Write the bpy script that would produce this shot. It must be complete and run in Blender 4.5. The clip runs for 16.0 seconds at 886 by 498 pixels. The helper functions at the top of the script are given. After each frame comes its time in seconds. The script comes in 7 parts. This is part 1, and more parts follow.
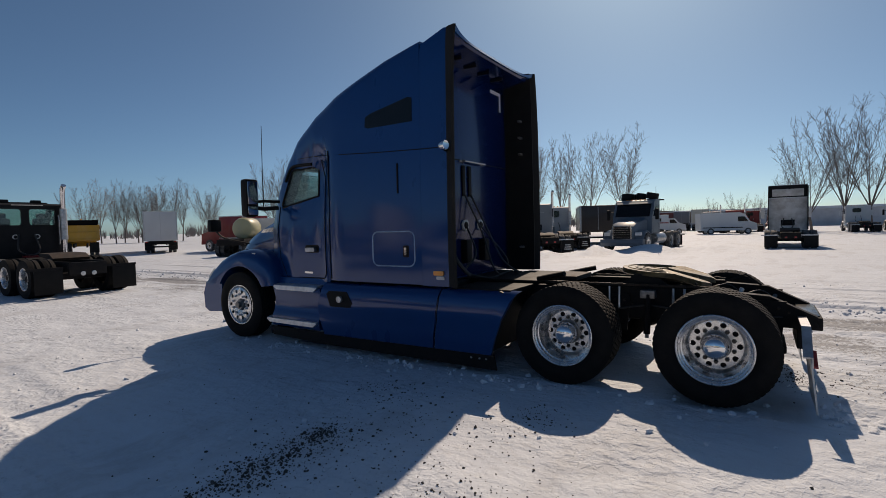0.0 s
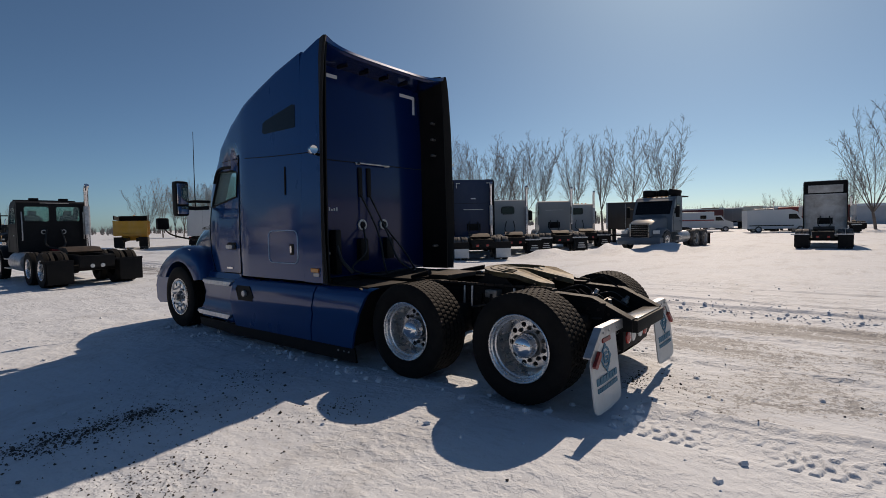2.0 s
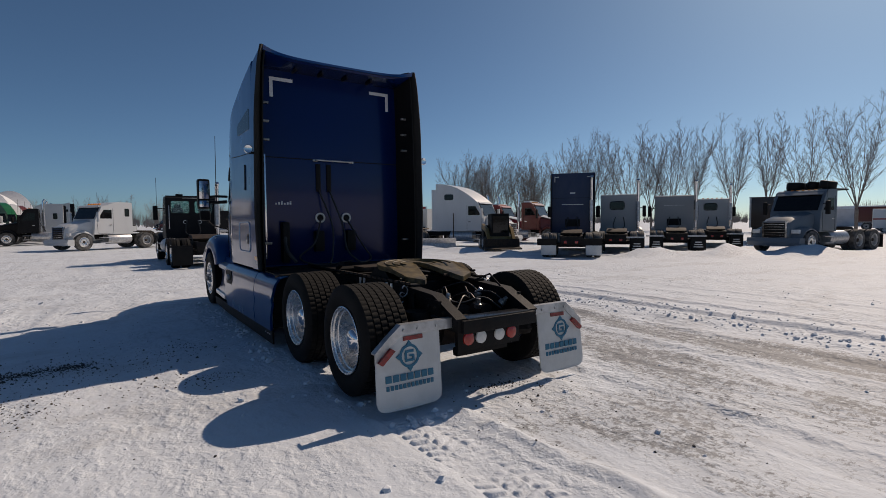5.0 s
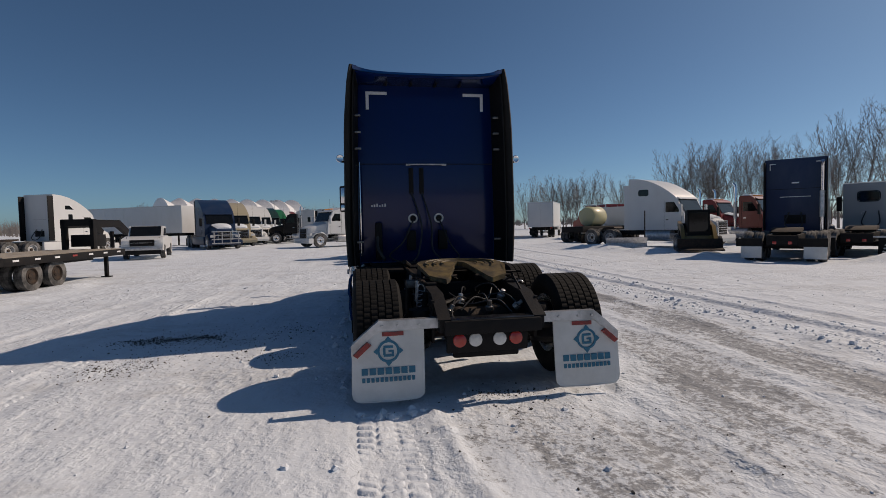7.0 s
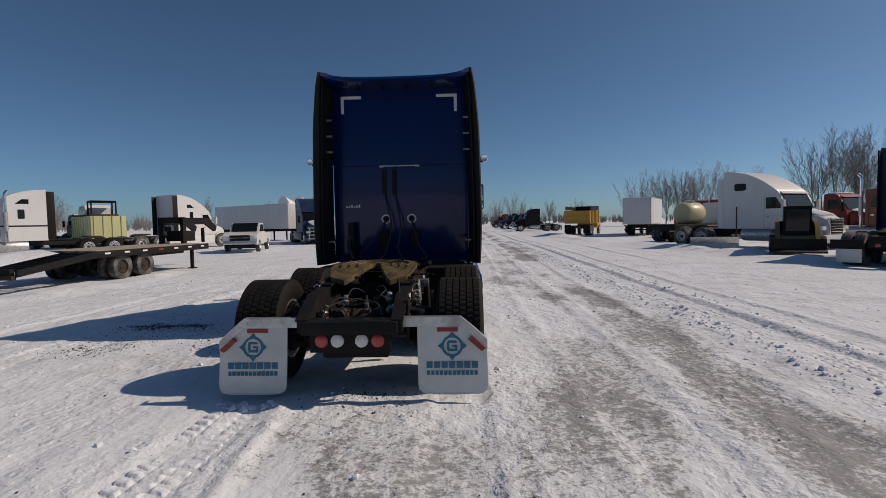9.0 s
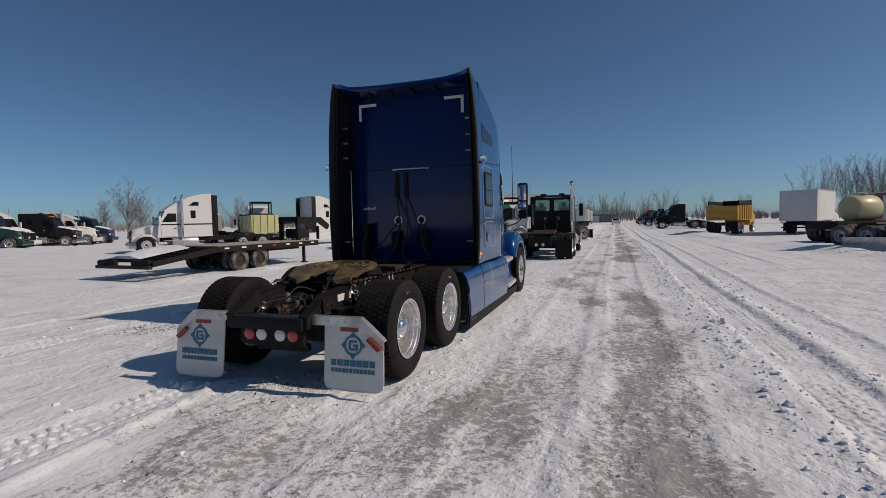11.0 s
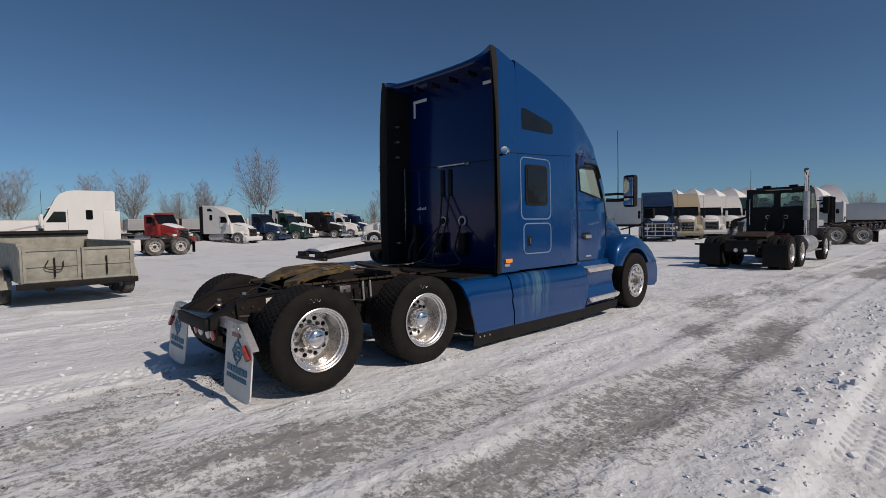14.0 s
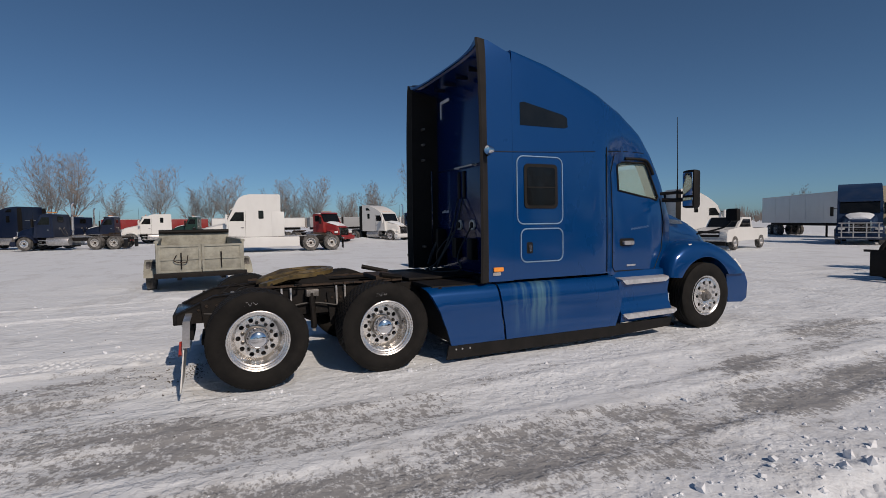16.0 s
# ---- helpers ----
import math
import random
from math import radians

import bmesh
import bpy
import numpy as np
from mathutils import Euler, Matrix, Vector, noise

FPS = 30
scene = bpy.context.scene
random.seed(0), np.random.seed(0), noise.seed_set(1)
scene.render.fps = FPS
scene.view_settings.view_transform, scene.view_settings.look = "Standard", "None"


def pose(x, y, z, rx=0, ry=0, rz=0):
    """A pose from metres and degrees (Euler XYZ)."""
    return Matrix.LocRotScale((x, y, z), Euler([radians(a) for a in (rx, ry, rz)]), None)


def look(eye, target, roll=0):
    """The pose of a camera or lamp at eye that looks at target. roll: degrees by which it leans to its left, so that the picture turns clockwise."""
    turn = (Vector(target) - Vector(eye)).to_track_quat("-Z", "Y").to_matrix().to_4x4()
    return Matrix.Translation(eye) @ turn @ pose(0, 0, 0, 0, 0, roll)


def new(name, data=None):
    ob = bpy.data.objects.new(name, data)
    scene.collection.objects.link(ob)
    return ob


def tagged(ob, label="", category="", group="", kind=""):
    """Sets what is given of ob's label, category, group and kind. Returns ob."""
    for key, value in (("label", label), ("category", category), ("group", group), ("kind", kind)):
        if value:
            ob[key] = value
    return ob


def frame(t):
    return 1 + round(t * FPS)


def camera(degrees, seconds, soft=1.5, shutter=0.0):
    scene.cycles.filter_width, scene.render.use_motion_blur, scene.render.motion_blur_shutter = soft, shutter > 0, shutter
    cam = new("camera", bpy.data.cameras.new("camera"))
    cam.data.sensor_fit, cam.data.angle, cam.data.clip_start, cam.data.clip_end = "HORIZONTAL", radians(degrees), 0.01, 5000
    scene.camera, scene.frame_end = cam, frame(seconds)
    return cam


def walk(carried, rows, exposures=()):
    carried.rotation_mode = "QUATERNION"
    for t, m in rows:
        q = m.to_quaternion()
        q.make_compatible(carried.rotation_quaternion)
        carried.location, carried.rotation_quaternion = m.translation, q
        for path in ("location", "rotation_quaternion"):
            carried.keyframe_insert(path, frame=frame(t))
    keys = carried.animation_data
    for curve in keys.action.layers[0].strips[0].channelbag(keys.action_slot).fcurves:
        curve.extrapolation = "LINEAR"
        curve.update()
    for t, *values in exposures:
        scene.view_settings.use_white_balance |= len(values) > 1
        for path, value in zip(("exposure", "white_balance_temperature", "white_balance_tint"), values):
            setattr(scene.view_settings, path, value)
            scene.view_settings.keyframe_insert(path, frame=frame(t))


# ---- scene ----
cam = camera(83.0, 16.0, soft=0.6)
PATH = [
    (0, pose(-5.899, -0.329, 1.587, 87.51, 1.45, -57.66)),
    (0.5, pose(-5.555, -0.810, 1.595, 87.46, 1.44, -56.39)),
    (1, pose(-5.372, -1.286, 1.619, 87.33, 1.34, -55.47)),
    (1.5, pose(-5.105, -1.697, 1.583, 87.23, 1.31, -53.58)),
    (2, pose(-4.925, -2.172, 1.585, 87.21, 1.21, -51.83)),
    (2.5, pose(-4.672, -2.571, 1.545, 87.09, 1.11, -50.14)),
    (3, pose(-4.343, -2.980, 1.537, 87.02, 1.02, -48.22)),
    (3.2, pose(-4.236, -3.136, 1.559, 87.00, 1.02, -47.25)),
    (5.3, pose(-2.672, -4.215, 1.529, 86.93, 0.59, -31.00)),
    (5.5, pose(-2.521, -4.276, 1.537, 86.97, 0.71, -28.17)),
    (6, pose(-2.086, -4.424, 1.507, 87.09, 1.04, -19.32)),
    (6.5, pose(-1.602, -4.677, 1.505, 87.25, 1.12, -13.52)),
    (7, pose(-1.126, -4.814, 1.502, 87.19, 1.17, -9.99)),
    (7.5, pose(-0.574, -4.927, 1.508, 87.17, 1.14, -7.46)),
    (8, pose(-0.083, -5.022, 1.509, 87.06, 0.99, -5.92)),
    (8.5, pose(0.469, -4.942, 1.503, 86.97, 1.02, -2.27)),
    (9, pose(1.008, -4.973, 1.529, 86.99, 1.05, 2.51)),
    (9.2, pose(1.208, -4.959, 1.523, 86.98, 1.03, 3.96)),
    (11.3, pose(3.355, -4.473, 1.563, 87.00, 1.10, 21.50)),
    (11.5, pose(3.485, -4.286, 1.531, 87.07, 1.02, 23.32)),
    (12, pose(3.885, -3.887, 1.541, 87.14, 1.03, 29.22)),
    (12.5, pose(4.306, -3.560, 1.568, 87.14, 0.96, 33.55)),
    (13, pose(4.615, -3.117, 1.545, 87.18, 0.97, 39.49)),
    (13.5, pose(5.026, -2.730, 1.559, 87.18, 0.96, 43.54)),
    (14, pose(5.345, -2.348, 1.569, 87.08, 0.87, 46.75)),
    (14.5, pose(5.611, -1.826, 1.583, 87.21, 0.96, 54.09)),
    (15, pose(5.895, -1.394, 1.602, 87.23, 0.93, 59.36)),
    (15.5, pose(6.138, -0.855, 1.616, 87.13, 0.92, 63.21)),
    (16, pose(6.381, -0.340, 1.636, 87.03, 0.79, 65.72)),
]
walk(cam, PATH, exposures=[(0.0, 0.04, 6960, 13), (1.5, 0.03, 6960, 13), (3.2, -0.02, 6860, 13), (5.5, -0.02, 6760, 13), (9.0, -0.02, 6750, 13), (16.0, -0.06, 6600, 12)])
# The sun stands over the right flank of the tractor unit, a little ahead of it.
SUN_AZ, SUN_EL = radians(79), radians(38.5)
world = bpy.data.worlds.new("sky")
scene.world = world
world.use_nodes = True
wn = world.node_tree.nodes
sky = wn.new("ShaderNodeTexSky")
sky.sky_type, sky.sun_disc = 'NISHITA', False
sky.sun_elevation, sky.sun_rotation = SUN_EL, SUN_AZ
sky.air_density, sky.dust_density, sky.ozone_density, sky.altitude = 0.65, 1.5, 3.0, 1000
wn["Background"].inputs["Strength"].default_value = 0.066
clear = wn.new("ShaderNodeMix")
clear.data_type, clear.blend_type = 'RGBA', 'MULTIPLY'
clear.inputs[0].default_value, clear.inputs[7].default_value = 1.0, (0.77, 1.0, 1.05, 1)
world.node_tree.links.new(sky.outputs[0], clear.inputs[6])
world.node_tree.links.new(clear.outputs[2], wn["Background"].inputs["Color"])
sun_data = bpy.data.lights.new("sun", 'SUN')
sun_data.energy, sun_data.angle, sun_data.color = 3.4, radians(0.53), (1.0, 0.84, 0.685)
sun = new("sun", sun_data)
toward = Vector((math.sin(SUN_AZ) * math.cos(SUN_EL), math.cos(SUN_AZ) * math.cos(SUN_EL), math.sin(SUN_EL)))
sun.matrix_basis = look(toward * 60, (0, 0, 0))


# ---- materials ----
def mat(name, base, second=None, scale=6.0, rough=0.5, metal=0.0, bump=0.0, bscale=60.0, coat=0.0, mixlow=0.4, mixhigh=0.65,
        stretch=(1, 1, 1), rvar=0.12, spec=0.5):
    """A surface with two colours mixed by noise, uneven gloss and fine relief."""
    m = bpy.data.materials.new(name)
    m.use_nodes = True
    n, l = m.node_tree.nodes, m.node_tree.links
    p = n["Principled BSDF"]
    second = second or tuple(c * 0.8 for c in base)
    co = n.new("ShaderNodeTexCoord")
    mp = n.new("ShaderNodeMapping")
    mp.inputs["Scale"].default_value = stretch
    l.new(co.outputs["Object"], mp.inputs["Vector"])
    n1 = n.new("ShaderNodeTexNoise")
    n1.inputs["Scale"].default_value, n1.inputs["Detail"].default_value, n1.inputs["Roughness"].default_value = scale, 6, 0.65
    l.new(mp.outputs[0], n1.inputs["Vector"])
    ramp = n.new("ShaderNodeMapRange")
    ramp.inputs[1].default_value, ramp.inputs[2].default_value = mixlow, mixhigh
    l.new(n1.outputs["Fac"], ramp.inputs[0])
    mix = n.new("ShaderNodeMix")
    mix.data_type = 'RGBA'
    mix.inputs[6].default_value, mix.inputs[7].default_value = (*base, 1), (*second, 1)
    l.new(ramp.outputs[0], mix.inputs[0])
    l.new(mix.outputs[2], p.inputs["Base Color"])
    rr = n.new("ShaderNodeMapRange")
    rr.inputs[3].default_value, rr.inputs[4].default_value = max(rough - rvar, 0.02), min(rough + rvar, 1)
    l.new(n1.outputs["Fac"], rr.inputs[0])
    l.new(rr.outputs[0], p.inputs["Roughness"])
    p.inputs["Metallic"].default_value = metal
    p.inputs["Specular IOR Level"].default_value = spec
    p.inputs["Coat Weight"].default_value = coat
    p.inputs["Coat Roughness"].default_value = 0.09
    if bump:
        n2 = n.new("ShaderNodeTexNoise")
        n2.inputs["Scale"].default_value, n2.inputs["Detail"].default_value = bscale, 5
        l.new(mp.outputs[0], n2.inputs["Vector"])
        b = n.new("ShaderNodeBump")
        b.inputs["Strength"].default_value, b.inputs["Distance"].default_value = bump, 0.01
        l.new(n2.outputs["Fac"], b.inputs["Height"])
        l.new(b.outputs[0], p.inputs["Normal"])
    return m


def paint(name, base, dirt=0.25, rough=0.32, coat=0.5, metal=0.0, spec=0.3):
    grime = tuple(c * (1 - dirt) + 0.35 * dirt for c in base)
    return mat(name, base, grime, 1.3, rough, metal, 0.02, 90, coat, 0.45, 0.8, (1, 1, 0.5), spec=spec)


def glass(name, tint, rough=0.03, alpha=1.0):
    m = bpy.data.materials.new(name)
    m.use_nodes = True
    n, l = m.node_tree.nodes, m.node_tree.links
    p = n["Principled BSDF"]
    out = n["Material Output"]
    p.inputs["Base Color"].default_value = (*tint, 1)
    p.inputs["Roughness"].default_value = rough
    p.inputs["IOR"].default_value = 1.5
    tr = n.new("ShaderNodeBsdfTransparent")
    tr.inputs[0].default_value = (*tint, 1)
    mx = n.new("ShaderNodeMixShader")
    mx.inputs[0].default_value = alpha
    l.new(tr.outputs[0], mx.inputs[1])
    l.new(p.outputs[0], mx.inputs[2])
    l.new(mx.outputs[0], out.inputs[0])
    return m


BLUE = paint("blue_metallic_paint", (0.0, 0.041, 0.163), 0.0, 0.30, 0.9, 0.25, 0.1)
# A darker blue than the body, for back wall and lip lining.
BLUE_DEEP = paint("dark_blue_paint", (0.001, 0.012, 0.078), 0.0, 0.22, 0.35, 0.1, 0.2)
BLACKPL = mat("black_plastic", (0.006, 0.006, 0.006), (0.011, 0.010, 0.010), 5, 0.6, 0, 0.1, 200, spec=0.2)
TRIMBLK = mat("grey_rubber_extender", (0.010, 0.0092, 0.0085), (0.019, 0.0168, 0.015), 3, 0.7, 0, 0.15, 120, spec=0.3)
TYRE = mat("tyre_rubber", (0.005, 0.0049, 0.005), (0.013, 0.0122, 0.0115), 5, 0.8, 0, 0.25, 80, spec=0.2)
TYREDIRTY = mat("salted_tyre_rubber", (0.03, 0.03, 0.03), (0.15, 0.145, 0.14), 4, 0.85, 0, 0.25, 80)
ALLOY = mat("polished_aluminium", (0.80, 0.79, 0.78), (0.62, 0.61, 0.60), 7, 0.27, 0.85, 0.05, 120)
CHROME = mat("chrome", (0.8, 0.8, 0.82), (0.7, 0.7, 0.72), 4, 0.1, 1.0, rvar=0.05)
STEPALU = mat("step_aluminium", (0.72, 0.72, 0.73), (0.55, 0.55, 0.56), 10, 0.34, 0.65, 0.1, 90)
NUTGREY = mat("dark_lug_steel", (0.05, 0.048, 0.045), (0.10, 0.09, 0.08), 20, 0.42, 0.7, 0.1, 60)
HUBGREY = mat("greasy_hub_metal", (0.16, 0.15, 0.14), (0.30, 0.29, 0.28), 14, 0.4, 0.7, 0.2, 60)
ALUDULL = mat("dull_aluminium", (0.55, 0.55, 0.56), (0.36, 0.36, 0.36), 8, 0.42, 0.8, 0.1, 80)
FRAME = mat("black_frame_paint", (0.004, 0.004, 0.005), (0.012, 0.010, 0.009), 7, 0.68, 0.0, 0.3, 60, spec=0.25)
GLOSSBLK = mat("scuffed_gloss_black", (0.006, 0.006, 0.007), (0.03, 0.024, 0.018), 10, 0.3, 0.0, 0.15, 60, 0.3, 0.5, 0.7)
RUST = mat("rusty_steel", (0.018, 0.013, 0.010), (0.055, 0.034, 0.022), 9, 0.75, 0.2, 0.4, 60)
GREASE = mat("greased_fifth_wheel_plate", (0.15, 0.108, 0.04), (0.04, 0.031, 0.018), 7, 0.6, 0.1, 0.35, 25, 0.1, 0.38, 0.62)
FLAPW = mat("white_mud_flap_rubber", (0.64, 0.64, 0.62), (0.54, 0.54, 0.52), 3, 0.45, 0, 0.08, 40)
TEAL = mat("teal_print", (0.015, 0.13, 0.22), (0.02, 0.16, 0.25), 20, 0.5)
REDLENS = mat("red_lens", (0.42, 0.03, 0.02), (0.34, 0.02, 0.015), 20, 0.18, 0, 0, 60, 0.6)
WHITELENS = mat("white_lens", (0.7, 0.7, 0.68), (0.6, 0.6, 0.58), 20, 0.18, 0, 0, 60, 0.6)
AMBER = mat("amber_lens", (0.85, 0.30, 0.03), (0.75, 0.25, 0.03), 20, 0.2, 0, 0, 60, 0.6)
TAPE = mat("reflective_tape", (0.68, 0.69, 0.71), (0.6, 0.6, 0.62), 30, 0.35)
REDTAPE = mat("red_reflective_tape", (0.34, 0.035, 0.028), (0.16, 0.03, 0.025), 30, 0.35)
TRIMSILVER = mat("bright_seal_trim", (0.26, 0.38, 0.54), (0.20, 0.31, 0.46), 10, 0.35, 0.4)
GLASSDK = mat("dark_tinted_glass", (0.005, 0.006, 0.007), (0.009, 0.010, 0.011), 3, 0.05, 0, 0, 60, 0.0, rvar=0.02, spec=0.35)
GLASSCLR = glass("clear_green_glass", (0.72, 0.84, 0.80), 0.03, 0.16)


def streaked(name, base, salt, y0, y1):
    """Paint with a soft run of dried salt down one stretch of the panel."""
    m = paint(name, base, 0.0, 0.30, 0.9, 0.25, 0.1)
    n, l = m.node_tree.nodes, m.node_tree.links
    p = n["Principled BSDF"]
    old = p.inputs["Base Color"].links[0].from_socket
    co = n.new("ShaderNodeTexCoord")
    sep = n.new("ShaderNodeSeparateXYZ")
    l.new(co.outputs["Object"], sep.inputs[0])
    mp = n.new("ShaderNodeMapping")
    mp.inputs["Scale"].default_value = (1, 6, 0.5)
    l.new(co.outputs["Object"], mp.inputs["Vector"])
    t = n.new("ShaderNodeTexNoise")
    t.inputs["Scale"].default_value, t.inputs["Detail"].default_value = 1.6, 5
    l.new(mp.outputs[0], t.inputs["Vector"])
    f = None
    for a, b, src in ((y0 - 0.05, y0 + 0.14, sep.outputs[1]), (y1 + 0.10, y1 - 0.12, sep.outputs[1]), (0.40, 0.62, t.outputs["Fac"]), (0.22, 0.62, sep.outputs[2])):
        r = n.new("ShaderNodeMapRange")
        r.inputs[1].default_value, r.inputs[2].default_value = a, b
        l.new(src, r.inputs[0])
        if f is None:
            f = r.outputs[0]
        else:
            q = n.new("ShaderNodeMath")
            q.operation = 'MULTIPLY'
            l.new(f, q.inputs[0])
            l.new(r.outputs[0], q.inputs[1])
            f = q.outputs[0]
    mix = n.new("ShaderNodeMix")
    mix.data_type = 'RGBA'
    l.new(f, mix.inputs[0])
    l.new(old, mix.inputs[6])
    mix.inputs[7].default_value = (*salt, 1)
    l.new(mix.outputs[2], p.inputs["Base Color"])
    return m


STREAK = streaked("salt_streaked_paint", (0.0, 0.041, 0.163), (0.07, 0.165, 0.24), 2.90, 3.52)
CABIN = mat("dark_cab_interior", (0.03, 0.03, 0.032), (0.05, 0.05, 0.05), 5, 0.8)
# Green-grey that stands in for sky reflected in the door windows.
CURTAIN = mat("curtain_sky_tone", (0.15, 0.19, 0.19), (0.12, 0.155, 0.155), 5, 0.9, 0, 0.2, 20)
HOSE = mat("black_hose", (0.015, 0.015, 0.016), (0.03, 0.03, 0.03), 8, 0.5)
BARK = mat("grey_brown_bark", (0.19, 0.165, 0.145), (0.12, 0.10, 0.09), 3, 0.9, 0, 0.3, 30)
TWIG = mat("brown_grey_twigs", (0.235, 0.21, 0.195), (0.17, 0.152, 0.14), 3, 0.9)
WOODDECK = mat("weathered_plank", (0.23, 0.20, 0.165), (0.33, 0.30, 0.26), 5, 0.8, 0, 0.3, 40, stretch=(8, 0.6, 1))


def snow_material(name, patches):
    """Packed snow: bright crust, dull ice, and worn grey patches streaked along the lane."""
    m = bpy.data.materials.new(name)
    m.use_nodes = True
    n, l = m.node_tree.nodes, m.node_tree.links
    p = n["Principled BSDF"]
    co = n.new("ShaderNodeTexCoord")

    def noisy(scale, detail, stretch=(1, 1, 1), rough=0.6):
        mp = n.new("ShaderNodeMapping")
        mp.inputs["Scale"].default_value = stretch
        l.new(co.outputs["Object"], mp.inputs["Vector"])
        t = n.new("ShaderNodeTexNoise")
        t.inputs["Scale"].default_value, t.inputs["Detail"].default_value, t.inputs["Roughness"].default_value = scale, detail, rough
        l.new(mp.outputs[0], t.inputs["Vector"])
        return t.outputs["Fac"]

    def ramped(s, a, b, c=0.0, d=1.0):
        r = n.new("ShaderNodeMapRange")
        r.inputs[1].default_value, r.inputs[2].default_value, r.inputs[3].default_value, r.inputs[4].default_value = a, b, c, d
        l.new(s, r.inputs[0])
        return r.outputs[0]

    def op(kind, a, b):
        q = n.new("ShaderNodeMath")
        q.operation = kind
        for i, s in enumerate((a, b)):
            if isinstance(s, (int, float)):
                q.inputs[i].default_value = s
            else:
                l.new(s, q.inputs[i])
        return q.outputs[0]

    def blend(f, a, b):
        q = n.new("ShaderNodeMix")
        q.data_type = 'RGBA'
        l.new(f, q.inputs[0])
        for i, s in ((6, a), (7, b)):
            if isinstance(s, tuple):
                q.inputs[i].default_value = (*s, 1)
            else:
                l.new(s, q.inputs[i])
        return q.outputs[2]

    broad = noisy(0.22, 4, (1.7, 0.6, 1))
    mid = noisy(1.1, 7, (1.6, 0.5, 1), 0.7)
    grain = noisy(9, 8, (1.35, 0.6, 1), 0.72)
    flake = noisy(6.5, 4, (1.15, 0.75, 1), 0.52)
    crumb = noisy(30, 4, (1, 1, 1), 0.7)
    specks = noisy(42, 3)
    plates = ramped(flake, 0.43, 0.60)
    plates2 = ramped(noisy(13, 3, (0.9, 1.1, 1), 0.5), 0.47, 0.58)
    col = blend(ramped(mid, 0.35, 0.7), (0.68, 0.73, 0.787), (0.606, 0.65, 0.702))
    glaze = op('MULTIPLY', ramped(noisy(0.7, 5, (0.55, 1.5, 1), 0.62), 0.53, 0.60), ramped(noisy(6, 5, (0.8, 1.4, 1), 0.7), 0.42, 0.58, 0.25, 0.62))
    col = blend(glaze, col, (0.50, 0.525, 0.555))
    col = blend(op('MULTIPLY', ramped(grain, 0.55, 0.60), op('MULTIPLY', ramped(mid, 0.45, 0.60), 0.35)), col, (0.465, 0.495, 0.535))
    if patches:
        sep = n.new("ShaderNodeSeparateXYZ")
        l.new(co.outputs["Object"], sep.inputs[0])
        x_, y_ = sep.outputs[0], sep.outputs[1]
        sway = op('MULTIPLY', op('SUBTRACT', noisy(0.35, 3), 0.5), 1.6)

        def stripe(c, half, soft, high):
            return ramped(op('ABSOLUTE', op('ADD', op('SUBTRACT', x_, c), sway), 0), half, half + soft, high, 0.0)

        cover = ramped(noisy(0.55, 3, (1.2, 0.55, 1), 0.55), 0.42, 0.56, 0.12, 1.0)
        lane = op('MULTIPLY', op('MAXIMUM', stripe(2.3, 0.35, 0.8, 0.68), stripe(3.55, 0.22, 0.6, 1.0)), cover)
        behind = op('MULTIPLY', op('MULTIPLY', stripe(0.75, 0.9, 0.7, 0.50), ramped(y_, -0.7, -1.5)), cover)
        near = op('MULTIPLY', stripe(3.45, 0.22, 0.6, 0.78), ramped(op('ABSOLUTE', op('SUBTRACT', y_, 0.2), 0), 2.0, 4.2, 1.0, 0.0))
        lane = op('MAXIMUM', lane, near)
        area = op('ADD', op('MAXIMUM', lane, behind), op('MULTIPLY', op('SUBTRACT', op('ADD', op('MULTIPLY', broad, 0.45), op('MULTIPLY', mid, 0.75)), 0.62), 2.6))
        chips = op('ADD', op('MULTIPLY', noisy(11, 6, (0.95, 1.05, 1), 0.66), 0.55), op('MULTIPLY', noisy(34, 5, (0.8, 1.2, 1), 0.7), 0.45))
        worn = ramped(op('ADD', chips, op('MULTIPLY', area, 0.26)), 0.635, 0.70)
        col = blend(ramped(area, 0.22, 0.90, 0.0, 0.46), col, (0.43, 0.44, 0.455))
        col = blend(op('MULTIPLY', worn, op('MULTIPLY', ramped(area, 0.0, 0.45), 0.85)), col, (0.225, 0.23, 0.238))
        warm = op('MULTIPLY', ramped(broad, 0.40, 0.55), ramped(grain, 0.52, 0.60))
        col = blend(op('MULTIPLY', warm, 0.12), col, (0.55, 0.54, 0.50))
    col = blend(ramped(specks, 0.74, 0.77, 0.0, 0.7), col, (0.16, 0.14, 0.125))
    l.new(col, p.inputs["Base Color"])
    l.new(ramped(mid, 0.3, 0.75, 0.70, 0.55), p.inputs["Roughness"])
    p.inputs["Specular IOR Level"].default_value = 0.12
    h = op('ADD', op('ADD', op('MULTIPLY', plates, 0.42), op('MULTIPLY', plates2, 0.20)), op('ADD', op('MULTIPLY', grain, 0.16), op('MULTIPLY', crumb, 0.05)))
    h = op('MULTIPLY', h, ramped(noisy(0.8, 3, (1.2, 0.7, 1)), 0.38, 0.60, 0.45, 1.15))
    b = n.new("ShaderNodeBump")
    b.inputs["Strength"].default_value, b.inputs["Distance"].default_value = 1.0, 0.019
    l.new(h, b.inputs["Height"])
    l.new(b.outputs[0], p.inputs["Normal"])
    return m


SNOW = snow_material("packed_snow", True)
SNOWCLEAN = snow_material("clean_snow", False)
CLUMP = mat("loose_snow", (0.73, 0.77, 0.82), (0.65, 0.69, 0.745), 9, 0.7, 0, 0.4, 60)


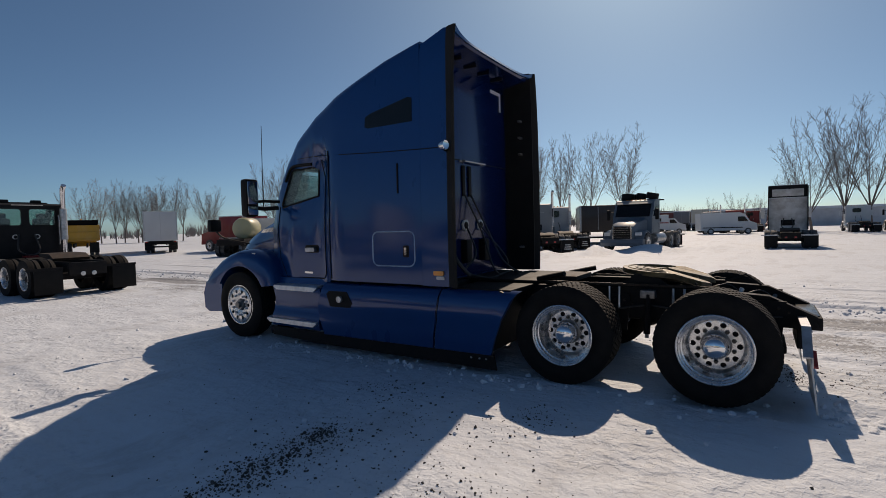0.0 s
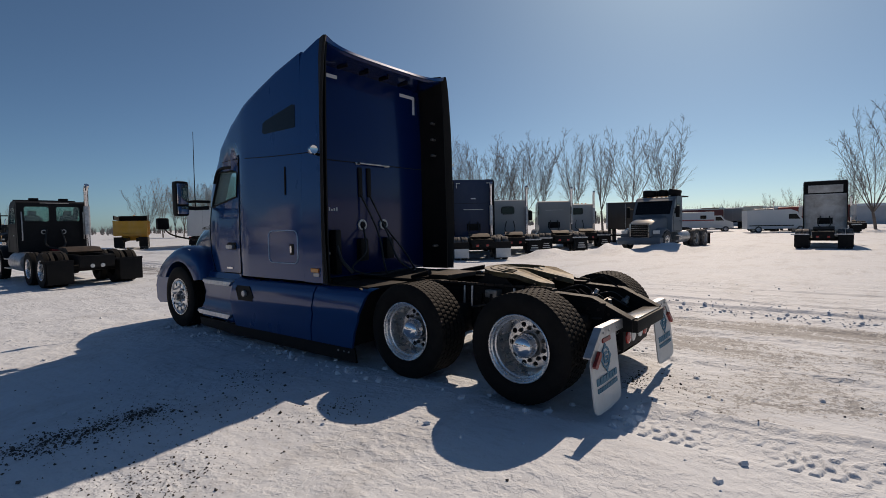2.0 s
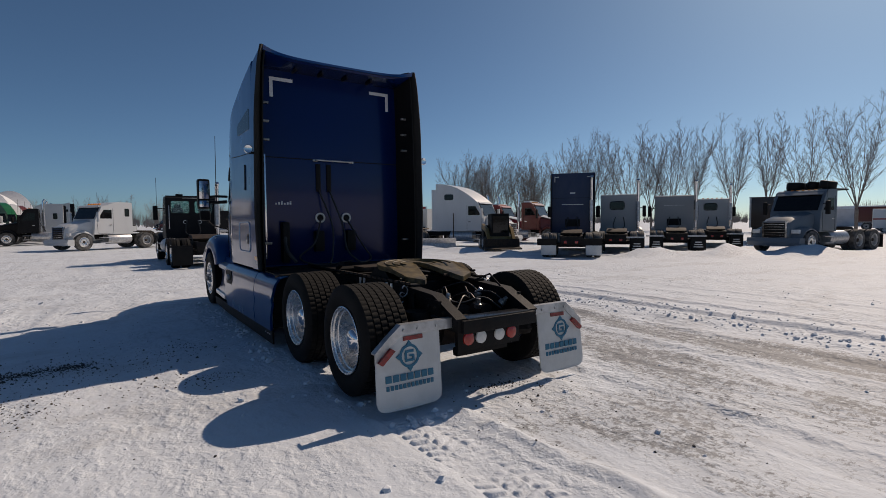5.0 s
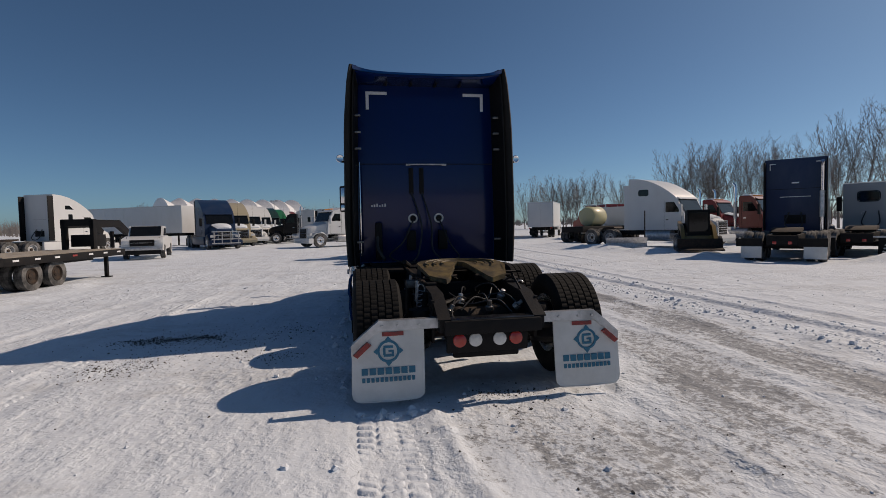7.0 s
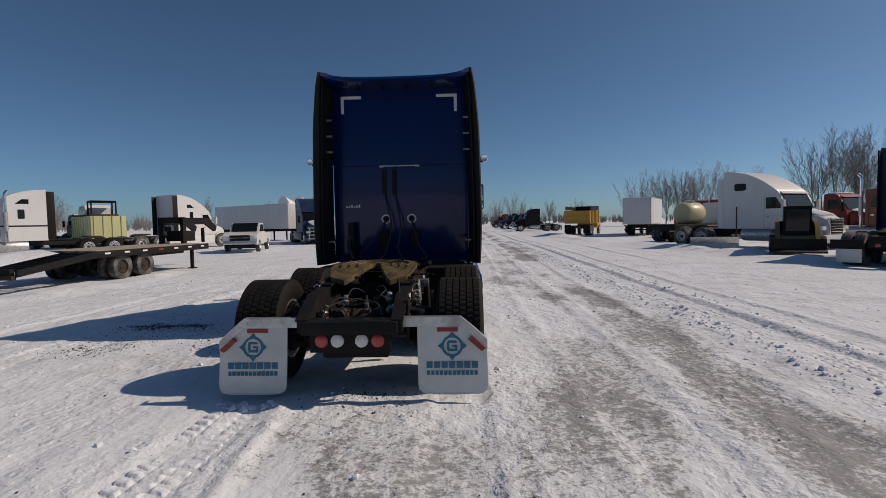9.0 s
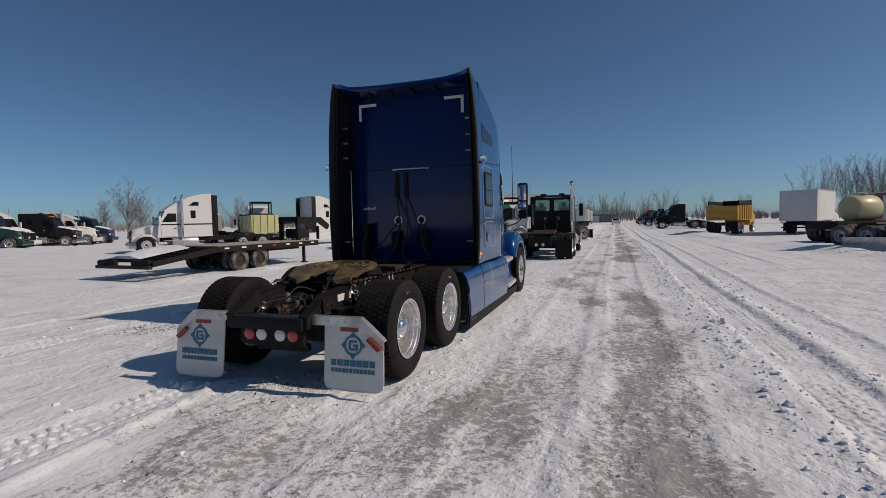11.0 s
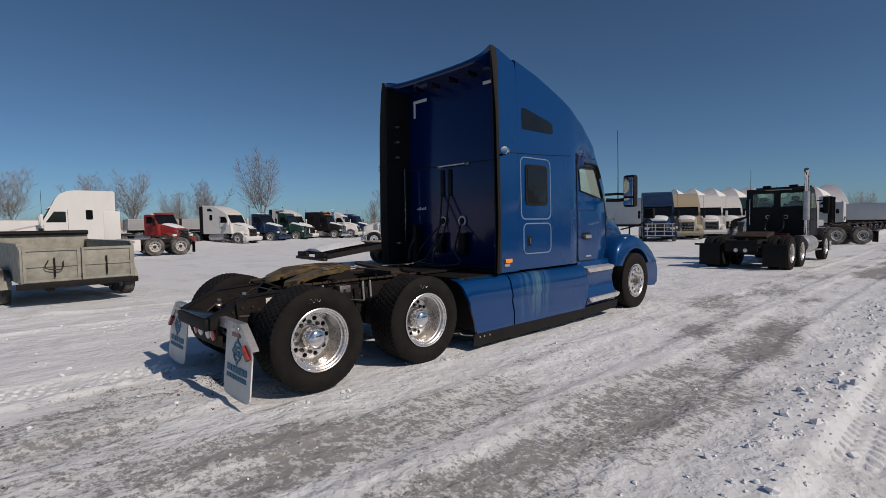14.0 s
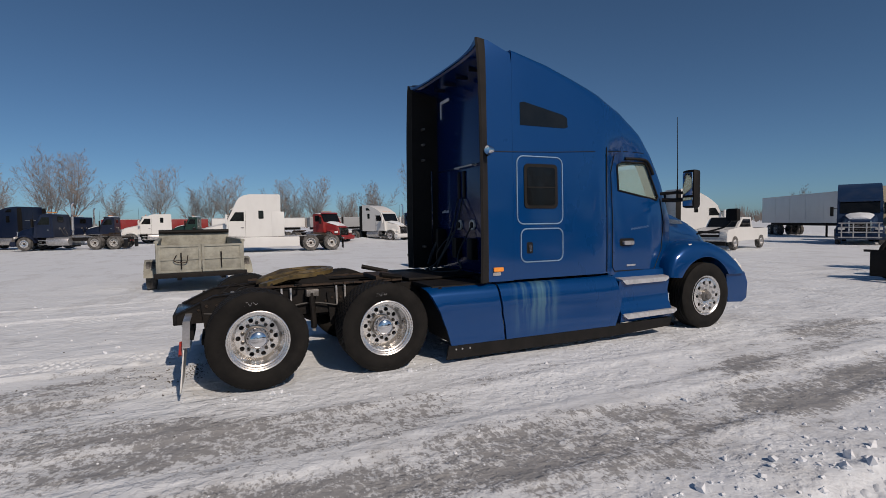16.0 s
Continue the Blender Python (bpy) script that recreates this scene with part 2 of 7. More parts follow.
# ---- mesh helpers ----
def finish(name, bm, material, smooth=35, bev=0.0):
    if bev:
        es = [e for e in bm.edges if len(e.link_faces) == 2 and e.calc_face_angle(0) > 0.6]
        bmesh.ops.bevel(bm, geom=es, offset=bev, segments=2, profile=0.6, affect='EDGES', clamp_overlap=True)
    bmesh.ops.recalc_face_normals(bm, faces=bm.faces)
    me = bpy.data.meshes.new(name)
    bm.to_mesh(me)
    bm.free()
    me.materials.append(material)
    if smooth:
        me.shade_smooth()
        me.set_sharp_from_angle(angle=radians(smooth))
    return me


def part(name, bm, material, parent, label="", bev=0.0, smooth=35):
    ob = new(name, finish(name, bm, material, smooth, bev) if isinstance(bm, bmesh.types.BMesh) else bm)
    ob.parent = parent
    if label:
        ob["label"] = label
    return ob


def shared(name, me, parent, m, label=""):
    ob = new(name, me)
    ob.parent = parent
    ob.matrix_basis = m
    if label:
        ob["label"] = label
    return ob


def thing(name, m, label, category, group=""):
    ob = new(name)
    ob.matrix_basis = m
    ob.empty_display_size = 0.3
    return tagged(ob, label, category, group)


def B(x0, x1, y0, y1, z0, z1, bm=None):
    bm = bm or bmesh.new()
    r = bmesh.ops.create_cube(bm, size=1)
    bmesh.ops.transform(bm, matrix=Matrix.Translation(((x0 + x1) / 2, (y0 + y1) / 2, (z0 + z1) / 2)) @ Matrix.Diagonal((x1 - x0, y1 - y0, z1 - z0, 1)), verts=r["verts"])
    return bm


def prism(profile, x0, x1, bm=None):
    """A (y, z) outline drawn out from x0 to x1."""
    bm = bm or bmesh.new()
    a = [bm.verts.new((x0, y, z)) for y, z in profile]
    b = [bm.verts.new((x1, y, z)) for y, z in profile]
    bm.faces.new(a)
    bm.faces.new(b)
    for i in range(len(a)):
        bm.faces.new((a[i], a[i - 1], b[i - 1], b[i]))
    return bm


def loft(rings, bm=None, caps=True, closed=True):
    bm = bm or bmesh.new()
    vs = [[bm.verts.new(p) for p in r] for r in rings]
    k = len(vs[0])
    for a, b in zip(vs, vs[1:]):
        for i in range(k if closed else k - 1):
            j = (i + 1) % k
            bm.faces.new((a[i], a[j], b[j], b[i]))
    if caps and closed:
        bm.faces.new(vs[0])
        bm.faces.new(vs[-1])
    return bm


def lathe(profile, seg=32, bm=None, centre=(0, 0, 0), closed=False):
    """A (x, r) outline turned round the x axis."""
    bm = bm or bmesh.new()
    rings = []
    for x, r in profile:
        rings.append([bm.verts.new((centre[0] + x, centre[1] + r * math.cos(2 * math.pi * i / seg), centre[2] + r * math.sin(2 * math.pi * i / seg))) for i in range(seg)])
    pairs = list(zip(rings, rings[1:])) + ([(rings[-1], rings[0])] if closed else [])
    for a, b in pairs:
        for i in range(seg):
            j = (i + 1) % seg
            bm.faces.new((a[i], a[j], b[j], b[i]))
    if not closed:
        for ring, (x, r) in ((rings[0], profile[0]), (rings[-1], profile[-1])):
            if r > 0.001:
                bm.faces.new(ring)
        bmesh.ops.remove_doubles(bm, verts=[v for r_ in (rings[0], rings[-1]) for v in r_], dist=0.0002)
    return bm


def tube(points, r, sides=8, bm=None, r1=None):
    bm = bm or bmesh.new()
    pts = [Vector(p) for p in points]
    rings = []
    for i, p in enumerate(pts):
        d = (pts[min(i + 1, len(pts) - 1)] - pts[max(i - 1, 0)]).normalized()
        a = d.orthogonal().normalized() if i == 0 else (a - d * a.dot(d)).normalized()
        b = d.cross(a)
        rad = r + ((r1 if r1 is not None else r) - r) * i / max(len(pts) - 1, 1)
        rings.append([p + (a * math.cos(2 * math.pi * k / sides) + b * math.sin(2 * math.pi * k / sides)) * rad for k in range(sides)])
    return loft(rings, bm)


def arc(points, n=6):
    """A smooth line through a few points."""
    p = [Vector(q) for q in points]
    p = [2 * p[0] - p[1]] + p + [2 * p[-1] - p[-2]]
    out = []
    for i in range(1, len(p) - 2):
        for k in range(n):
            t = k / n
            out.append(0.5 * (2 * p[i] + (p[i + 1] - p[i - 1]) * t + (2 * p[i - 1] - 5 * p[i] + 4 * p[i + 1] - p[i + 2]) * t * t + (3 * p[i] - p[i - 1] - 3 * p[i + 1] + p[i + 2]) * t ** 3))
    return out + [p[-2]]


def lerp(table, u):
    return float(np.interp(u, [a for a, _ in table], [b for _, b in table]))


def rounded(y0, y1, z0, z1, r, n=5):
    out = []
    for cy, cz, a0 in ((y1 - r, z1 - r, 0), (y0 + r, z1 - r, 90), (y0 + r, z0 + r, 180), (y1 - r, z0 + r, 270)):
        out += [(cy + r * math.cos(radians(a0 + 90 * k / n)), cz + r * math.sin(radians(a0 + 90 * k / n))) for k in range(n + 1)]
    return out


def carve(ob, cutters):
    """Cuts the cutters' shapes out of ob and leaves plain mesh behind."""
    for bm in cutters:
        c = new("cutter", finish("cutter", bm, BLACKPL, 0))
        if ob.parent:
            c.matrix_basis = ob.parent.matrix_basis
        md = ob.modifiers.new("cut", 'BOOLEAN')
        md.operation, md.object, md.solver = 'DIFFERENCE', c, 'EXACT'
        bpy.context.view_layer.update()
        me = bpy.data.meshes.new_from_object(ob.evaluated_get(bpy.context.evaluated_depsgraph_get()))
        ob.modifiers.clear()
        ob.data = me
        bpy.data.objects.remove(c)


# ---- ground ----
GRIDS = {}


def value_noise(x, y, scale, seed):
    """Smooth noise between -1 and 1 for arrays of places."""
    if seed not in GRIDS:
        GRIDS[seed] = np.random.RandomState(seed).uniform(-1, 1, (256, 256))
    grid = GRIDS[seed]
    u, v = x / scale + 91.3, y / scale + 47.7
    i, j = np.floor(u).astype(int), np.floor(v).astype(int)
    fu, fv = u - i, v - j
    fu, fv = fu * fu * (3 - 2 * fu), fv * fv * (3 - 2 * fv)
    g = lambda a, b: grid[a % 256, b % 256]
    return (g(i, j) * (1 - fu) + g(i + 1, j) * fu) * (1 - fv) + (g(i, j + 1) * (1 - fu) + g(i + 1, j + 1) * fu) * fv


def band(d, half, soft):
    return np.clip((half + soft - np.abs(d)) / soft, 0, 1)


def ground_height(x, y):
    x, y = np.asarray(x, float), np.asarray(y, float)
    r = np.hypot(x, y)
    z = 0.012 * value_noise(x, y, 2.3, 1) + 0.011 * value_noise(x * 1.5, y * 0.7, 0.55, 2) + 0.009 * value_noise(x, y * 0.8, 0.19, 3)
    z += np.clip((r - 15) / 40, 0, 1) * 0.10 * value_noise(x, y, 9, 4)
    # wheel ruts along the lane and behind the tyres
    wob = 0.10 * value_noise(x * 0, y, 6.0, 5)
    drift = np.clip(0.5 + 0.9 * value_noise(x, y, 5.0, 41), 0.1, 1)
    for cx, w, dep in ((4.93, 0.26, 0.03), (5.75, 0.22, 0.02), (3.35, 0.30, 0.012), (2.35, 0.3, 0.012), (7.6, 0.3, 0.018), (9.3, 0.3, 0.018), (-4.35, 0.22, 0.022), (-5.9, 0.25, 0.016)):
        side = drift * np.clip((9 - y) / 6, 0, 1) if cx < 0 else drift if cx > 6 else 1
        bend = (0.02 * np.clip(y, 0, 40) ** 1.6 if cx < 0 else 0) + wob
        z -= dep * side * band(x - cx - bend, w, 0.06)
        z += dep * 0.8 * side * np.exp(-((np.abs(x - cx - bend) - w - 0.12) / 0.08) ** 2)
    for cx in (0.94, -0.94):
        z -= 0.025 * band(x - cx, 0.21, 0.05) * (y < 0.3)
    # the crumbled ridge beside the lane
    z += 0.042 * np.exp(-((x - 4.38 - wob) / 0.22) ** 2) * (0.4 + 0.6 * np.clip(value_noise(x, y, 0.3, 6), 0, 1))
    ridge = np.exp(-((x + 0.54 - 0.075 * (-1.0 - y)) / 0.06) ** 2) * (y < -0.95) * (y > -4.5)
    z += 0.05 * ridge * (0.7 + 0.5 * value_noise(x, y, 0.12, 33))
    # ploughed banks along the parked rows
    def bank(ax, ay, bx, by, w, h, seed):
        t = np.clip(((x - ax) * (bx - ax) + (y - ay) * (by - ay)) / ((bx - ax) ** 2 + (by - ay) ** 2), 0, 1)
        d = np.hypot(x - ax - t * (bx - ax), y - ay - t * (by - ay))
        return h * np.exp(-(d / w) ** 2) * (0.55 + 0.45 * value_noise(x, y, 1.6, seed) + 0.25 * value_noise(x, y, 0.5, seed + 1))
    z += bank(11.2, 27, 11.9, 19.5, 0.9, 0.28, 11) + bank(11.9, 19.5, 13.2, 13.8, 0.8, 0.34, 37) + bank(16.4, 8.6, 19.4, 6.6, 0.8, 0.46, 13)
    z += bank(19.4, 6.6, 22.6, 4.2, 0.9, 0.50, 15) + bank(22.6, 4.2, 27, 2.2, 1.0, 0.34, 17) + bank(-8.6, 9.6, -9.0, 11.4, 0.45, 0.16, 19) + bank(-9.2, 5.2, -8.2, 9.0, 0.5, 0.12, 21)
    z += bank(-40, 8, -44, 27, 2.5, 0.4, 23) + bank(-36, -18, -35, -8, 1.6, 0.2, 25) + bank(-0.5, 40, -0.3, 120, 1.2, 0.45, 27)
    z += bank(10, 31, 10.5, 60, 1.2, 0.3, 29) + bank(-10.5, -3.5, -6.6, -1.4, 0.6, 0.10, 31)
    return np.where(r > 150, 0, z)


def axis(fine0, fine1, step, far):
    a = list(np.arange(fine0, fine1 + step, step))
    s = step
    while a[-1] < far:
        s *= 1.12
        a.append(a[-1] + s)
    s = step
    while a[0] > -far:
        s *= 1.12
        a.insert(0, a[0] - s)
    return np.array(a)


gx, gy = axis(-7.5, 8.5, 0.05, 2500), axis(-6.5, 9.5, 0.05, 2500)
GX, GY = np.meshgrid(gx, gy, indexing="ij")
GZ = ground_height(GX, GY)
nx, ny = GX.shape
gidx = np.arange(nx * ny).reshape(nx, ny)
gface = np.stack([gidx[:-1, :-1], gidx[1:, :-1], gidx[1:, 1:], gidx[:-1, 1:]], -1).reshape(-1, 4)
gme = bpy.data.meshes.new("ground")
gme.from_pydata(np.stack([GX, GY, GZ], -1).reshape(-1, 3).tolist(), [], gface.tolist())
gme.materials.append(SNOW)
gme.shade_smooth()
tagged(new("ground", gme), "packed snow yard with tyre tracks and worn grey ice", "ground", kind="structure")


def lumps(name, spots, label, material, kind="stuff"):
    """Many small broken lumps lying on the ground, as one mesh."""
    verts, faces = [], []
    rng = random.Random(5)
    base = [Vector(v) for v in ((1, 0, 0), (-1, 0, 0), (0, 1, 0), (0, -1, 0), (0, 0, 1), (0, 0, -0.6), (0.6, 0.6, 0.5), (-0.6, 0.5, 0.6), (0.5, -0.6, 0.55), (-0.55, -0.6, 0.5))]
    bm = bmesh.new()
    for v in base:
        bm.verts.new(v)
    bmesh.ops.convex_hull(bm, input=bm.verts)
    bm.verts.index_update()
    tri = [tuple(v.index for v in f.verts) for f in bm.faces]
    bm.free()
    for x, y, s in spots:
        z = float(ground_height(x, y))
        q = Euler((rng.uniform(0, 6), rng.uniform(0, 6), rng.uniform(0, 6))).to_matrix()
        o = len(verts)
        for v in base:
            w = q @ (v * s * rng.uniform(0.65, 1.25))
            verts.append((x + w.x, y + w.y, z + s * 0.25 + w.z * 0.75))
        faces += [tuple(o + k for k in t) for t in tri]
    me = bpy.data.meshes.new(name)
    me.from_pydata(verts, [], faces)
    me.materials.append(material)
    return tagged(new(name, me), label, name.replace("_", " "), kind=kind)


rs = random.Random(11)
spots = []
for _ in range(2100):
    y = rs.uniform(-5, 34)
    spots.append((rs.gauss(4.40, 0.20) + 0.10 * float(value_noise(0.0, y, 6.0, 5)), y, min(0.007 + rs.expovariate(105), 0.05)))
for _ in range(500):
    spots.append((rs.gauss(5.45, 0.16), rs.uniform(-5, 34), min(0.008 + rs.expovariate(90), 0.045)))
for _ in range(420):
    spots.append((rs.uniform(1.4, 9), rs.uniform(-6, 14), min(0.006 + rs.expovariate(150), 0.035)))
for _ in range(300):
    spots.append((rs.uniform(-7, 0.5), rs.uniform(-6, 9), min(0.007 + rs.expovariate(120), 0.045)))
for sx in (-1, 1):
    for yy in (0, 1.32, 6.36):
        for _ in range(18):
            spots.append((sx * rs.gauss(1.12 if sx > 0 else 1.2, 0.16), yy + rs.gauss(0, 0.33), min(0.009 + rs.expovariate(90), 0.05)))
for _ in range(130):
    spots.append((-1.35 + rs.gauss(0, 0.12), rs.uniform(1.6, 5.6), min(0.009 + rs.expovariate(80), 0.05)))
for _ in range(26):
    spots.append((-0.88 + rs.gauss(0, 0.13), -0.86 + rs.gauss(0, 0.05), rs.uniform(0.012, 0.05)))
lumps("snow_clumps", spots, "loose crumbled snow clumps scattered over packed snow", CLUMP)
STONE = mat("dark_gravel", (0.05, 0.045, 0.04), (0.13, 0.12, 0.11), 12, 0.9)
spots = []
for cx, cy, sx, sy, k in ((-3.98, 2.52, 0.22, 0.13, 560), (-3.62, 2.50, 0.26, 0.14, 700), (-3.25, 2.56, 0.20, 0.12, 260), (-3.15, 2.58, 0.07, 0.05, 240), (-3.75, 1.15, 0.28, 0.22, 420), (-2.95, 2.1, 0.6, 0.6, 520), (-2.06, 2.93, 0.2, 0.14, 90), (-2.2, 2.4, 0.28, 0.2, 70), (-2.05, 1.25, 0.22, 0.14, 150), (-2.4, 3.6, 0.7, 0.8, 60), (0.1, -0.9, 0.5, 0.3, 130), (0.1, -0.62, 0.2, 0.06, 160), (-3.6, 0.6, 0.8, 0.7, 40), (0.5, -1.6, 1.5, 0.8, 50)):
    for _ in range(k):
        spots.append((rs.gauss(cx, sx), rs.gauss(cy, sy), min(0.003 + rs.expovariate(330), 0.022)))
lumps("gravel", spots, "dark gravel showing through thin snow", STONE)


def tread_track(path, width, pitch, columns, label, height=0.016, step=0.012, seed=51):
    """Lugs of a tyre pressed into the snow: a finely divided strip that rises out of the rut and dips under it at its rim."""
    pts = arc(path, 12)
    ln = np.concatenate([[0], np.cumsum([(b - a).length for a, b in zip(pts, pts[1:])])])
    sv = np.arange(0, ln[-1], step)
    cx, cy = np.interp(sv, ln, [p.x for p in pts]), np.interp(sv, ln, [p.y for p in pts])
    dx, dy = np.gradient(cx), np.gradient(cy)
    dl = np.hypot(dx, dy)
    uv = np.linspace(-0.5, 0.5, int(width / step) + 1)
    S, U = np.meshgrid(sv, uv, indexing="ij")
    X = cx[:, None] - (dy / dl)[:, None] * U * width
    Y = cy[:, None] + (dx / dl)[:, None] * U * width
    col = np.clip(np.floor((U + 0.5) * columns), 0, columns - 1)
    loc = (U + 0.5) * columns - col - 0.5
    wave = np.sin(2 * np.pi * (S / pitch + 0.5 * (col % 2) + 0.42 * loc * np.where(col % 2 > 0, 1, -1) + 0.30 * value_noise(X, Y, 0.22, seed)))
    lug = np.clip(wave * 2.2 + 0.6, 0, 1) * np.clip((0.46 - np.abs(loc)) / 0.10, 0, 1)
    keep = np.clip(0.55 + 1.1 * value_noise(X, Y, 0.45, seed + 1), 0.05, 1)
    rim = np.clip((0.5 - np.abs(U)) / 0.07, 0, 1) * np.clip(np.minimum(S, ln[-1] - S) / 0.2, 0, 1)
    Z = ground_height(X, Y) + height * lug * keep - 0.002 + 0.003 * value_noise(X, Y, 0.05, seed + 2) - 0.03 * (1 - rim)
    a, b = S.shape
    idx = np.arange(a * b).reshape(a, b)
    quads = np.stack([idx[:-1, :-1], idx[1:, :-1], idx[1:, 1:], idx[:-1, 1:]], -1).reshape(-1, 4)
    me = bpy.data.meshes.new("tyre_track")
    me.from_pydata(np.stack([X, Y, Z], -1).reshape(-1, 3).tolist(), [], quads.tolist())
    me.materials.append(SNOWCLEAN)
    me.shade_smooth()
    tagged(new("tyre_track", me), label, "tyre track", kind="stuff")


tread_track([(-0.94, -0.6, 0), (-0.95, -2.2, 0), (-1.05, -3.6, 0), (-1.35, -5.2, 0)], 0.46, 0.105, 3, "tread lugs pressed into snow behind the tractor unit", 0.022)
tread_track([(-1.15, -2.9, 0), (-1.5, -3.6, 0), (-2.1, -4.4, 0), (-2.9, -5.2, 0)], 0.44, 0.11, 2, "broad tread lugs curving across the snow", 0.020, seed=57)
tread_track([(4.95, -5, 0), (4.93, 2, 0), (4.88, 10, 0), (4.65, 24, 0)], 0.46, 0.12, 5, "tread pattern pressed into the snow lane", 0.016, 0.02, 61)
tread_track([(-4.3, -3, 0), (-4.4, 2, 0), (-4.5, 8, 0)], 0.42, 0.11, 4, "tread pattern pressed into the snow yard", 0.014, 0.02, 67)


# ---- the blue tractor unit ----
def disc_with_holes(x, r0, r1, rh, hr, count, dome, bm=None):
    """A wheel disc round the x axis with round hand holes."""
    bm = bm or bmesh.new()
    step = 2 * math.pi / count
    m = 4
    for k in range(count):
        a0 = k * step - step / 2
        edge = [(r0, a0 + step * i / m) for i in range(m)] + [(r0 + (r1 - r0) * i / m, a0 + step) for i in range(m)] + [(r1, a0 + step - step * i / m) for i in range(m)] + [(r1 - (r1 - r0) * i / m, a0) for i in range(m)]
        outer = [bm.verts.new((x + dome * (1 - abs(r - rh) / (r1 - r0)), r * math.cos(a), r * math.sin(a))) for r, a in edge]
        ca = a0 + step / 2
        c = Vector((rh * math.cos(ca), rh * math.sin(ca)))
        hole = []
        for r, a in edge:
            d = (Vector((r * math.cos(a), r * math.sin(a))) - c).normalized() * hr
            hole.append(bm.verts.new((x + dome, c.x + d.x, c.y + d.y)))
        back = [bm.verts.new((v.co.x - 0.018, v.co.y, v.co.z)) for v in hole]
        q = len(edge)
        for i in range(q):
            j = (i + 1) % q
            bm.faces.new((outer[i], outer[j], hole[j], hole[i]))
            bm.faces.new((hole[i], hole[j], back[j], back[i]))
    bmesh.ops.remove_doubles(bm, verts=bm.verts, dist=0.0005)
    return bm


def tyre_mesh(name, R, w, rim, material, grooves, blocks):
    h = w / 2
    prof = [(-h * 0.80, rim), (-h * 0.97, rim + (R - rim) * 0.3), (-h, rim + (R - rim) * 0.55), (-h * 0.96, R - 0.045), (-h * 0.88, R - 0.014)]
    n = grooves + 1
    tw = h * 1.72 / n
    for i in range(n):
        a = -h * 0.86 + i * tw
        prof += [(a + 0.006, R - 0.002), (a + tw - 0.006, R - 0.002)]
        if i < n - 1:
            prof += [(a + tw - 0.004, R - 0.016), (a + tw + 0.004, R - 0.016)]
    prof += [(h * 0.88, R - 0.014), (h * 0.96, R - 0.045), (h, rim + (R - rim) * 0.55), (h * 0.97, rim + (R - rim) * 0.3), (h * 0.80, rim)]
    seg = blocks * 4 if blocks else 64
    bm = lathe(prof, seg, closed=True)
    if blocks:
        # sipes between the tread blocks
        bm.verts.index_update()
        for v in bm.verts:
            r = math.hypot(v.co.y, v.co.z)
            if r > R - 0.008:
                k = v.index % seg
                row = int((v.co.x + h * 0.86) / tw)
                if (k + 2 * (row % 2)) % 4 == 0:
                    v.co.y, v.co.z = v.co.y * (R - 0.008) / r, v.co.z * (R - 0.008) / r
    return finish(name, bm, material, 30)


WIDE_TYRE = tyre_mesh("wide_tyre", 0.494, 0.445, 0.285, TYRE, 5, 58)
STEER_TYRE = tyre_mesh("steer_tyre", 0.496, 0.29, 0.285, TYRE, 4, 0)
bm = lathe([(-0.19, 0.293), (-0.185, 0.272), (-0.06, 0.245), (-0.04, 0.214), (-0.02, 0.212), (0.0, 0.224), (0.02, 0.236), (0.04, 0.243), (0.125, 0.250), (0.146, 0.254), (0.152, 0.266), (0.182, 0.271), (0.190, 0.283), (0.205, 0.288), (0.209, 0.297), (0.205, 0.304), (0.196, 0.300), (0.185, 0.292)], 48, closed=True)
disc_with_holes(-0.022, 0.105, 0.216, 0.184, 0.0245, 10, 0.008, bm)
WIDE_RIM = finish("wide_rim", bm, ALLOY, 30)
bm = lathe([(-0.13, 0.293), (-0.12, 0.27), (0.02, 0.262), (0.11, 0.275), (0.125, 0.297), (0.133, 0.300), (0.133, 0.290), (0.12, 0.270), (0.105, 0.258)], 48, closed=True)
disc_with_holes(0.105, 0.09, 0.262, 0.205, 0.027, 10, 0.035, bm)
STEER_RIM = finish("steer_rim", bm, ALLOY, 30)
HUBCAP = finish("hub_cap", lathe([(0.045, 0.0), (0.045, 0.109), (0.062, 0.111), (0.068, 0.106), (0.105, 0.103), (0.130, 0.094), (0.148, 0.076), (0.158, 0.05), (0.163, 0.02), (0.164, 0.0)], 28), CHROME, 40)
HUBDARK = finish("hub_dark", lathe([(0.05, 0.0), (0.05, 0.085), (0.135, 0.08), (0.15, 0.07), (0.15, 0.05), (0.185, 0.045), (0.188, 0.0)], 20), HUBGREY, 40)
HUBBASE = finish("hub_base", lathe([(-0.03, 0.0), (-0.03, 0.125), (-0.01, 0.124), (-0.005, 0.106), (0.046, 0.101), (0.046, 0.0)], 28), HUBGREY, 40)
NUT = finish("lug_nut", lathe([(0.0, 0.0), (0.0, 0.021), (0.004, 0.021), (0.024, 0.017), (0.034, 0.012), (0.034, 0.0)], 6), NUTGREY, 0)
LUG = finish("lug_nut", lathe([(0.0, 0.0), (0.0, 0.018), (0.02, 0.017), (0.03, 0.012), (0.03, 0.0)], 6), STEPALU, 0)
DRUM = finish("brake_drum", lathe([(-0.2, 0.0), (-0.2, 0.22), (-0.045, 0.205), (-0.045, 0.0)], 24), FRAME, 40)


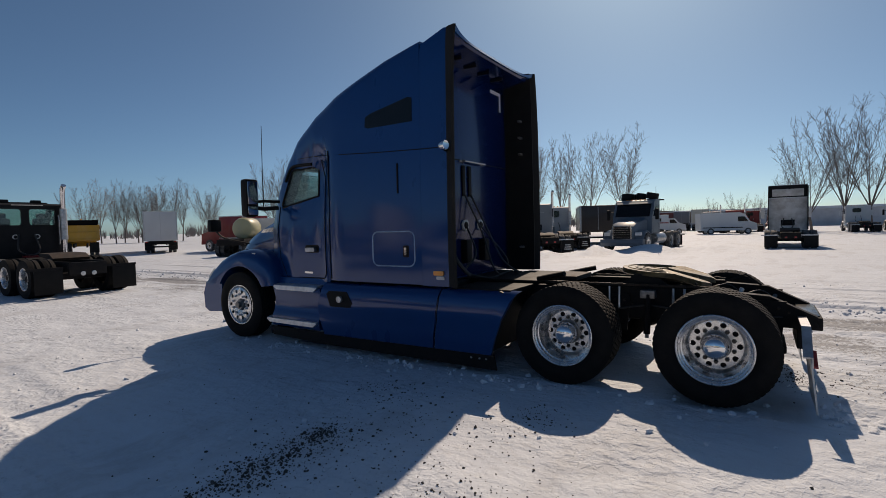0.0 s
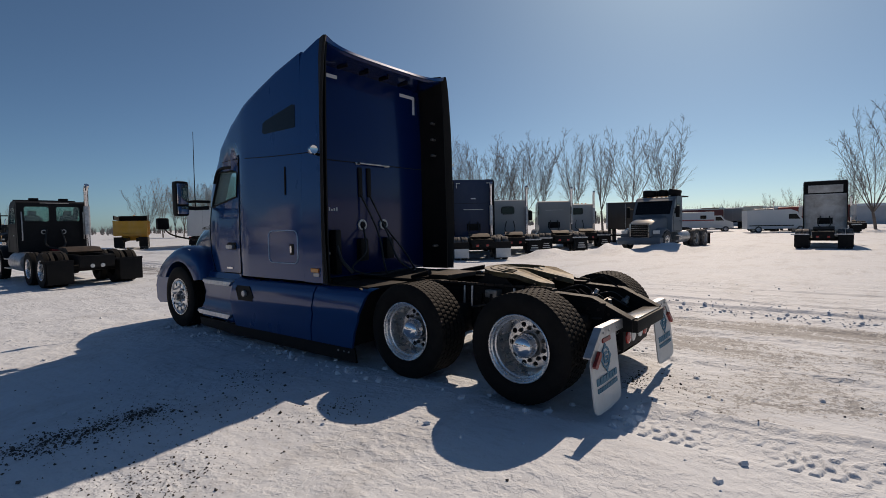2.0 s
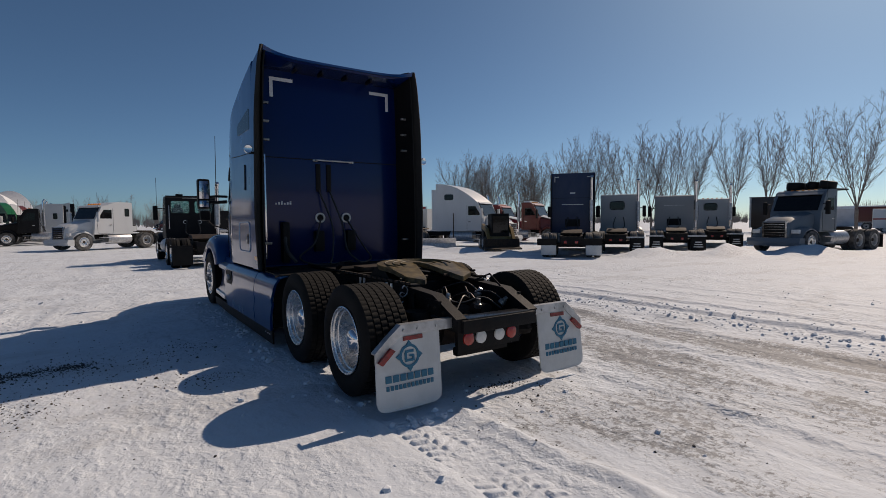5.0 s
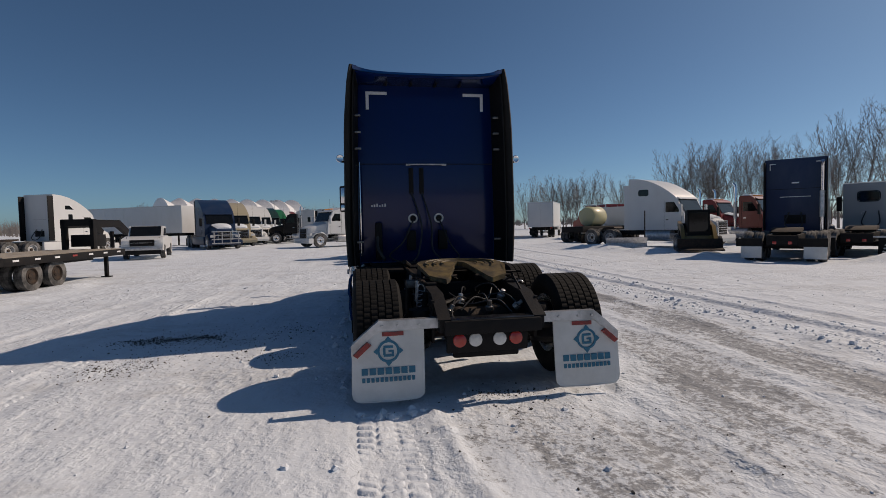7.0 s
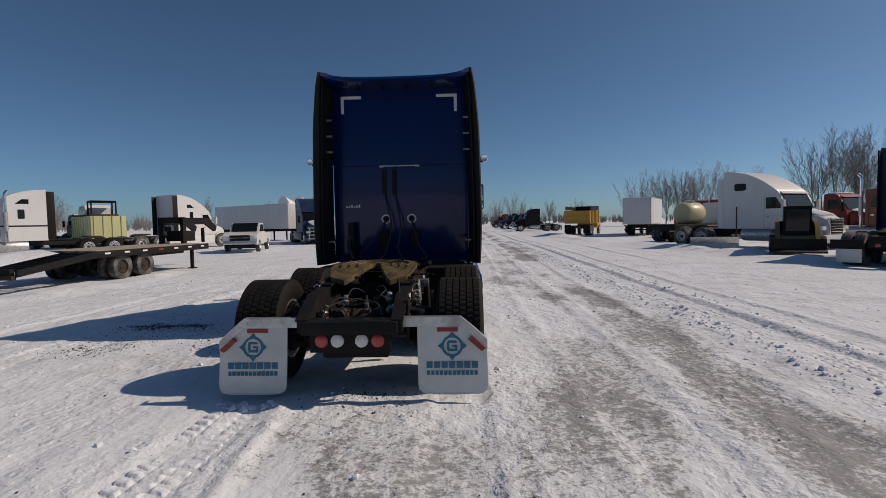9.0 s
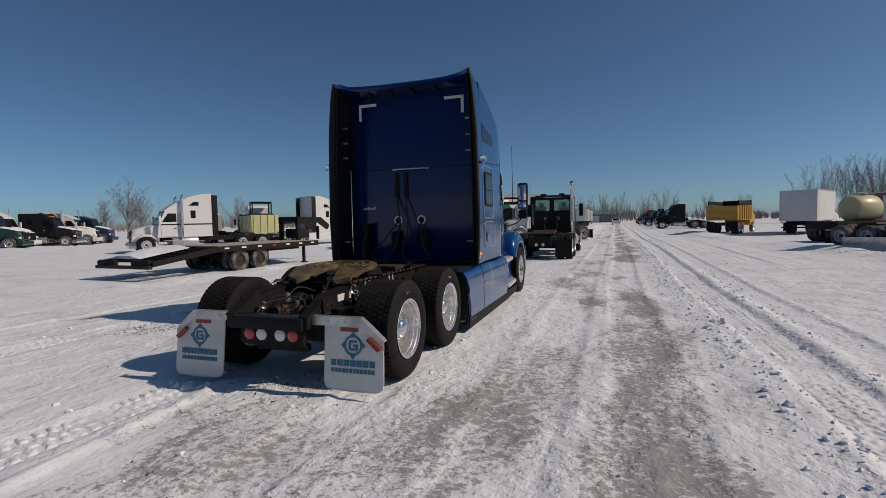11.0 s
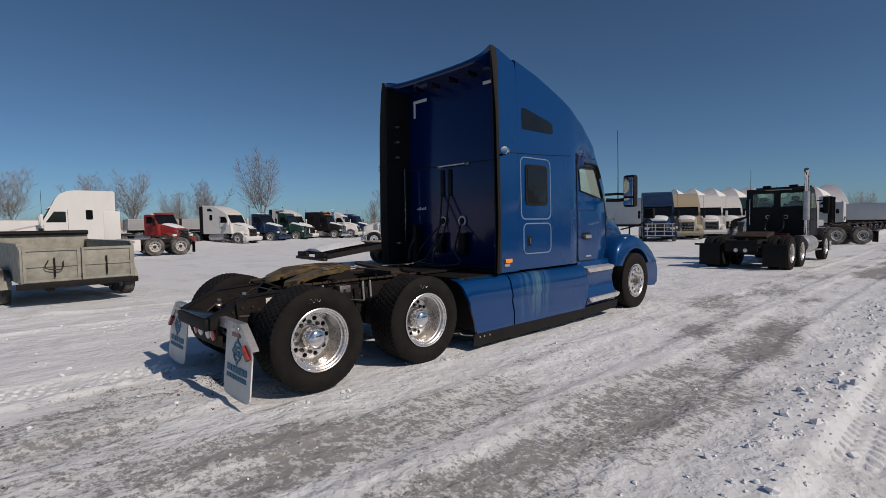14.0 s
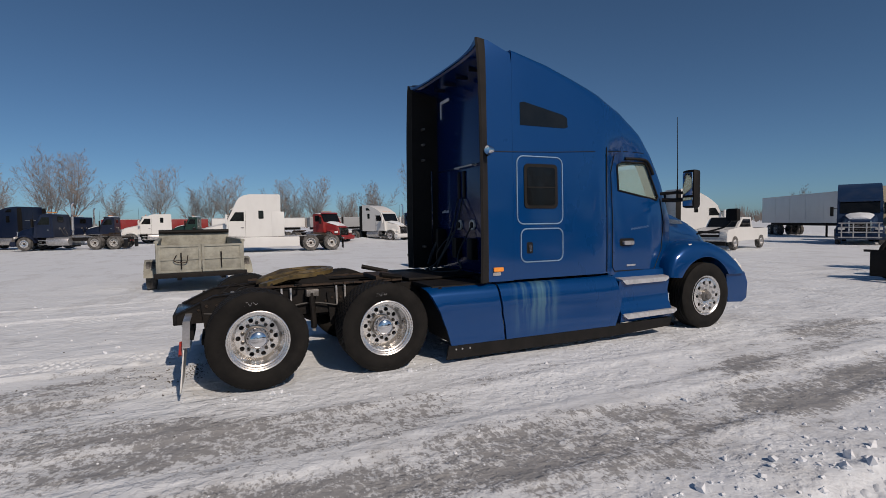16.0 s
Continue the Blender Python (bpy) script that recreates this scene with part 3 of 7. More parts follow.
def big_wheel(parent, x, y, side, steer):
    m = pose(x, y, 0.49, 0, 0, 0 if side > 0 else 180)
    w = shared("wheel", STEER_RIM if steer else WIDE_RIM, parent, m, "polished aluminium wheel with ten round holes")
    shared("tyre", STEER_TYRE if steer else WIDE_TYRE, w, Matrix.Identity(4), "black rubber tyre with worn tread")
    shared("hub_cap", HUBDARK if steer else HUBCAP, w, Matrix.Identity(4), "dark grey greasy hub" if steer else "domed chrome hub cap")
    if not steer:
        shared("hub_base", HUBBASE, w, Matrix.Identity(4), "dull grey hub flange")
    shared("brake_drum", DRUM, w, Matrix.Identity(4))
    for k in range(10):
        a = 2 * math.pi * (k + 0.5) / 10
        shared("lug_nut", LUG if steer else NUT, w, pose(0.135 if steer else -0.016, (0.155 if steer else 0.147) * math.cos(a), (0.155 if steer else 0.147) * math.sin(a)))
    if side > 0 and not steer:
        part("chalk_mark", tube(arc([(0.219, -0.12, 0.36), (0.221, -0.10, 0.40), (0.221, -0.07, 0.36), (0.221, -0.05, 0.40), (0.221, -0.02, 0.37), (0.221, 0.0, 0.385)], 4), 0.0015, 5), ALUDULL, w, "white chalk scrawl")
    return w


truck = thing("semi_truck", Matrix.Identity(4), "glossy blue sleeper tractor unit with black side extenders, parked on snow", "truck")
for sd in (-1, 1):
    big_wheel(truck, sd * 0.945, 0.0, sd, False)
    big_wheel(truck, sd * 0.945, 1.33, sd, False)
    big_wheel(truck, sd * 1.03, 6.36, sd, True)

ROOF = [(2.40, 3.765), (2.62, 3.75), (3.0, 3.70), (3.48, 3.60), (3.92, 3.47), (4.38, 3.32), (4.78, 3.155), (5.09, 2.985), (5.31, 2.845), (5.49, 2.67), (5.64, 2.42), (5.80, 2.14), (5.98, 1.80)]
WIDTH = [(2.3, 1.165), (3.0, 1.185), (4.30, 1.175), (4.46, 1.14), (4.62, 1.03), (4.75, 1.005), (5.4, 0.985), (5.7, 0.93), (5.98, 0.80)]


UPPER = [(2.3, 1.165), (3.0, 1.18), (4.30, 1.17), (4.8, 1.14), (5.2, 1.075), (5.5, 0.97), (5.98, 0.80)]


def body_x(y, z):
    """Half the body's width at a height: the flank leans in above the waist, and the roof fairing stays broad."""
    u = min(max((z - 2.42) / 0.34, 0), 1)
    u = u * u * (3 - 2 * u)
    w = lerp(WIDTH, y) * (1 - u) + lerp(UPPER, y) * u
    k = min(max((y - 4.4 + 0.3 * u) / (0.3 + 0.8 * u), 0), 1)
    k += (k * k * (3 - 2 * k) - k) * u
    return w - (0.018 + 0.062 * k) * max(z - 1.6, 0) - 0.02 * max(1.15 - z, 0)


def body_ring(y, bottom, drop=0.0):
    top = lerp(ROOF, y) - drop
    rad = min(0.20, (top - bottom) * 0.25) * min(max((y - 2.5) / 2.0, 0.2), 1)
    pts = [(body_x(y, z), z) for z in list(np.linspace(bottom, 2.40, 5)) + [2.50, 2.59, 2.68, 2.78] + list(np.linspace(2.85, top - rad, 2))] if top - rad > 2.9 else [(body_x(y, z), z) for z in np.linspace(bottom, top - rad, 11)]
    we = pts[-1][0]
    sag = 0.05 * max(0, 1 - (y - 2.3) / 0.7) - 0.04
    for a in (20, 40, 60, 75, 90):
        pts.append((we - rad * 0.75 * (1 - math.cos(radians(a))), top - rad + rad * math.sin(radians(a))))
    xe = pts[-1][0]
    pts += [(xe * 0.66, top - sag * 0.6), (xe * 0.33, top - sag)]
    right = [(x, y, z) for x, z in pts]
    return right + [(0, y, top - sag)] + [(-x, y_, z) for x, y_, z in reversed(right)]


body = part("cab_and_sleeper", loft([body_ring(y, 0.93 if y < 4.5 else 0.88) for y in [2.95, 3.02, 3.2, 3.48, 3.7, 3.92, 4.15, 4.3, 4.38, 4.46, 4.54, 4.62, 4.7, 4.78, 4.95, 5.09, 5.2, 5.31, 5.4, 5.49, 5.57, 5.64, 5.72, 5.80, 5.9, 5.98]]), BLUE, truck, "glossy metallic blue cab and high-roof sleeper", smooth=50)
SIDEWIN = [(4.80, 2.06), (4.80, 2.42), (4.84, 2.46), (5.33, 2.46), (5.38, 2.42), (5.60, 1.98), (5.57, 1.93), (5.2, 1.99)]
carve(body, [prism([(4.70, 0.95), (4.70, 2.50), (5.20, 2.50), (5.35, 2.45), (5.60, 1.95), (5.70, 1.5), (5.70, 0.95)], -0.86, 0.86), prism(SIDEWIN, -1.4, 1.4),
             prism([(5.3, 2.35), (5.3, 2.5), (5.9, 2.5), (6.2, 1.85), (5.6, 1.85)], -0.72, 0.72)])
body.data.materials.append(CABIN)
for f in body.data.polygons:
    c = f.center
    f.use_smooth = True
    if abs(c.x) < 0.88 and 4.69 < c.y < 5.72 and c.z < 2.52:
        f.material_index = 1
body.data.set_sharp_from_angle(angle=radians(38))


def on_flank(name, outline, sd, out, depth, material, label="", parent=None, bev=0.0):
    """A panel that follows the flank: a (y, z) outline pressed on the body."""
    bm = bmesh.new()
    a = [bm.verts.new((sd * (body_x(y, z) + out), y, z)) for y, z in outline]
    b = [bm.verts.new((sd * (body_x(y, z) + out - depth), y, z)) for y, z in outline]
    bm.faces.new(a)
    bm.faces.new(b)
    for i in range(len(a)):
        bm.faces.new((a[i], a[i - 1], b[i - 1], b[i]))
    return part(name, bm, material, parent or truck, label, bev)


def flank_line(name, pts, sd, r, material, parent=None, closed=False, label=""):
    p = [(sd * (body_x(y, z) + r * 0.3), y, z) for y, z in (pts + pts[:2] if closed else pts)]
    return part(name, tube(p, r, 6), material, parent or truck, label)


for sd in (-1, 1):
    pane = on_flank("side_window", SIDEWIN, sd, -0.02, 0.006, GLASSCLR, "clear door window")
    pane.visible_shadow = False
    flank_line("window_seal", SIDEWIN, sd, 0.014, BLACKPL, closed=True)
    part("rain_visor", tube([(sd * (body_x(p.x, p.y) + 0.02), p.x, p.y) for p in arc([(4.92, 2.505, 0), (5.3, 2.505, 0), (5.42, 2.43, 0), (5.50, 2.30, 0)], 4)], 0.022, 6), BLACKPL, truck, "black window visor")
    door = flank_line("door_gap", [(4.70, 2.54), (4.655, 2.3), (4.65, 1.6), (4.65, 1.0), (4.70, 0.93), (5.5, 0.93), (5.66, 1.2), (5.72, 1.6), (5.66, 1.95)], sd, 0.007, BLACKPL)
    flank_line("cab_joint", [(4.45, 2.62), (4.44, 2.0), (4.44, 1.4), (4.44, 0.95)], sd, 0.008, BLACKPL)
    flank_line("roof_joint", [(2.60, 2.475), (3.0, 2.485), (3.6, 2.51), (4.2, 2.545), (4.5, 2.57), (4.9, 2.60), (5.3, 2.60)], sd, 0.005, BLACKPL)
    on_flank("door_handle", rounded(4.84, 5.03, 1.295, 1.35, 0.02), sd, 0.05, 0.06, ALUDULL, "bright door handle", bev=0.008)
    on_flank("handle_recess", rounded(4.80, 5.07, 1.28, 1.385, 0.03), sd, 0.004, 0.01, BLACKPL)
    on_flank("roof_window", [(3.06, 2.815), (3.06, 3.085), (3.12, 3.10), (3.70, 2.985), (3.77, 2.95), (3.78, 2.835), (3.73, 2.815)], sd, 0.004, 0.02, GLASSDK, "dark tinted sleeper roof window", bev=0.006)
    flank_line("hatch_seal", rounded(3.05, 3.68, 1.14, 1.55, 0.08), sd, 0.009, TRIMSILVER, closed=True, label="bright hatch seal")
    on_flank("hatch", rounded(3.065, 3.665, 1.155, 1.535, 0.075), sd, 0.003, 0.012, BLUE, "baggage hatch")
    on_flank("hatch_latch", rounded(3.13, 3.22, 1.245, 1.385, 0.02), sd, 0.006, 0.012, BLACKPL, "black hatch latch recess")
    on_flank("latch_lever", rounded(3.16, 3.195, 1.27, 1.36, 0.012), sd, 0.02, 0.02, CHROME, "chrome latch")
    on_flank("marker_lamp", rounded(2.66, 2.79, 1.045, 1.095, 0.012), sd, 0.025, 0.04, AMBER, "amber side marker lamp", bev=0.006)
    on_flank("marker_base", rounded(2.655, 2.76, 0.995, 1.035, 0.01), sd, 0.012, 0.02, ALUDULL)
    on_flank("badge", rounded(4.93, 5.1, 0.99, 1.015, 0.01), sd, 0.008, 0.012, CHROME, "small bright badge")
    if sd > 0:
        for k in range(6):
            flank_line("chalk_mark", [(5.02 + k * 0.06, 1.50 + 0.006 * k), (5.03 + k * 0.06, 1.535 + 0.006 * k), (5.05 + k * 0.06, 1.505 + 0.006 * k), (5.065 + k * 0.06, 1.525 + 0.006 * k)], sd, 0.003, TRIMSILVER, label="faded chalk scrawl on the door")
flank_line("window_trim", rounded(3.0, 3.68, 1.61, 2.44, 0.09), 1, 0.009, TRIMSILVER, closed=True, label="bright sleeper window trim")
sw = on_flank("sleeper_window", rounded(3.10, 3.60, 1.80, 2.35, 0.06), 1, 0.012, 0.02, BLACKPL, "black sleeper window frame", bev=0.006)
on_flank("window_pane", rounded(3.14, 3.56, 1.84, 2.31, 0.04), 1, 0.016, 0.01, GLASSDK, "dark tinted glass", parent=sw)
on_flank("window_rail", rounded(3.14, 3.56, 2.055, 2.068, 0.005), 1, 0.020, 0.01, BLACKPL, parent=sw)
flank_line("grab_slot", [(3.28, 2.35), (3.28, 2.0)], -1, 0.012, BLACKPL, label="dark vertical slot")

# cab inside
part("seat", B(-0.62, -0.2, 4.75, 4.9, 1.0, 2.12), CABIN, truck, "dark driver's seat back", bev=0.05)
part("seat", B(0.2, 0.62, 4.75, 4.9, 1.0, 2.12), CABIN, truck, "dark passenger seat back", bev=0.05)
part("dashboard", B(-0.84, 0.84, 5.4, 5.68, 1.3, 1.80), CABIN, truck, "dark dashboard", bev=0.04)
part("steering_wheel", lathe([(-0.012, 0.22), (0.012, 0.22), (0.012, 0.245), (-0.012, 0.245)], 24, closed=True), BLACKPL, truck).matrix_basis = pose(-0.42, 5.28, 1.78, 0, 60, 90)
# Added curtain, its tone carries the pale reflection of the door windows.
part("sleeper_curtain", B(-0.84, 0.84, 4.705, 4.73, 1.0, 2.45), CURTAIN, truck, "added curtain behind the seats, toned like sky reflected in the windows", bev=0.004)

# side extenders and roof edge behind the sleeper
for sd in (-1, 1):
    rings, rub = [], []
    zs = list(np.linspace(0.92, 3.55, 12)) + [3.66, 3.74, 3.79]
    def edge(y, z, o):
        return sd * (body_x(y, z) - o - (0.02 * max(0, (z - 3.45) / 0.3) ** 2 if z > 3.45 else 0))
    def fore(z):
        return 2.9485 - 2.3 * max(0, z - 3.655)
    bm = loft([[(edge(fore(z), z, 0), fore(z), z), (edge(2.60, z, 0), 2.60, z), (edge(2.60, z, 0.03), 2.60, z), (edge(fore(z), z, 0.03), fore(z), z)] for z in zs])
    part("side_extender", bm, BLUE, truck, "blue sleeper side extender", smooth=50)
    def flare(z):
        return 0.035 + 0.06 * min(1, max(0, (3.85 - z) / 0.9)) * min(1, max(0.3, z / 1.6))
    bm = loft([[(edge(2.60, z, -0.004), 2.60, z), (edge(2.54, z, -0.012 - 0.4 * flare(z)), 2.54, z), (edge(2.485, z, -flare(z)), 2.485, z), (edge(2.465, z, 0.018 - flare(z)), 2.465, z), (edge(2.48, z, 0.042 - flare(z)), 2.48, z), (edge(2.54, z, 0.03 - 0.4 * flare(z)), 2.54, z), (edge(2.60, z, 0.05), 2.60, z)] for z in zs])
    part("extender_rubber", bm, TRIMBLK, truck, "dark grey rubber extender edge", smooth=50)
    bm = loft([[(edge(2.95, z, 0.032), fore(z) + 0.006, z), (edge(2.52, z, 0.045 - 0.3 * flare(z)), 2.52, z), (edge(2.52, z, 0.065 - 0.3 * flare(z)), 2.52, z), (edge(2.955, z, 0.12), fore(z) + 0.006, z)] for z in zs])
    part("extender_lining", bm, BLACKPL, truck, "black extender inside", smooth=50)
    if sd < 0:
        # Added bar stands in for a bright sliver of light at the extender seam.
        bar = part("slim_bar", B(-1.045, -1.021, 2.80, 2.824, 1.05, 2.46), CHROME, truck, "slim bright bar added for a light sliver at the extender seam", bev=0.010)
        for z in (1.10, 2.40):
            part("bracket", B(-1.10, -1.04, 2.798, 2.826, z, z + 0.03), BLACKPL, bar, bev=0.004)
    for z in (1.25, 2.62, 2.86, 3.10):
        part("extender_clip", B(sd * 1.05 - 0.05, sd * 1.05 + 0.05, 2.66, 2.70, z, z + 0.03), HUBGREY, truck, "small metal clip", bev=0.004)
    lampb = part("work_lamp", lathe([(-0.05, 0.0), (-0.05, 0.03), (-0.02, 0.05), (0.035, 0.056), (0.04, 0.048), (0.03, 0.0)], 20), CHROME, truck, "round chrome work lamp")
    lampb.matrix_basis = pose(sd * 1.30, 2.555, 2.47, 0, 0, -80 if sd > 0 else -100)
    part("lamp_bracket", tube([(sd * 1.15, 2.60, 2.43), (sd * 1.29, 2.56, 2.43)], 0.015, 6), BLACKPL, truck)

# roof visor: a lip that sweeps from horn to horn
rings = []
for u in np.linspace(-1, 1, 25):
    z = 3.690 + 0.050 * abs(u) ** 6 + 0.015 * abs(u) ** 2
    x = u * 1.10
    zf = 3.742 - 0.038 * u * u - 0.03 * abs(u) ** 12
    rings.append([(x, 3.00, zf + 0.002), (x, 2.78, zf * 0.55 + z * 0.45 + 0.008), (x, 2.64, zf * 0.2 + z * 0.8 + 0.012), (x, 2.52 - 0.04 * abs(u) ** 4, z + 0.015 + 0.022 * abs(u) ** 9), (x, 2.50, z - 0.02), (x, 2.68, z - 0.035), (x, 3.00, zf - 0.08)])
part("roof_lip", loft(rings), BLUE, truck, "blue roof fairing lip", smooth=50)
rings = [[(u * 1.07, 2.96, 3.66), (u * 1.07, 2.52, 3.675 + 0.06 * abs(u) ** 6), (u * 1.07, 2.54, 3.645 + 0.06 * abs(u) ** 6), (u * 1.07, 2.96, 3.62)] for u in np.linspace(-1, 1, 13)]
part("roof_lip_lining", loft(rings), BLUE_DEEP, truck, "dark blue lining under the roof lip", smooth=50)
for x in (-0.62, -0.25, 0.12, 0.5):
    part("lip_bracket", B(x, x + 0.03, 2.70, 2.88, 3.60, 3.65), FRAME, truck, bev=0.004)

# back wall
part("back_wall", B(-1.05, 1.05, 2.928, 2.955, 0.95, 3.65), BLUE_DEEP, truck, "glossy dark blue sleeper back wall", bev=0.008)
part("back_joint", B(-1.05, 1.05, 2.922, 2.932, 2.435, 2.447), BLACKPL, truck)
part("slim_bar", tube([(-0.29, 2.93, 2.43), (-0.29, 2.87, 2.43), (0.27, 2.87, 2.43), (0.27, 2.93, 2.43)], 0.013, 8), ALUDULL, truck, "dull metal grab bar")
for x in (-0.29, 0.27):
    part("bar_foot", B(x - 0.035, x + 0.035, 2.91, 2.93, 2.415, 2.445), ALUDULL, truck, bev=0.004)
for x in (-0.25, -0.09):
    part("cable_slot", B(x - 0.035, x + 0.035, 2.905, 2.93, 1.98, 2.38), BLACKPL, truck, "black cable guide", bev=0.012)
for x in (-0.235, 0.17):
    ring = part("coupling_ring", lathe([(-0.012, 0.050), (0.012, 0.050), (0.012, 0.074), (-0.012, 0.074)], 24, closed=True), FLAPW, truck, "pale ring round an air coupling")
    ring.matrix_basis = pose(x, 2.912, 1.605, 0, 0, 90)
    plug = part("coupling", lathe([(-0.02, 0.0), (-0.02, 0.044), (0.03, 0.04), (0.03, 0.0)], 16), BLACKPL, truck, "black coupling socket")
    plug.matrix_basis = pose(x, 2.918, 1.605, 0, 0, -90)
for x in (-0.27, 0.22):
    part("valve_box", B(x - 0.07, x + 0.07, 2.83, 2.928, 1.12, 1.42), BLACKPL, truck, "black valve box", bev=0.02)
for sx in (-1, 1):
    part("reflector_tape", prism([(sx * 0.91, 3.53), (sx * 0.59, 3.53), (sx * 0.59, 3.485), (sx * 0.865, 3.485), (sx * 0.865, 3.26), (sx * 0.91, 3.26)], 0, 0.006), TAPE, truck, "white corner reflective tape").matrix_basis = pose(0, 2.923, 0, 0, 0, 90) @ Matrix.Diagonal((1, -1, 1, 1))
for k, x in enumerate((-0.87, -0.83, -0.79, -0.75, -0.71, -0.67)):
    part("chalk_mark", B(x, x + 0.022, 2.924, 2.928, 1.79, 1.815 + 0.012 * (k % 3)), TAPE, truck, "chalked mark")
for pts, r in (([(-0.235, 2.89, 1.58), (-0.42, 2.66, 1.25), (-0.62, 2.70, 1.05), (-0.40, 2.5, 0.95), (-0.1, 2.45, 0.98), (0.05, 2.4, 1.0)], 0.012),
               ([(0.17, 2.89, 1.58), (0.3, 2.62, 1.2), (0.42, 2.60, 1.02), (0.25, 2.4, 0.98), (0.1, 2.3, 0.98)], 0.012),
               ([(-0.25, 2.90, 2.0), (-0.13, 2.72, 1.5), (-0.2, 2.55, 1.1), (-0.3, 2.4, 0.97)], 0.013),
               ([(-0.09, 2.90, 2.0), (0.02, 2.70, 1.5), (0.0, 2.5, 1.15), (0.12, 2.35, 0.98)], 0.013),
               ([(-0.75, 2.87, 1.5), (-0.8, 2.72, 1.2), (-0.7, 2.6, 1.0)], 0.025)):
    part("air_hose", tube(arc(pts, 6), r, 8), HOSE, truck, "black coiled air hose")
part("exhaust_guard", B(-0.82, -0.72, 2.77, 2.91, 0.98, 1.55), BLACKPL, truck, bev=0.03)

# hood, fenders, bumper
HOODTOP = [(5.85, 1.86), (6.2, 1.78), (6.6, 1.66), (6.95, 1.50), (7.2, 1.30), (7.34, 1.05)]
HOODW = [(5.85, 0.80), (6.3, 0.70), (6.8, 0.62), (7.2, 0.54), (7.34, 0.46)]
rings = []
for y in np.linspace(5.82, 7.34, 12):
    t, w = lerp(HOODTOP, y), lerp(HOODW, y)
    half = [(w, 0.75), (w, t - 0.32), (w * 0.97, t - 0.18), (w * 0.88, t - 0.07), (w * 0.62, t - 0.01), (w * 0.3, t + 0.015)]
    rings.append([(x, y, z) for x, z in half] + [(0, y, t + 0.02)] + [(-x, y, z) for x, z in reversed(half)])
part("hood", loft(rings), BLUE, truck, "blue sloping hood", smooth=50)
FEND = [(5.62, 0.80), (5.64, 1.02), (5.74, 1.17), (5.92, 1.27), (6.15, 1.325), (6.40, 1.325), (6.65, 1.27), (6.88, 1.17), (7.08, 1.02), (7.22, 0.86), (7.27, 0.78)]
ARCH = [(6.36 + 0.585 * math.cos(radians(a)), 0.49 + 0.585 * math.sin(radians(a))) for a in range(30, 151, 10)]
for sd in (-1, 1):
    rings = []
    for x, dn, sh in ((0.50, -0.10, 0.0), (0.80, -0.01, 0.0), (0.98, 0.0, 0.0), (1.08, -0.03, 0.015), (1.135, -0.08, 0.03), (1.155, -0.15, 0.05)):
        outer = []
        for y, z in FEND:
            k = max(0, min(1, (z - 0.8) / 0.4))
            outer.append((sd * x, y + (6.36 - y) * sh, z + dn * (0.25 + 0.75 * k) if z > 0.81 else z))
        rings.append(outer + [(sd * x, y, z) for y, z in ARCH])
    part("fender", loft(rings), BLUE, truck, "flared blue front fender", smooth=50)
    part("fender_lamp", B(sd * 1.08 - 0.02, sd * 1.08 + 0.02, 6.05, 6.16, 1.235, 1.275), WHITELENS, truck, "small white fender lamp", bev=0.01)
    part("wheel_liner", lathe([(-0.3, 0.56), (0.05, 0.56), (0.05, 0.6), (-0.3, 0.6)], 32, closed=True), BLACKPL, truck).matrix_basis = pose(sd * 0.78, 6.36, 0.5, 0, 0, 0 if sd > 0 else 180)
    part("headlamp", prism([(6.95, 0.98), (7.1, 1.02), (7.24, 0.90), (7.26, 0.80), (6.98, 0.86)], sd * 0.62, sd * 1.085), WHITELENS, truck, "clear headlamp", bev=0.02)
    bm = prism([(6.92, 0.34), (6.88, 0.78), (7.30, 0.80), (7.38, 0.62), (7.36, 0.38), (7.25, 0.32)], sd * 0.3, sd * 1.10)
    part("bumper", bm, BLUE, truck, "blue painted bumper end", bev=0.05)
    arm = part("mirror_arm", tube([(sd * 0.95, 5.62, 2.02), (sd * 1.12, 5.74, 2.03), (sd * 1.22, 5.80, 2.02)], 0.022, 8), BLACKPL, truck)
    part("mirror_arm", tube([(sd * 0.95, 5.66, 1.93), (sd * 1.12, 5.76, 1.92), (sd * 1.22, 5.80, 1.93)], 0.03, 8), BLACKPL, truck)
    mir = part("door_mirror", B(sd * 1.31 - 0.105, sd * 1.31 + 0.105, 5.76, 5.90, 1.80, 2.34), BLACKPL, truck, "tall black door mirror housing", bev=0.045)
    part("mirror_glass", B(sd * 1.31 - 0.08, sd * 1.31 + 0.08, 5.752, 5.765, 1.98, 2.30), CHROME, mir, "mirror glass", bev=0.02)
    part("mirror_glass", B(sd * 1.31 - 0.08, sd * 1.31 + 0.08, 5.752, 5.765, 1.83, 1.95), CHROME, mir, "small convex mirror glass", bev=0.02)
    part("hood_mirror_arm", tube(arc([(sd * 0.66, 6.75, 1.40), (sd * 0.95, 6.98, 1.50), (sd * 1.08, 7.02, 1.62)], 4), 0.014, 6), BLACKPL, truck)
    part("hood_mirror", B(sd * 1.10 - 0.1, sd * 1.10 + 0.1, 6.97, 7.06, 1.60, 1.80), BLACKPL, truck, "black hood mirror", bev=0.035)
    part("aerial", tube([(sd * 1.10, 5.80, 1.95), (sd * 1.10, 5.80, 2.4), (sd * 1.095, 5.79, 3.12)], 0.009, 6, r1=0.004), BLACKPL, truck, "thin whip aerial")
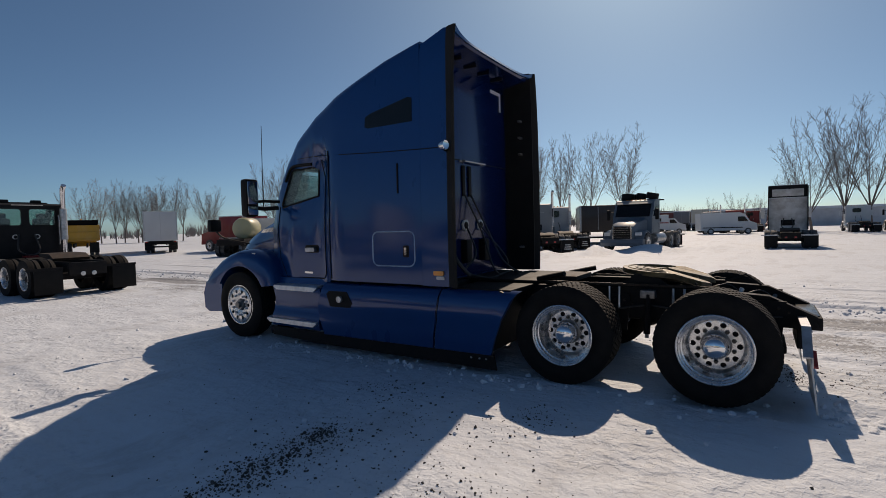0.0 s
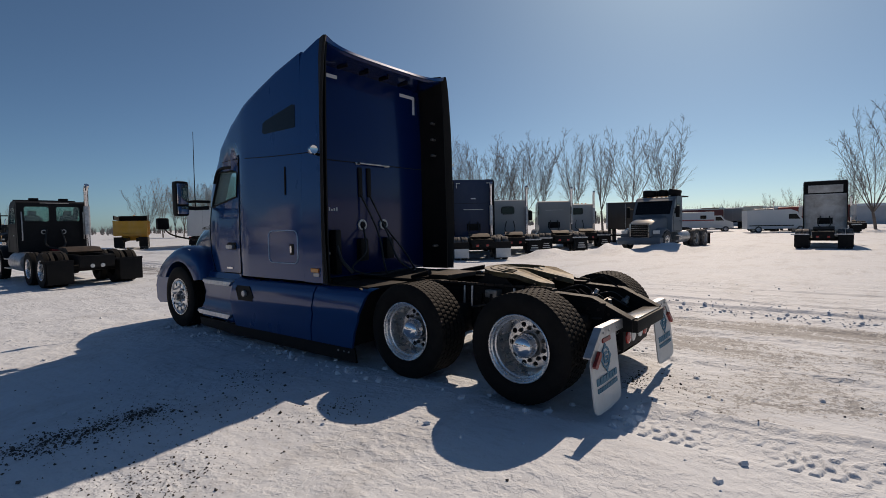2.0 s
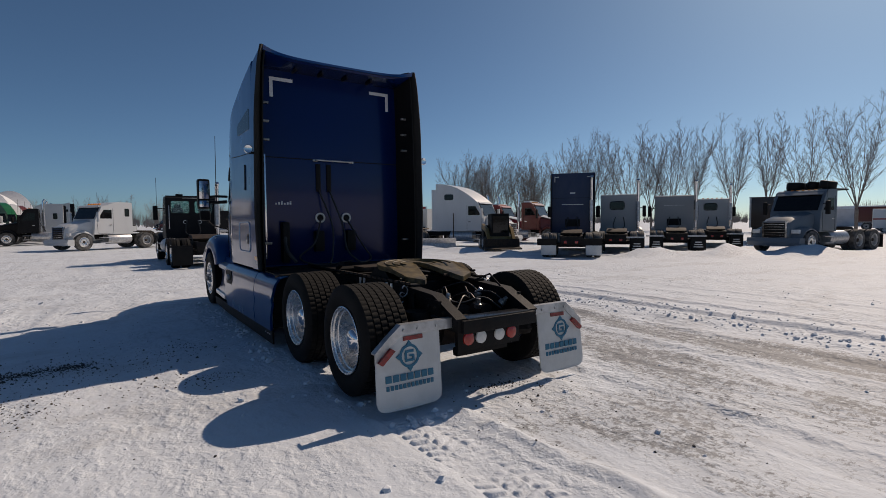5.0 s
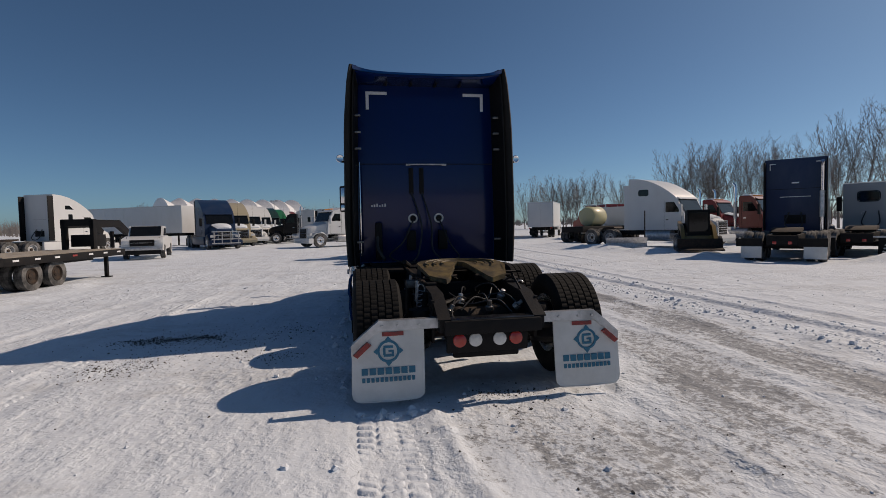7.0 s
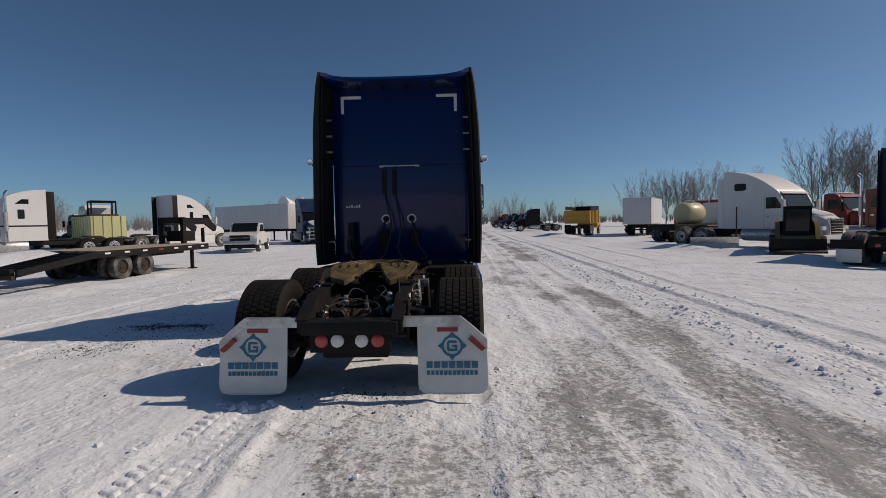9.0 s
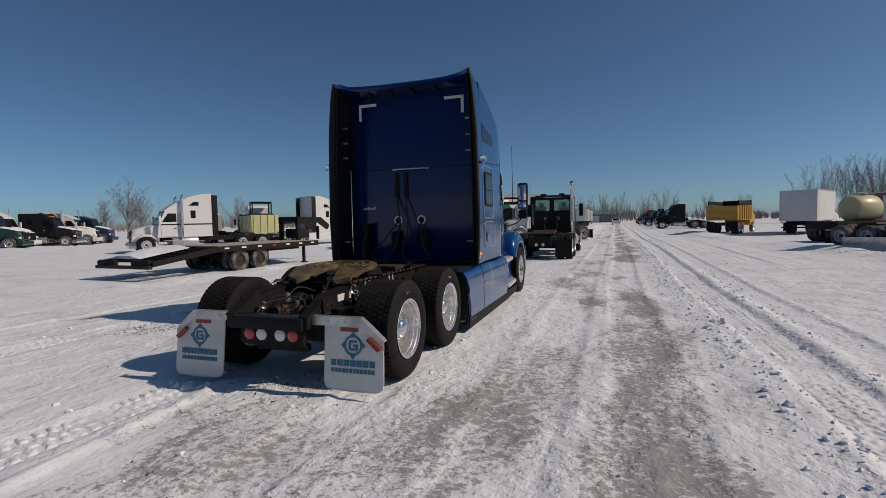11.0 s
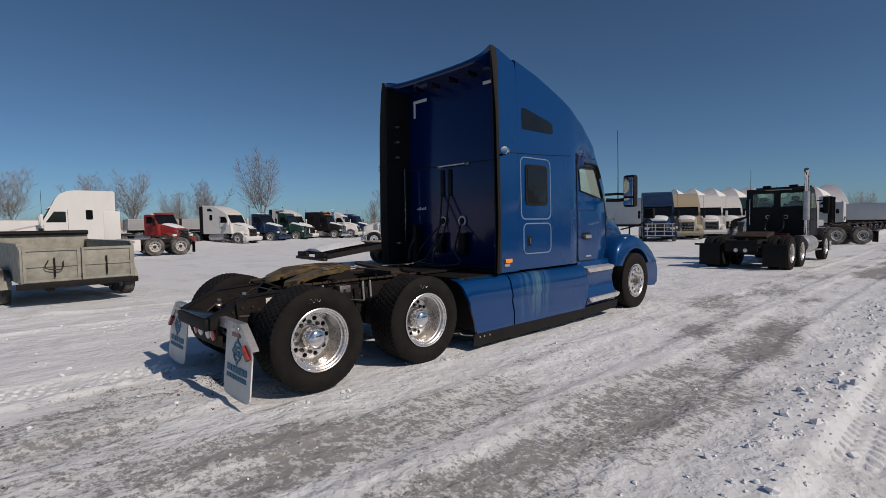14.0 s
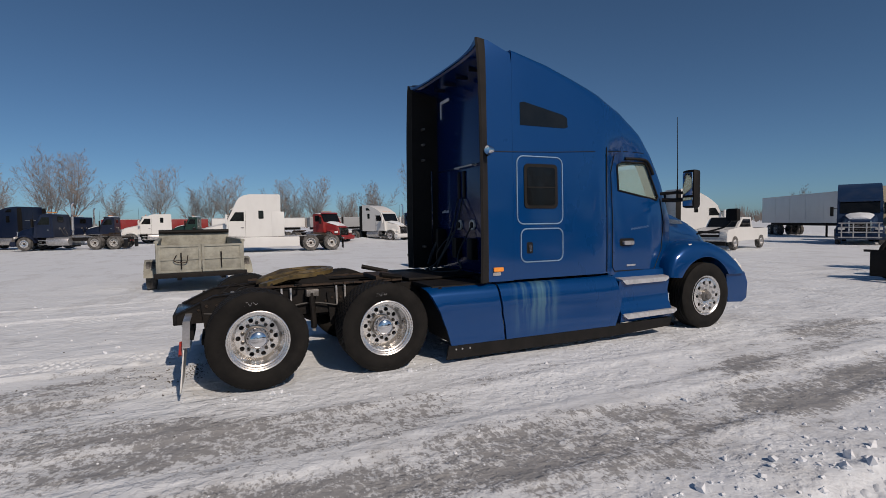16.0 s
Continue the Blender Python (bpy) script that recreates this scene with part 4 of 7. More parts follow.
    part("hood_vent", prism([(5.98, 1.66), (6.25, 1.62), (6.30, 1.57), (6.02, 1.58)], sd * 0.74, sd * 0.775), CHROME, truck, "bright hood intake trim", bev=0.006)
part("grille", prism([(7.30, 0.75), (7.33, 1.15), (7.37, 1.15), (7.40, 0.75)], -0.45, 0.45), CHROME, truck, "bright grille", bev=0.02)
part("bumper_centre", prism([(7.2, 0.34), (7.2, 0.78), (7.44, 0.76), (7.46, 0.4)], -0.32, 0.32), BLUE, truck, bev=0.04)
part("engine_bay", B(-0.55, 0.55, 5.0, 7.2, 0.45, 1.0), FRAME, truck, "dark engine and chassis mass", bev=0.05)
part("windshield", prism([(5.52, 2.42), (5.97, 1.76), (5.98, 1.77), (5.53, 2.43)], -0.72, 0.72), GLASSCLR, truck, "clear sloping windshield").visible_shadow = False

# chassis fairings, steps
for sd in (-1, 1):
    def fair(y0, y1, rear_curve=False):
        """A bulging fairing panel between two stations."""
        prof = [(1.10, 0.90), (1.19, 0.875), (1.225, 0.80), (1.245, 0.62), (1.225, 0.55), (1.235, 0.40), (1.215, 0.22), (1.18, 0.20)]
        rings = []
        n_ = 8
        for i in range(n_ + 1):
            u = i / n_
            ring = []
            for x, z in prof:
                a, b = (y0(z), y1(z))
                ring.append((sd * x, a + (b - a) * u, z))
            rings.append(ring + [(sd * (abs(p[0]) - 0.03), p[1], p[2]) for p in reversed([(q[0], q[1], q[2]) for q in ring])])
        return loft(rings)
    part("rear_fairing", fair(lambda z: 1.72 + 0.36 * ((0.92 - z) / 0.7) ** 0.6 if z < 0.92 else 1.70, lambda z: 2.688 + 0.09 * (0.9 - z) / 0.6), BLUE, truck, "curved blue chassis fairing ahead of the drive wheels", smooth=50)
    part("tank_fairing", fair(lambda z: 2.715 + 0.09 * (0.9 - z) / 0.6, lambda z: 4.625 - 0.10 * abs(z - 0.55) / 0.35), STREAK if sd > 0 else BLUE, truck, "blue chassis fairing over the fuel tank", smooth=50)
    rings = []
    for y in np.linspace(4.66, 5.66, 7):
        xo = 1.17 - 0.05 * (y - 4.66)
        rings.append([(sd * x, y, z) for x, z in ((0.92, 0.95), (1.00, 0.92), (1.02, 0.84), (xo - 0.02, 0.80), (xo - 0.06, 0.62), (xo - 0.03, 0.45), (xo + 0.02, 0.36), (xo, 0.24), (0.9, 0.24))])
    part("step_fairing", loft(rings), BLUE, truck, "blue fairing with entry steps", smooth=40)
    for z0, xi, ya, yb in ((0.845, 0.985, 4.70, 5.62), (0.375, 1.05, 4.68, 5.74)):
        lift = 0.0 if z0 > 0.5 else 0.045
        rows = []
        for y, s in ((ya, 0.0), (ya + 0.07, 1.0), (5.2, 1.0), (yb - 0.07, 1.0), (yb, 0.15)):
            xo = 1.172 + lift - 0.05 * (y - 4.66)
            rows.append([(sd * xi, y, z0), (sd * (xo - 0.012), y, z0 - 0.02), (sd * xo, y, z0 - 0.03), (sd * (xo + 0.006), y, z0 - 0.045 - 0.045 * s), (sd * xi, y, z0 - 0.05 - 0.04 * s)])
        part("entry_step", loft(rows), STEPALU, truck, "bright aluminium entry step with slanted ends", bev=0.004)
    part("rubber_skirt", prism([(2.02, 0.06), (2.05, 0.22), (5.0, 0.235), (5.6, 0.24), (5.55, 0.12), (4.6, 0.08)], sd * 1.185, sd * 1.205), BLACKPL, truck, "black rubber ground skirt", bev=0.004)
    for y in (2.14, 2.22, 2.32):
        part("skirt_bolt", lathe([(0, 0), (0, 0.012), (0.008, 0.01), (0.008, 0)], 8), ALUDULL, truck).matrix_basis = pose(sd * 1.205, y, 0.17, 0, 0, 0 if sd > 0 else 180)
    part("fuel_tank", lathe([(-1.6, 0.0), (-1.6, 0.29), (-1.55, 0.31), (0, 0.31), (0.0, 0.0)], 24), ALUDULL, truck, "aluminium fuel tank").matrix_basis = pose(sd * 0.82, 2.78, 0.56, 0, 0, 270)
part("fuel_recess", loft([[(-1.247, 4.03, 0.60), (-1.247, 4.38, 0.60), (-1.247, 4.44, 0.76), (-1.237, 4.40, 0.80), (-1.237, 4.10, 0.80), (-1.247, 4.0, 0.66)], [(-1.20, 4.03, 0.60), (-1.20, 4.38, 0.60), (-1.20, 4.44, 0.76), (-1.19, 4.40, 0.80), (-1.19, 4.10, 0.80), (-1.20, 4.0, 0.66)]]), BLACKPL, truck, "black fuel filler recess")
part("fuel_cap", lathe([(0, 0), (0, 0.045), (0.03, 0.042), (0.035, 0)], 18), ALUDULL, truck, "round fuel cap").matrix_basis = pose(-1.247, 4.2, 0.70, 0, 0, 180)

for sd in (-1, 1):
    part("wheel_well_panel", prism([(1.93, 0.88), (2.03, 0.60), (2.10, 0.24), (2.13, 0.24), (2.07, 0.60), (1.98, 0.90)], sd * 0.48, sd * 1.17), BLACKPL, truck, "black wheel well panel", bev=0.006)
# frame, axles, fifth wheel
for sd in (-1, 1):
    part("frame_rail", prism([(-0.76, 0.60), (-0.76, 0.70), (-0.40, 0.87), (0.1, 0.90), (5.2, 0.90), (5.2, 0.62), (-0.3, 0.60)], sd * 0.375, sd * 0.455), FRAME, truck, "black frame rail", bev=0.008)
    part("rail_top_edge", prism([(-0.76, 0.70), (-0.76, 0.712), (-0.40, 0.882), (0.1, 0.912), (0.9, 0.912), (0.9, 0.90), (0.1, 0.90), (-0.40, 0.87)], sd * 0.36, sd * 0.47), FRAME, truck, bev=0.003)
    for y in (0.0, 1.33):
        part("air_spring", lathe([(-0.13, 0), (-0.13, 0.12), (-0.06, 0.14), (0, 0.12), (0.06, 0.14), (0.13, 0.12), (0.13, 0)], 20), BLACKPL, truck, "black air spring").matrix_basis = pose(sd * 0.55, y - 0.28, 0.60, 0, 90, 0)
        part("brake_chamber", lathe([(-0.1, 0), (-0.1, 0.07), (0.1, 0.07), (0.1, 0)], 16), FRAME, truck, bev=0.01).matrix_basis = pose(sd * 0.58, y + 0.28, 0.52, 0, 0, 90)
        part("shock_absorber", tube([(sd * 0.5, y - 0.15, 0.5), (sd * 0.47, y - 0.05, 0.85)], 0.03, 10), FRAME, truck)
    part("catwalk_step", B(sd * 0.47, sd * 1.12, 1.88, 2.6, 0.86, 0.91) if sd > 0 else B(-1.12, -0.47, 1.88, 2.6, 0.86, 0.91), FRAME, truck, "black deck plate", bev=0.008)
    part("mud_flap_hanger", loft([[(sd * x, y, z) for y, z in ((-0.61, zz), (-0.675, zz), (-0.678, zz - 0.085), (-0.668, zz - 0.085), (-0.665, zz - 0.012), (-0.61, zz - 0.012))] for x, zz in ((0.44, 0.715), (0.70, 0.715), (0.955, 0.715), (1.07, 0.62), (1.185, 0.515))]), ALUDULL, truck, "bent aluminium mud flap hanger", bev=0.002)
    for x in (0.62, 0.80, 0.93):
        part("hanger_bolt", lathe([(0, 0), (0, 0.012), (0.008, 0.01), (0.008, 0)], 8), ALUDULL, truck).matrix_basis = pose(sd * x, -0.678, 0.67, 0, 0, -90)
    FL = [(0.575, 0.66), (0.88, 0.66), (0.945, 0.66), (1.155, 0.49), (1.18, 0.46), (1.188, 0.13), (1.178, 0.085), (1.15, 0.06), (1.11, 0.05), (0.88, 0.045), (0.66, 0.05), (0.62, 0.06), (0.59, 0.085), (0.582, 0.13)]
    bm = bmesh.new()
    def fy(z, x):
        return -0.645 - 0.060 * (0.66 - z) / 0.6 - 0.015 * math.sin((x - 0.5) * 4)
    fr = [bm.verts.new((sd * x, fy(z, x), z)) for x, z in FL]
    bk = [bm.verts.new((sd * x, fy(z, x) + 0.012, z)) for x, z in FL]
    bm.faces.new(fr)
    bm.faces.new(bk)
    for i in range(len(fr)):
        bm.faces.new((fr[i], fr[i - 1], bk[i - 1], bk[i]))
    mf = part("mud_flap", bm, FLAPW, truck, "white rubber mud flap with teal print", smooth=0)
    def print_on(outline, name, material, out=0.004, label=""):
        b2 = bmesh.new()
        c = [b2.verts.new((x, fy(z, abs(x)) - out, z)) for x, z in outline]
        d = [b2.verts.new((x, fy(z, abs(x)) + 0.002, z)) for x, z in outline]
        b2.faces.new(c)
        b2.faces.new(d)
        for i in range(len(c)):
            b2.faces.new((c[i], c[i - 1], d[i - 1], d[i]))
        part(name, b2, material, mf, label)
    cx, cz = sd * 0.88, 0.46
    n8 = 24
    for k in range(n8):
        a, b = radians(360 * k / n8), radians(360 * (k + 1) / n8)
        print_on([(cx + r * math.sin(t), cz + r * math.cos(t)) for r, t in ((0.073, a), (0.093, a), (0.093, b), (0.073, b))], "print_ring", TEAL)
    for a in (0, 90, 180, 270):
        t = radians(a)
        print_on([(cx + r * math.sin(t + o), cz + r * math.cos(t + o)) for r, o in ((0.096, -0.28), (0.124, 0), (0.096, 0.28))], "print_point", TEAL)
    for sq in ((-0.04, 0.04, 0.026, 0.045), (-0.045, -0.024, -0.03, 0.03), (-0.04, 0.045, -0.045, -0.026), (0.026, 0.045, -0.03, 0.008), (0.0, 0.045, -0.008, 0.008)):
        print_on([(cx + sq[0], cz + sq[2]), (cx + sq[1], cz + sq[2]), (cx + sq[1], cz + sq[3]), (cx + sq[0], cz + sq[3])], "print_emblem", TEAL)
    for k in range(7):
        x0 = cx - 0.225 + k * 0.0655
        print_on([(x0, 0.272), (x0 + 0.052, 0.272), (x0 + 0.052, 0.326), (x0, 0.326)], "print_bar", TEAL, label="teal lettering bar")
    for k in range(12):
        x0 = cx - 0.222 + k * 0.0375
        print_on([(x0, 0.212), (x0 + 0.026, 0.212), (x0 + 0.026, 0.248), (x0, 0.248)], "print_bar", TEAL, label="grey-teal digit bar")
    print_on([(sd * 0.75, 0.585), (sd * 0.93, 0.585), (sd * 0.93, 0.618), (sd * 0.75, 0.618)], "red_reflector", REDTAPE, 0.010, "red reflective strip")
    print_on([(sd * 1.02, 0.52), (sd * 1.055, 0.545), (sd * 1.17, 0.445), (sd * 1.135, 0.42)], "red_reflector", REDTAPE, 0.034, "red reflective strip, worn")
for y in (0.0, 1.33):
    part("drive_axle", lathe([(-0.75, 0), (-0.75, 0.07), (-0.3, 0.09), (-0.2, 0.19), (0.2, 0.19), (0.3, 0.09), (0.75, 0.07), (0.75, 0)], 20), RUST, truck, "dirty drive axle with differential").matrix_basis = pose(0, y, 0.49)
    part("torque_rod", tube([(-0.3, y, 0.72), (0.35, y + 0.55, 0.78)], 0.03, 8), FRAME, truck)
    part("cross_member", B(-0.38, 0.38, y + 0.42, y + 0.56, 0.62, 0.88), FRAME, truck, bev=0.01)
part("prop_shaft", tube([(0, 0.2, 0.55), (0, 1.2, 0.55), (0, 4.6, 0.72)], 0.05, 10), FRAME, truck, "prop shaft")
part("rear_cross_beam", B(-0.42, 0.42, -0.80, -0.61, 0.585, 0.70), FRAME, truck, "worn black rear cross beam", bev=0.012)
part("beam_wear_plate", B(-0.36, 0.36, -0.78, -0.63, 0.698, 0.712), GLOSSBLK, truck, "glossy black top plate", bev=0.004)
part("lamp_panel", B(-0.38, 0.34, -0.66, -0.61, 0.40, 0.59), FRAME, truck, "black tail lamp panel", bev=0.01)
part("tow_beam", B(-0.30, 0.30, -0.54, -0.46, 0.32, 0.40), FRAME, truck, "black lower cross member", bev=0.02)
for x, mt, lb in ((-0.27, REDLENS, "round red tail lamp"), (-0.13, WHITELENS, "round white reversing lamp"), (0.085, WHITELENS, "round white reversing lamp"), (0.23, REDLENS, "round red tail lamp")):
    tl = part("tail_lamp", lathe([(-0.01, 0), (-0.01, 0.061), (0.012, 0.057), (0.022, 0.032), (0.024, 0)], 20), mt, truck, lb)
    tl.matrix_basis = pose(x, -0.662, 0.507, 0, 0, -90)
for pts in ([(-0.2, -0.4, 0.72), (-0.05, -0.3, 0.82), (0.1, -0.2, 0.78), (0.2, 0.0, 0.86)], [(0.25, -0.5, 0.7), (0.15, -0.35, 0.8), (-0.1, -0.3, 0.76), (-0.25, -0.1, 0.84)], [(-0.3, -0.55, 0.66), (-0.28, -0.4, 0.76), (-0.15, -0.2, 0.8)]):
    part("air_line", tube(arc(pts, 5), 0.008, 6), HOSE, truck, "black air line")
part("rear_pan", B(-0.375, 0.375, -0.61, 0.1, 0.60, 0.63), FRAME, truck, bev=0.004)
PL = []
for a in range(-8, 189, 14):
    PL.append((0.47 * math.cos(radians(a)), 0.60 + 0.38 * math.sin(radians(a))))
PL += [(-0.46, 0.40), (-0.40, 0.16), (-0.24, 0.08), (-0.20, 0.12), (-0.07, 0.52), (-0.05, 0.66), (0.0, 0.70), (0.05, 0.66), (0.07, 0.52), (0.20, 0.12), (0.24, 0.08), (0.40, 0.16), (0.46, 0.40)]
bm = bmesh.new()
def plate_z(y):
    return 1.10 - 0.16 * (0.95 - y) / 0.85 * (0.35 if y > 0.4 else 0.35 + 0.5 * (0.4 - y) / 0.3)
up = [bm.verts.new((x, y, plate_z(y))) for x, y in PL]
dn = [bm.verts.new((x * 0.98, y, plate_z(y) - 0.05)) for x, y in PL]
bm.faces.new(up)
bm.faces.new(dn)
for i in range(len(up)):
    bm.faces.new((up[i], up[i - 1], dn[i - 1], dn[i]))
part("fifth_wheel", bm, GREASE, truck, "greasy brown fifth wheel plate", bev=0.008)
for k, r in enumerate((0.20, 0.29, 0.38)):
    part("grease_groove", tube([(r * math.cos(radians(a)), 0.60 + 0.84 * r * math.sin(radians(a)), plate_z(0.60 + 0.84 * r * math.sin(radians(a))) + 0.001) for a in range(-20, 201, 11)], 0.008, 6), GREASE, truck)
for sd in (-1, 1):
    part("fifth_wheel_bracket", prism([(0.40, 0.90), (0.95, 0.90), (0.78, 1.05), (0.58, 1.05)], sd * 0.36, sd * 0.44), FRAME, truck, bev=0.01)
    part("slide_rail", B(sd * 0.40 - 0.05, sd * 0.40 + 0.05, 0.0, 1.75, 0.905, 0.93), FRAME, truck, "greasy slider rail", bev=0.004)
# brackets, bolts, tanks and lines along the frame
for sd in (-1, 1):
    for y in (-0.42, 0.18, 0.92, 1.52):
        part("suspension_bracket", prism([(y - 0.07, 0.46), (y - 0.11, 0.84), (y + 0.11, 0.84), (y + 0.06, 0.46)], sd * 0.46, sd * 0.485), FRAME, truck, "black suspension bracket", bev=0.006)
        for dy in (-0.05, 0.05):
            part("frame_bolt", lathe([(0, 0), (0, 0.016), (0.014, 0.014), (0.014, 0)], 6), RUST, truck).matrix_basis = pose(sd * 0.486, y + dy, 0.78, 0, 0, 0 if sd > 0 else 180)
    for y in (-0.55, -0.30, 0.42, 0.62, 0.80, 1.20, 1.72):
        part("frame_bolt", lathe([(0, 0), (0, 0.014), (0.012, 0.012), (0.012, 0)], 6), RUST, truck).matrix_basis = pose(sd * 0.456, y, 0.74, 0, 0, 0 if sd > 0 else 180)
    part("air_line", tube(arc([(sd * 0.48, -0.5, 0.70), (sd * 0.52, 0.1, 0.66), (sd * 0.50, 0.6, 0.74), (sd * 0.53, 1.1, 0.68), (sd * 0.50, 1.8, 0.78)], 5), 0.010, 6), HOSE, truck, "black air line")
    part("slider_tooth_bar", B(sd * 0.47 - 0.012, sd * 0.47 + 0.012, 0.0, 1.75, 0.93, 0.95), RUST, truck, "toothed slider bar")
    for k in range(14):
        part("slider_tooth", B(sd * 0.485 - 0.012, sd * 0.485 + 0.012, 0.05 + k * 0.12, 0.11 + k * 0.12, 0.93, 0.955), RUST, truck)
    part("cross_lever", tube([(sd * 0.1, 0.25, 0.97), (sd * 0.46, 0.2, 0.965)], 0.014, 6), RUST, truck)
part("air_tank", lathe([(-0.3, 0), (-0.3, 0.08), (-0.27, 0.11), (0.27, 0.11), (0.3, 0.08), (0.3, 0)], 18), FRAME, truck, "black air tank").matrix_basis = pose(0, 0.66, 0.60)
part("spring_brake", lathe([(-0.09, 0), (-0.09, 0.075), (0.09, 0.075), (0.09, 0)], 16), RUST, truck, "rusty brake chamber").matrix_basis = pose(0.18, -0.28, 0.66, 0, 0, 90)
part("spring_brake", lathe([(-0.09, 0), (-0.09, 0.075), (0.09, 0.075), (0.09, 0)], 16), RUST, truck, "rusty brake chamber").matrix_basis = pose(-0.2, -0.3, 0.66, 0, 0, 90)
part("hose_holder", tube([(0.32, 0.0, 0.92), (0.36, -0.2, 1.0), (0.40, -0.42, 0.82)], 0.010, 6), FRAME, truck, "bent hose holder")
for k, (x, y, z) in enumerate(((-0.30, -0.42, 0.74), (-0.16, -0.2, 0.80), (0.08, -0.36, 0.75), (0.26, -0.15, 0.82), (0.33, -0.45, 0.76))):
    part("air_valve", lathe([(-0.05, 0), (-0.05, 0.035), (-0.01, 0.04), (0.0, 0.025), (0.045, 0.022), (0.05, 0)], 10), ALUDULL if k % 2 else HUBGREY, truck, "cast aluminium air valve" if k % 2 else "").matrix_basis = pose(x, y, z, 0, -60 - 20 * k, 40 * k)
    part("valve_line", tube(arc([(x, y, z), (x * 0.7, y + 0.12, z + 0.09), (x * 0.3, y + 0.3, z + 0.04), (x * 0.5, y + 0.52, z - 0.05)], 5), 0.007, 6), HOSE, truck)
for sd in (-1, 1):
    part("coiled_hose", tube([(sd * (0.50 + 0.035 * math.cos(a * 1.9)), 0.02 + 0.014 * a, 0.90 - 0.02 * a + 0.035 * math.sin(a * 1.9)) for a in np.linspace(0, 12, 60)], 0.007, 5), STEPALU, truck, "pale coiled hose over the rail")
for sd in (-1, 1):
    part("shock_absorber", tube([(sd * 0.56, 0.62, 0.86), (sd * 0.57, 0.63, 0.66), (sd * 0.57, 0.64, 0.46)], 0.034, 10), FRAME, truck, "black shock absorber")
    part("shock_rod", tube([(sd * 0.57, 0.635, 0.60), (sd * 0.57, 0.64, 0.42)], 0.02, 8), STEPALU, truck, "bright shock rod")
    part("shock_bracket", B(sd * 0.53 - 0.06, sd * 0.53 + 0.06, 0.56, 0.70, 0.82, 0.90), HUBGREY, truck, bev=0.008)
    part("air_spring", lathe([(0.0, 0), (0.0, 0.13), (0.05, 0.15), (0.10, 0.13), (0.12, 0.11), (0.16, 0.13), (0.2, 0.10), (0.2, 0)], 20), BLACKPL, truck, "black rubber air spring").matrix_basis = pose(sd * 0.62, -0.34, 0.40, 0, -90, 0)
    for y in (0.30, 0.40, 0.92, 1.02):
        part("u_bolt", tube([(sd * 0.50, y, 0.92), (sd * 0.515, y, 0.70)], 0.012, 6), STEPALU, truck, "bright clamp bolt")
part("release_handle", tube([(0.3, 0.45, 0.98), (0.62, 0.5, 0.97), (0.66, 0.42, 0.97)], 0.012, 6), FRAME, truck)
part("deck_plate", B(-0.45, 0.45, 1.85, 2.86, 0.915, 0.945), FRAME, truck, "black tread plate deck behind the sleeper", bev=0.005)
part("hose_tray", B(-0.25, 0.35, 1.45, 1.75, 0.93, 0.985), RUST, truck, bev=0.01)
part("tie_arm", tube([(0.42, 1.75, 0.96), (0.55, 1.45, 1.02)], 0.03, 8), FRAME, truck)
part("tie_arm", tube([(-0.42, 1.85, 0.96), (-0.52, 1.5, 1.04)], 0.03, 8), FRAME, truck)
part("sticker", B(0.456, 0.462, -0.22, 0.06, 0.775, 0.845), TAPE, truck, "small white sticker")
part("sleeper_floor", B(-0.90, 0.90, 2.75, 5.6, 0.78, 0.93), FRAME, truck, "dark underside", bev=0.02)


# ---- parked vehicles ----
def simple_tyre(name, R, w, rim, material):
    h = w / 2
    return finish(name, lathe([(-h * 0.85, rim), (-h, R * 0.8), (-h * 0.9, R * 0.97), (-h * 0.24, R), (-h * 0.2, R - 0.014), (h * 0.2, R - 0.014), (h * 0.24, R), (h * 0.9, R * 0.97), (h, R * 0.8), (h * 0.85, rim)], 24, closed=True), material, 40)


T_CLEAN = simple_tyre("truck_tyre", 0.51, 0.28, 0.29, TYRE)
T_DIRTY = simple_tyre("salted_truck_tyre", 0.51, 0.28, 0.29, TYREDIRTY)
T_CAR = simple_tyre("light_tyre", 0.37, 0.24, 0.21, TYREDIRTY)
STEELWHEEL = mat("white_steel_wheel", (0.5, 0.5, 0.5), (0.3, 0.29, 0.28), 9, 0.5, 0.1)
bm = lathe([(-0.13, 0.295), (-0.12, 0.27), (0.1, 0.27), (0.13, 0.297), (0.13, 0.28), (0.10, 0.25)], 24, closed=True)
disc_with_holes(0.03, 0.08, 0.255, 0.19, 0.03, 8, -0.03, bm)
R_DUAL = finish("dual_rim", bm, ALLOY, 35)
R_DUALW = R_DUAL.copy()
R_DUALW.materials[0] = STEELWHEEL
bm = lathe([(-0.13, 0.295), (-0.12, 0.27), (0.1, 0.27), (0.13, 0.297), (0.13, 0.28), (0.10, 0.25)], 24, closed=True)
disc_with_holes(0.09, 0.08, 0.255, 0.19, 0.03, 8, 0.03, bm)
R_STEER = finish("front_rim", bm, ALLOY, 35)
R_CAR = finish("light_rim", lathe([(-0.1, 0.215), (0.1, 0.215), (0.11, 0.2), (0.06, 0.17), (0.05, 0.06), (0.08, 0.05), (0.08, 0)], 20), ALUDULL, 35)
R_DARK = R_CAR.copy()
R_DARK.materials[0] = RUST
HUBSM = finish("small_hub", lathe([(0, 0), (0, 0.09), (0.07, 0.08), (0.09, 0.0)], 14), RUST, 40)


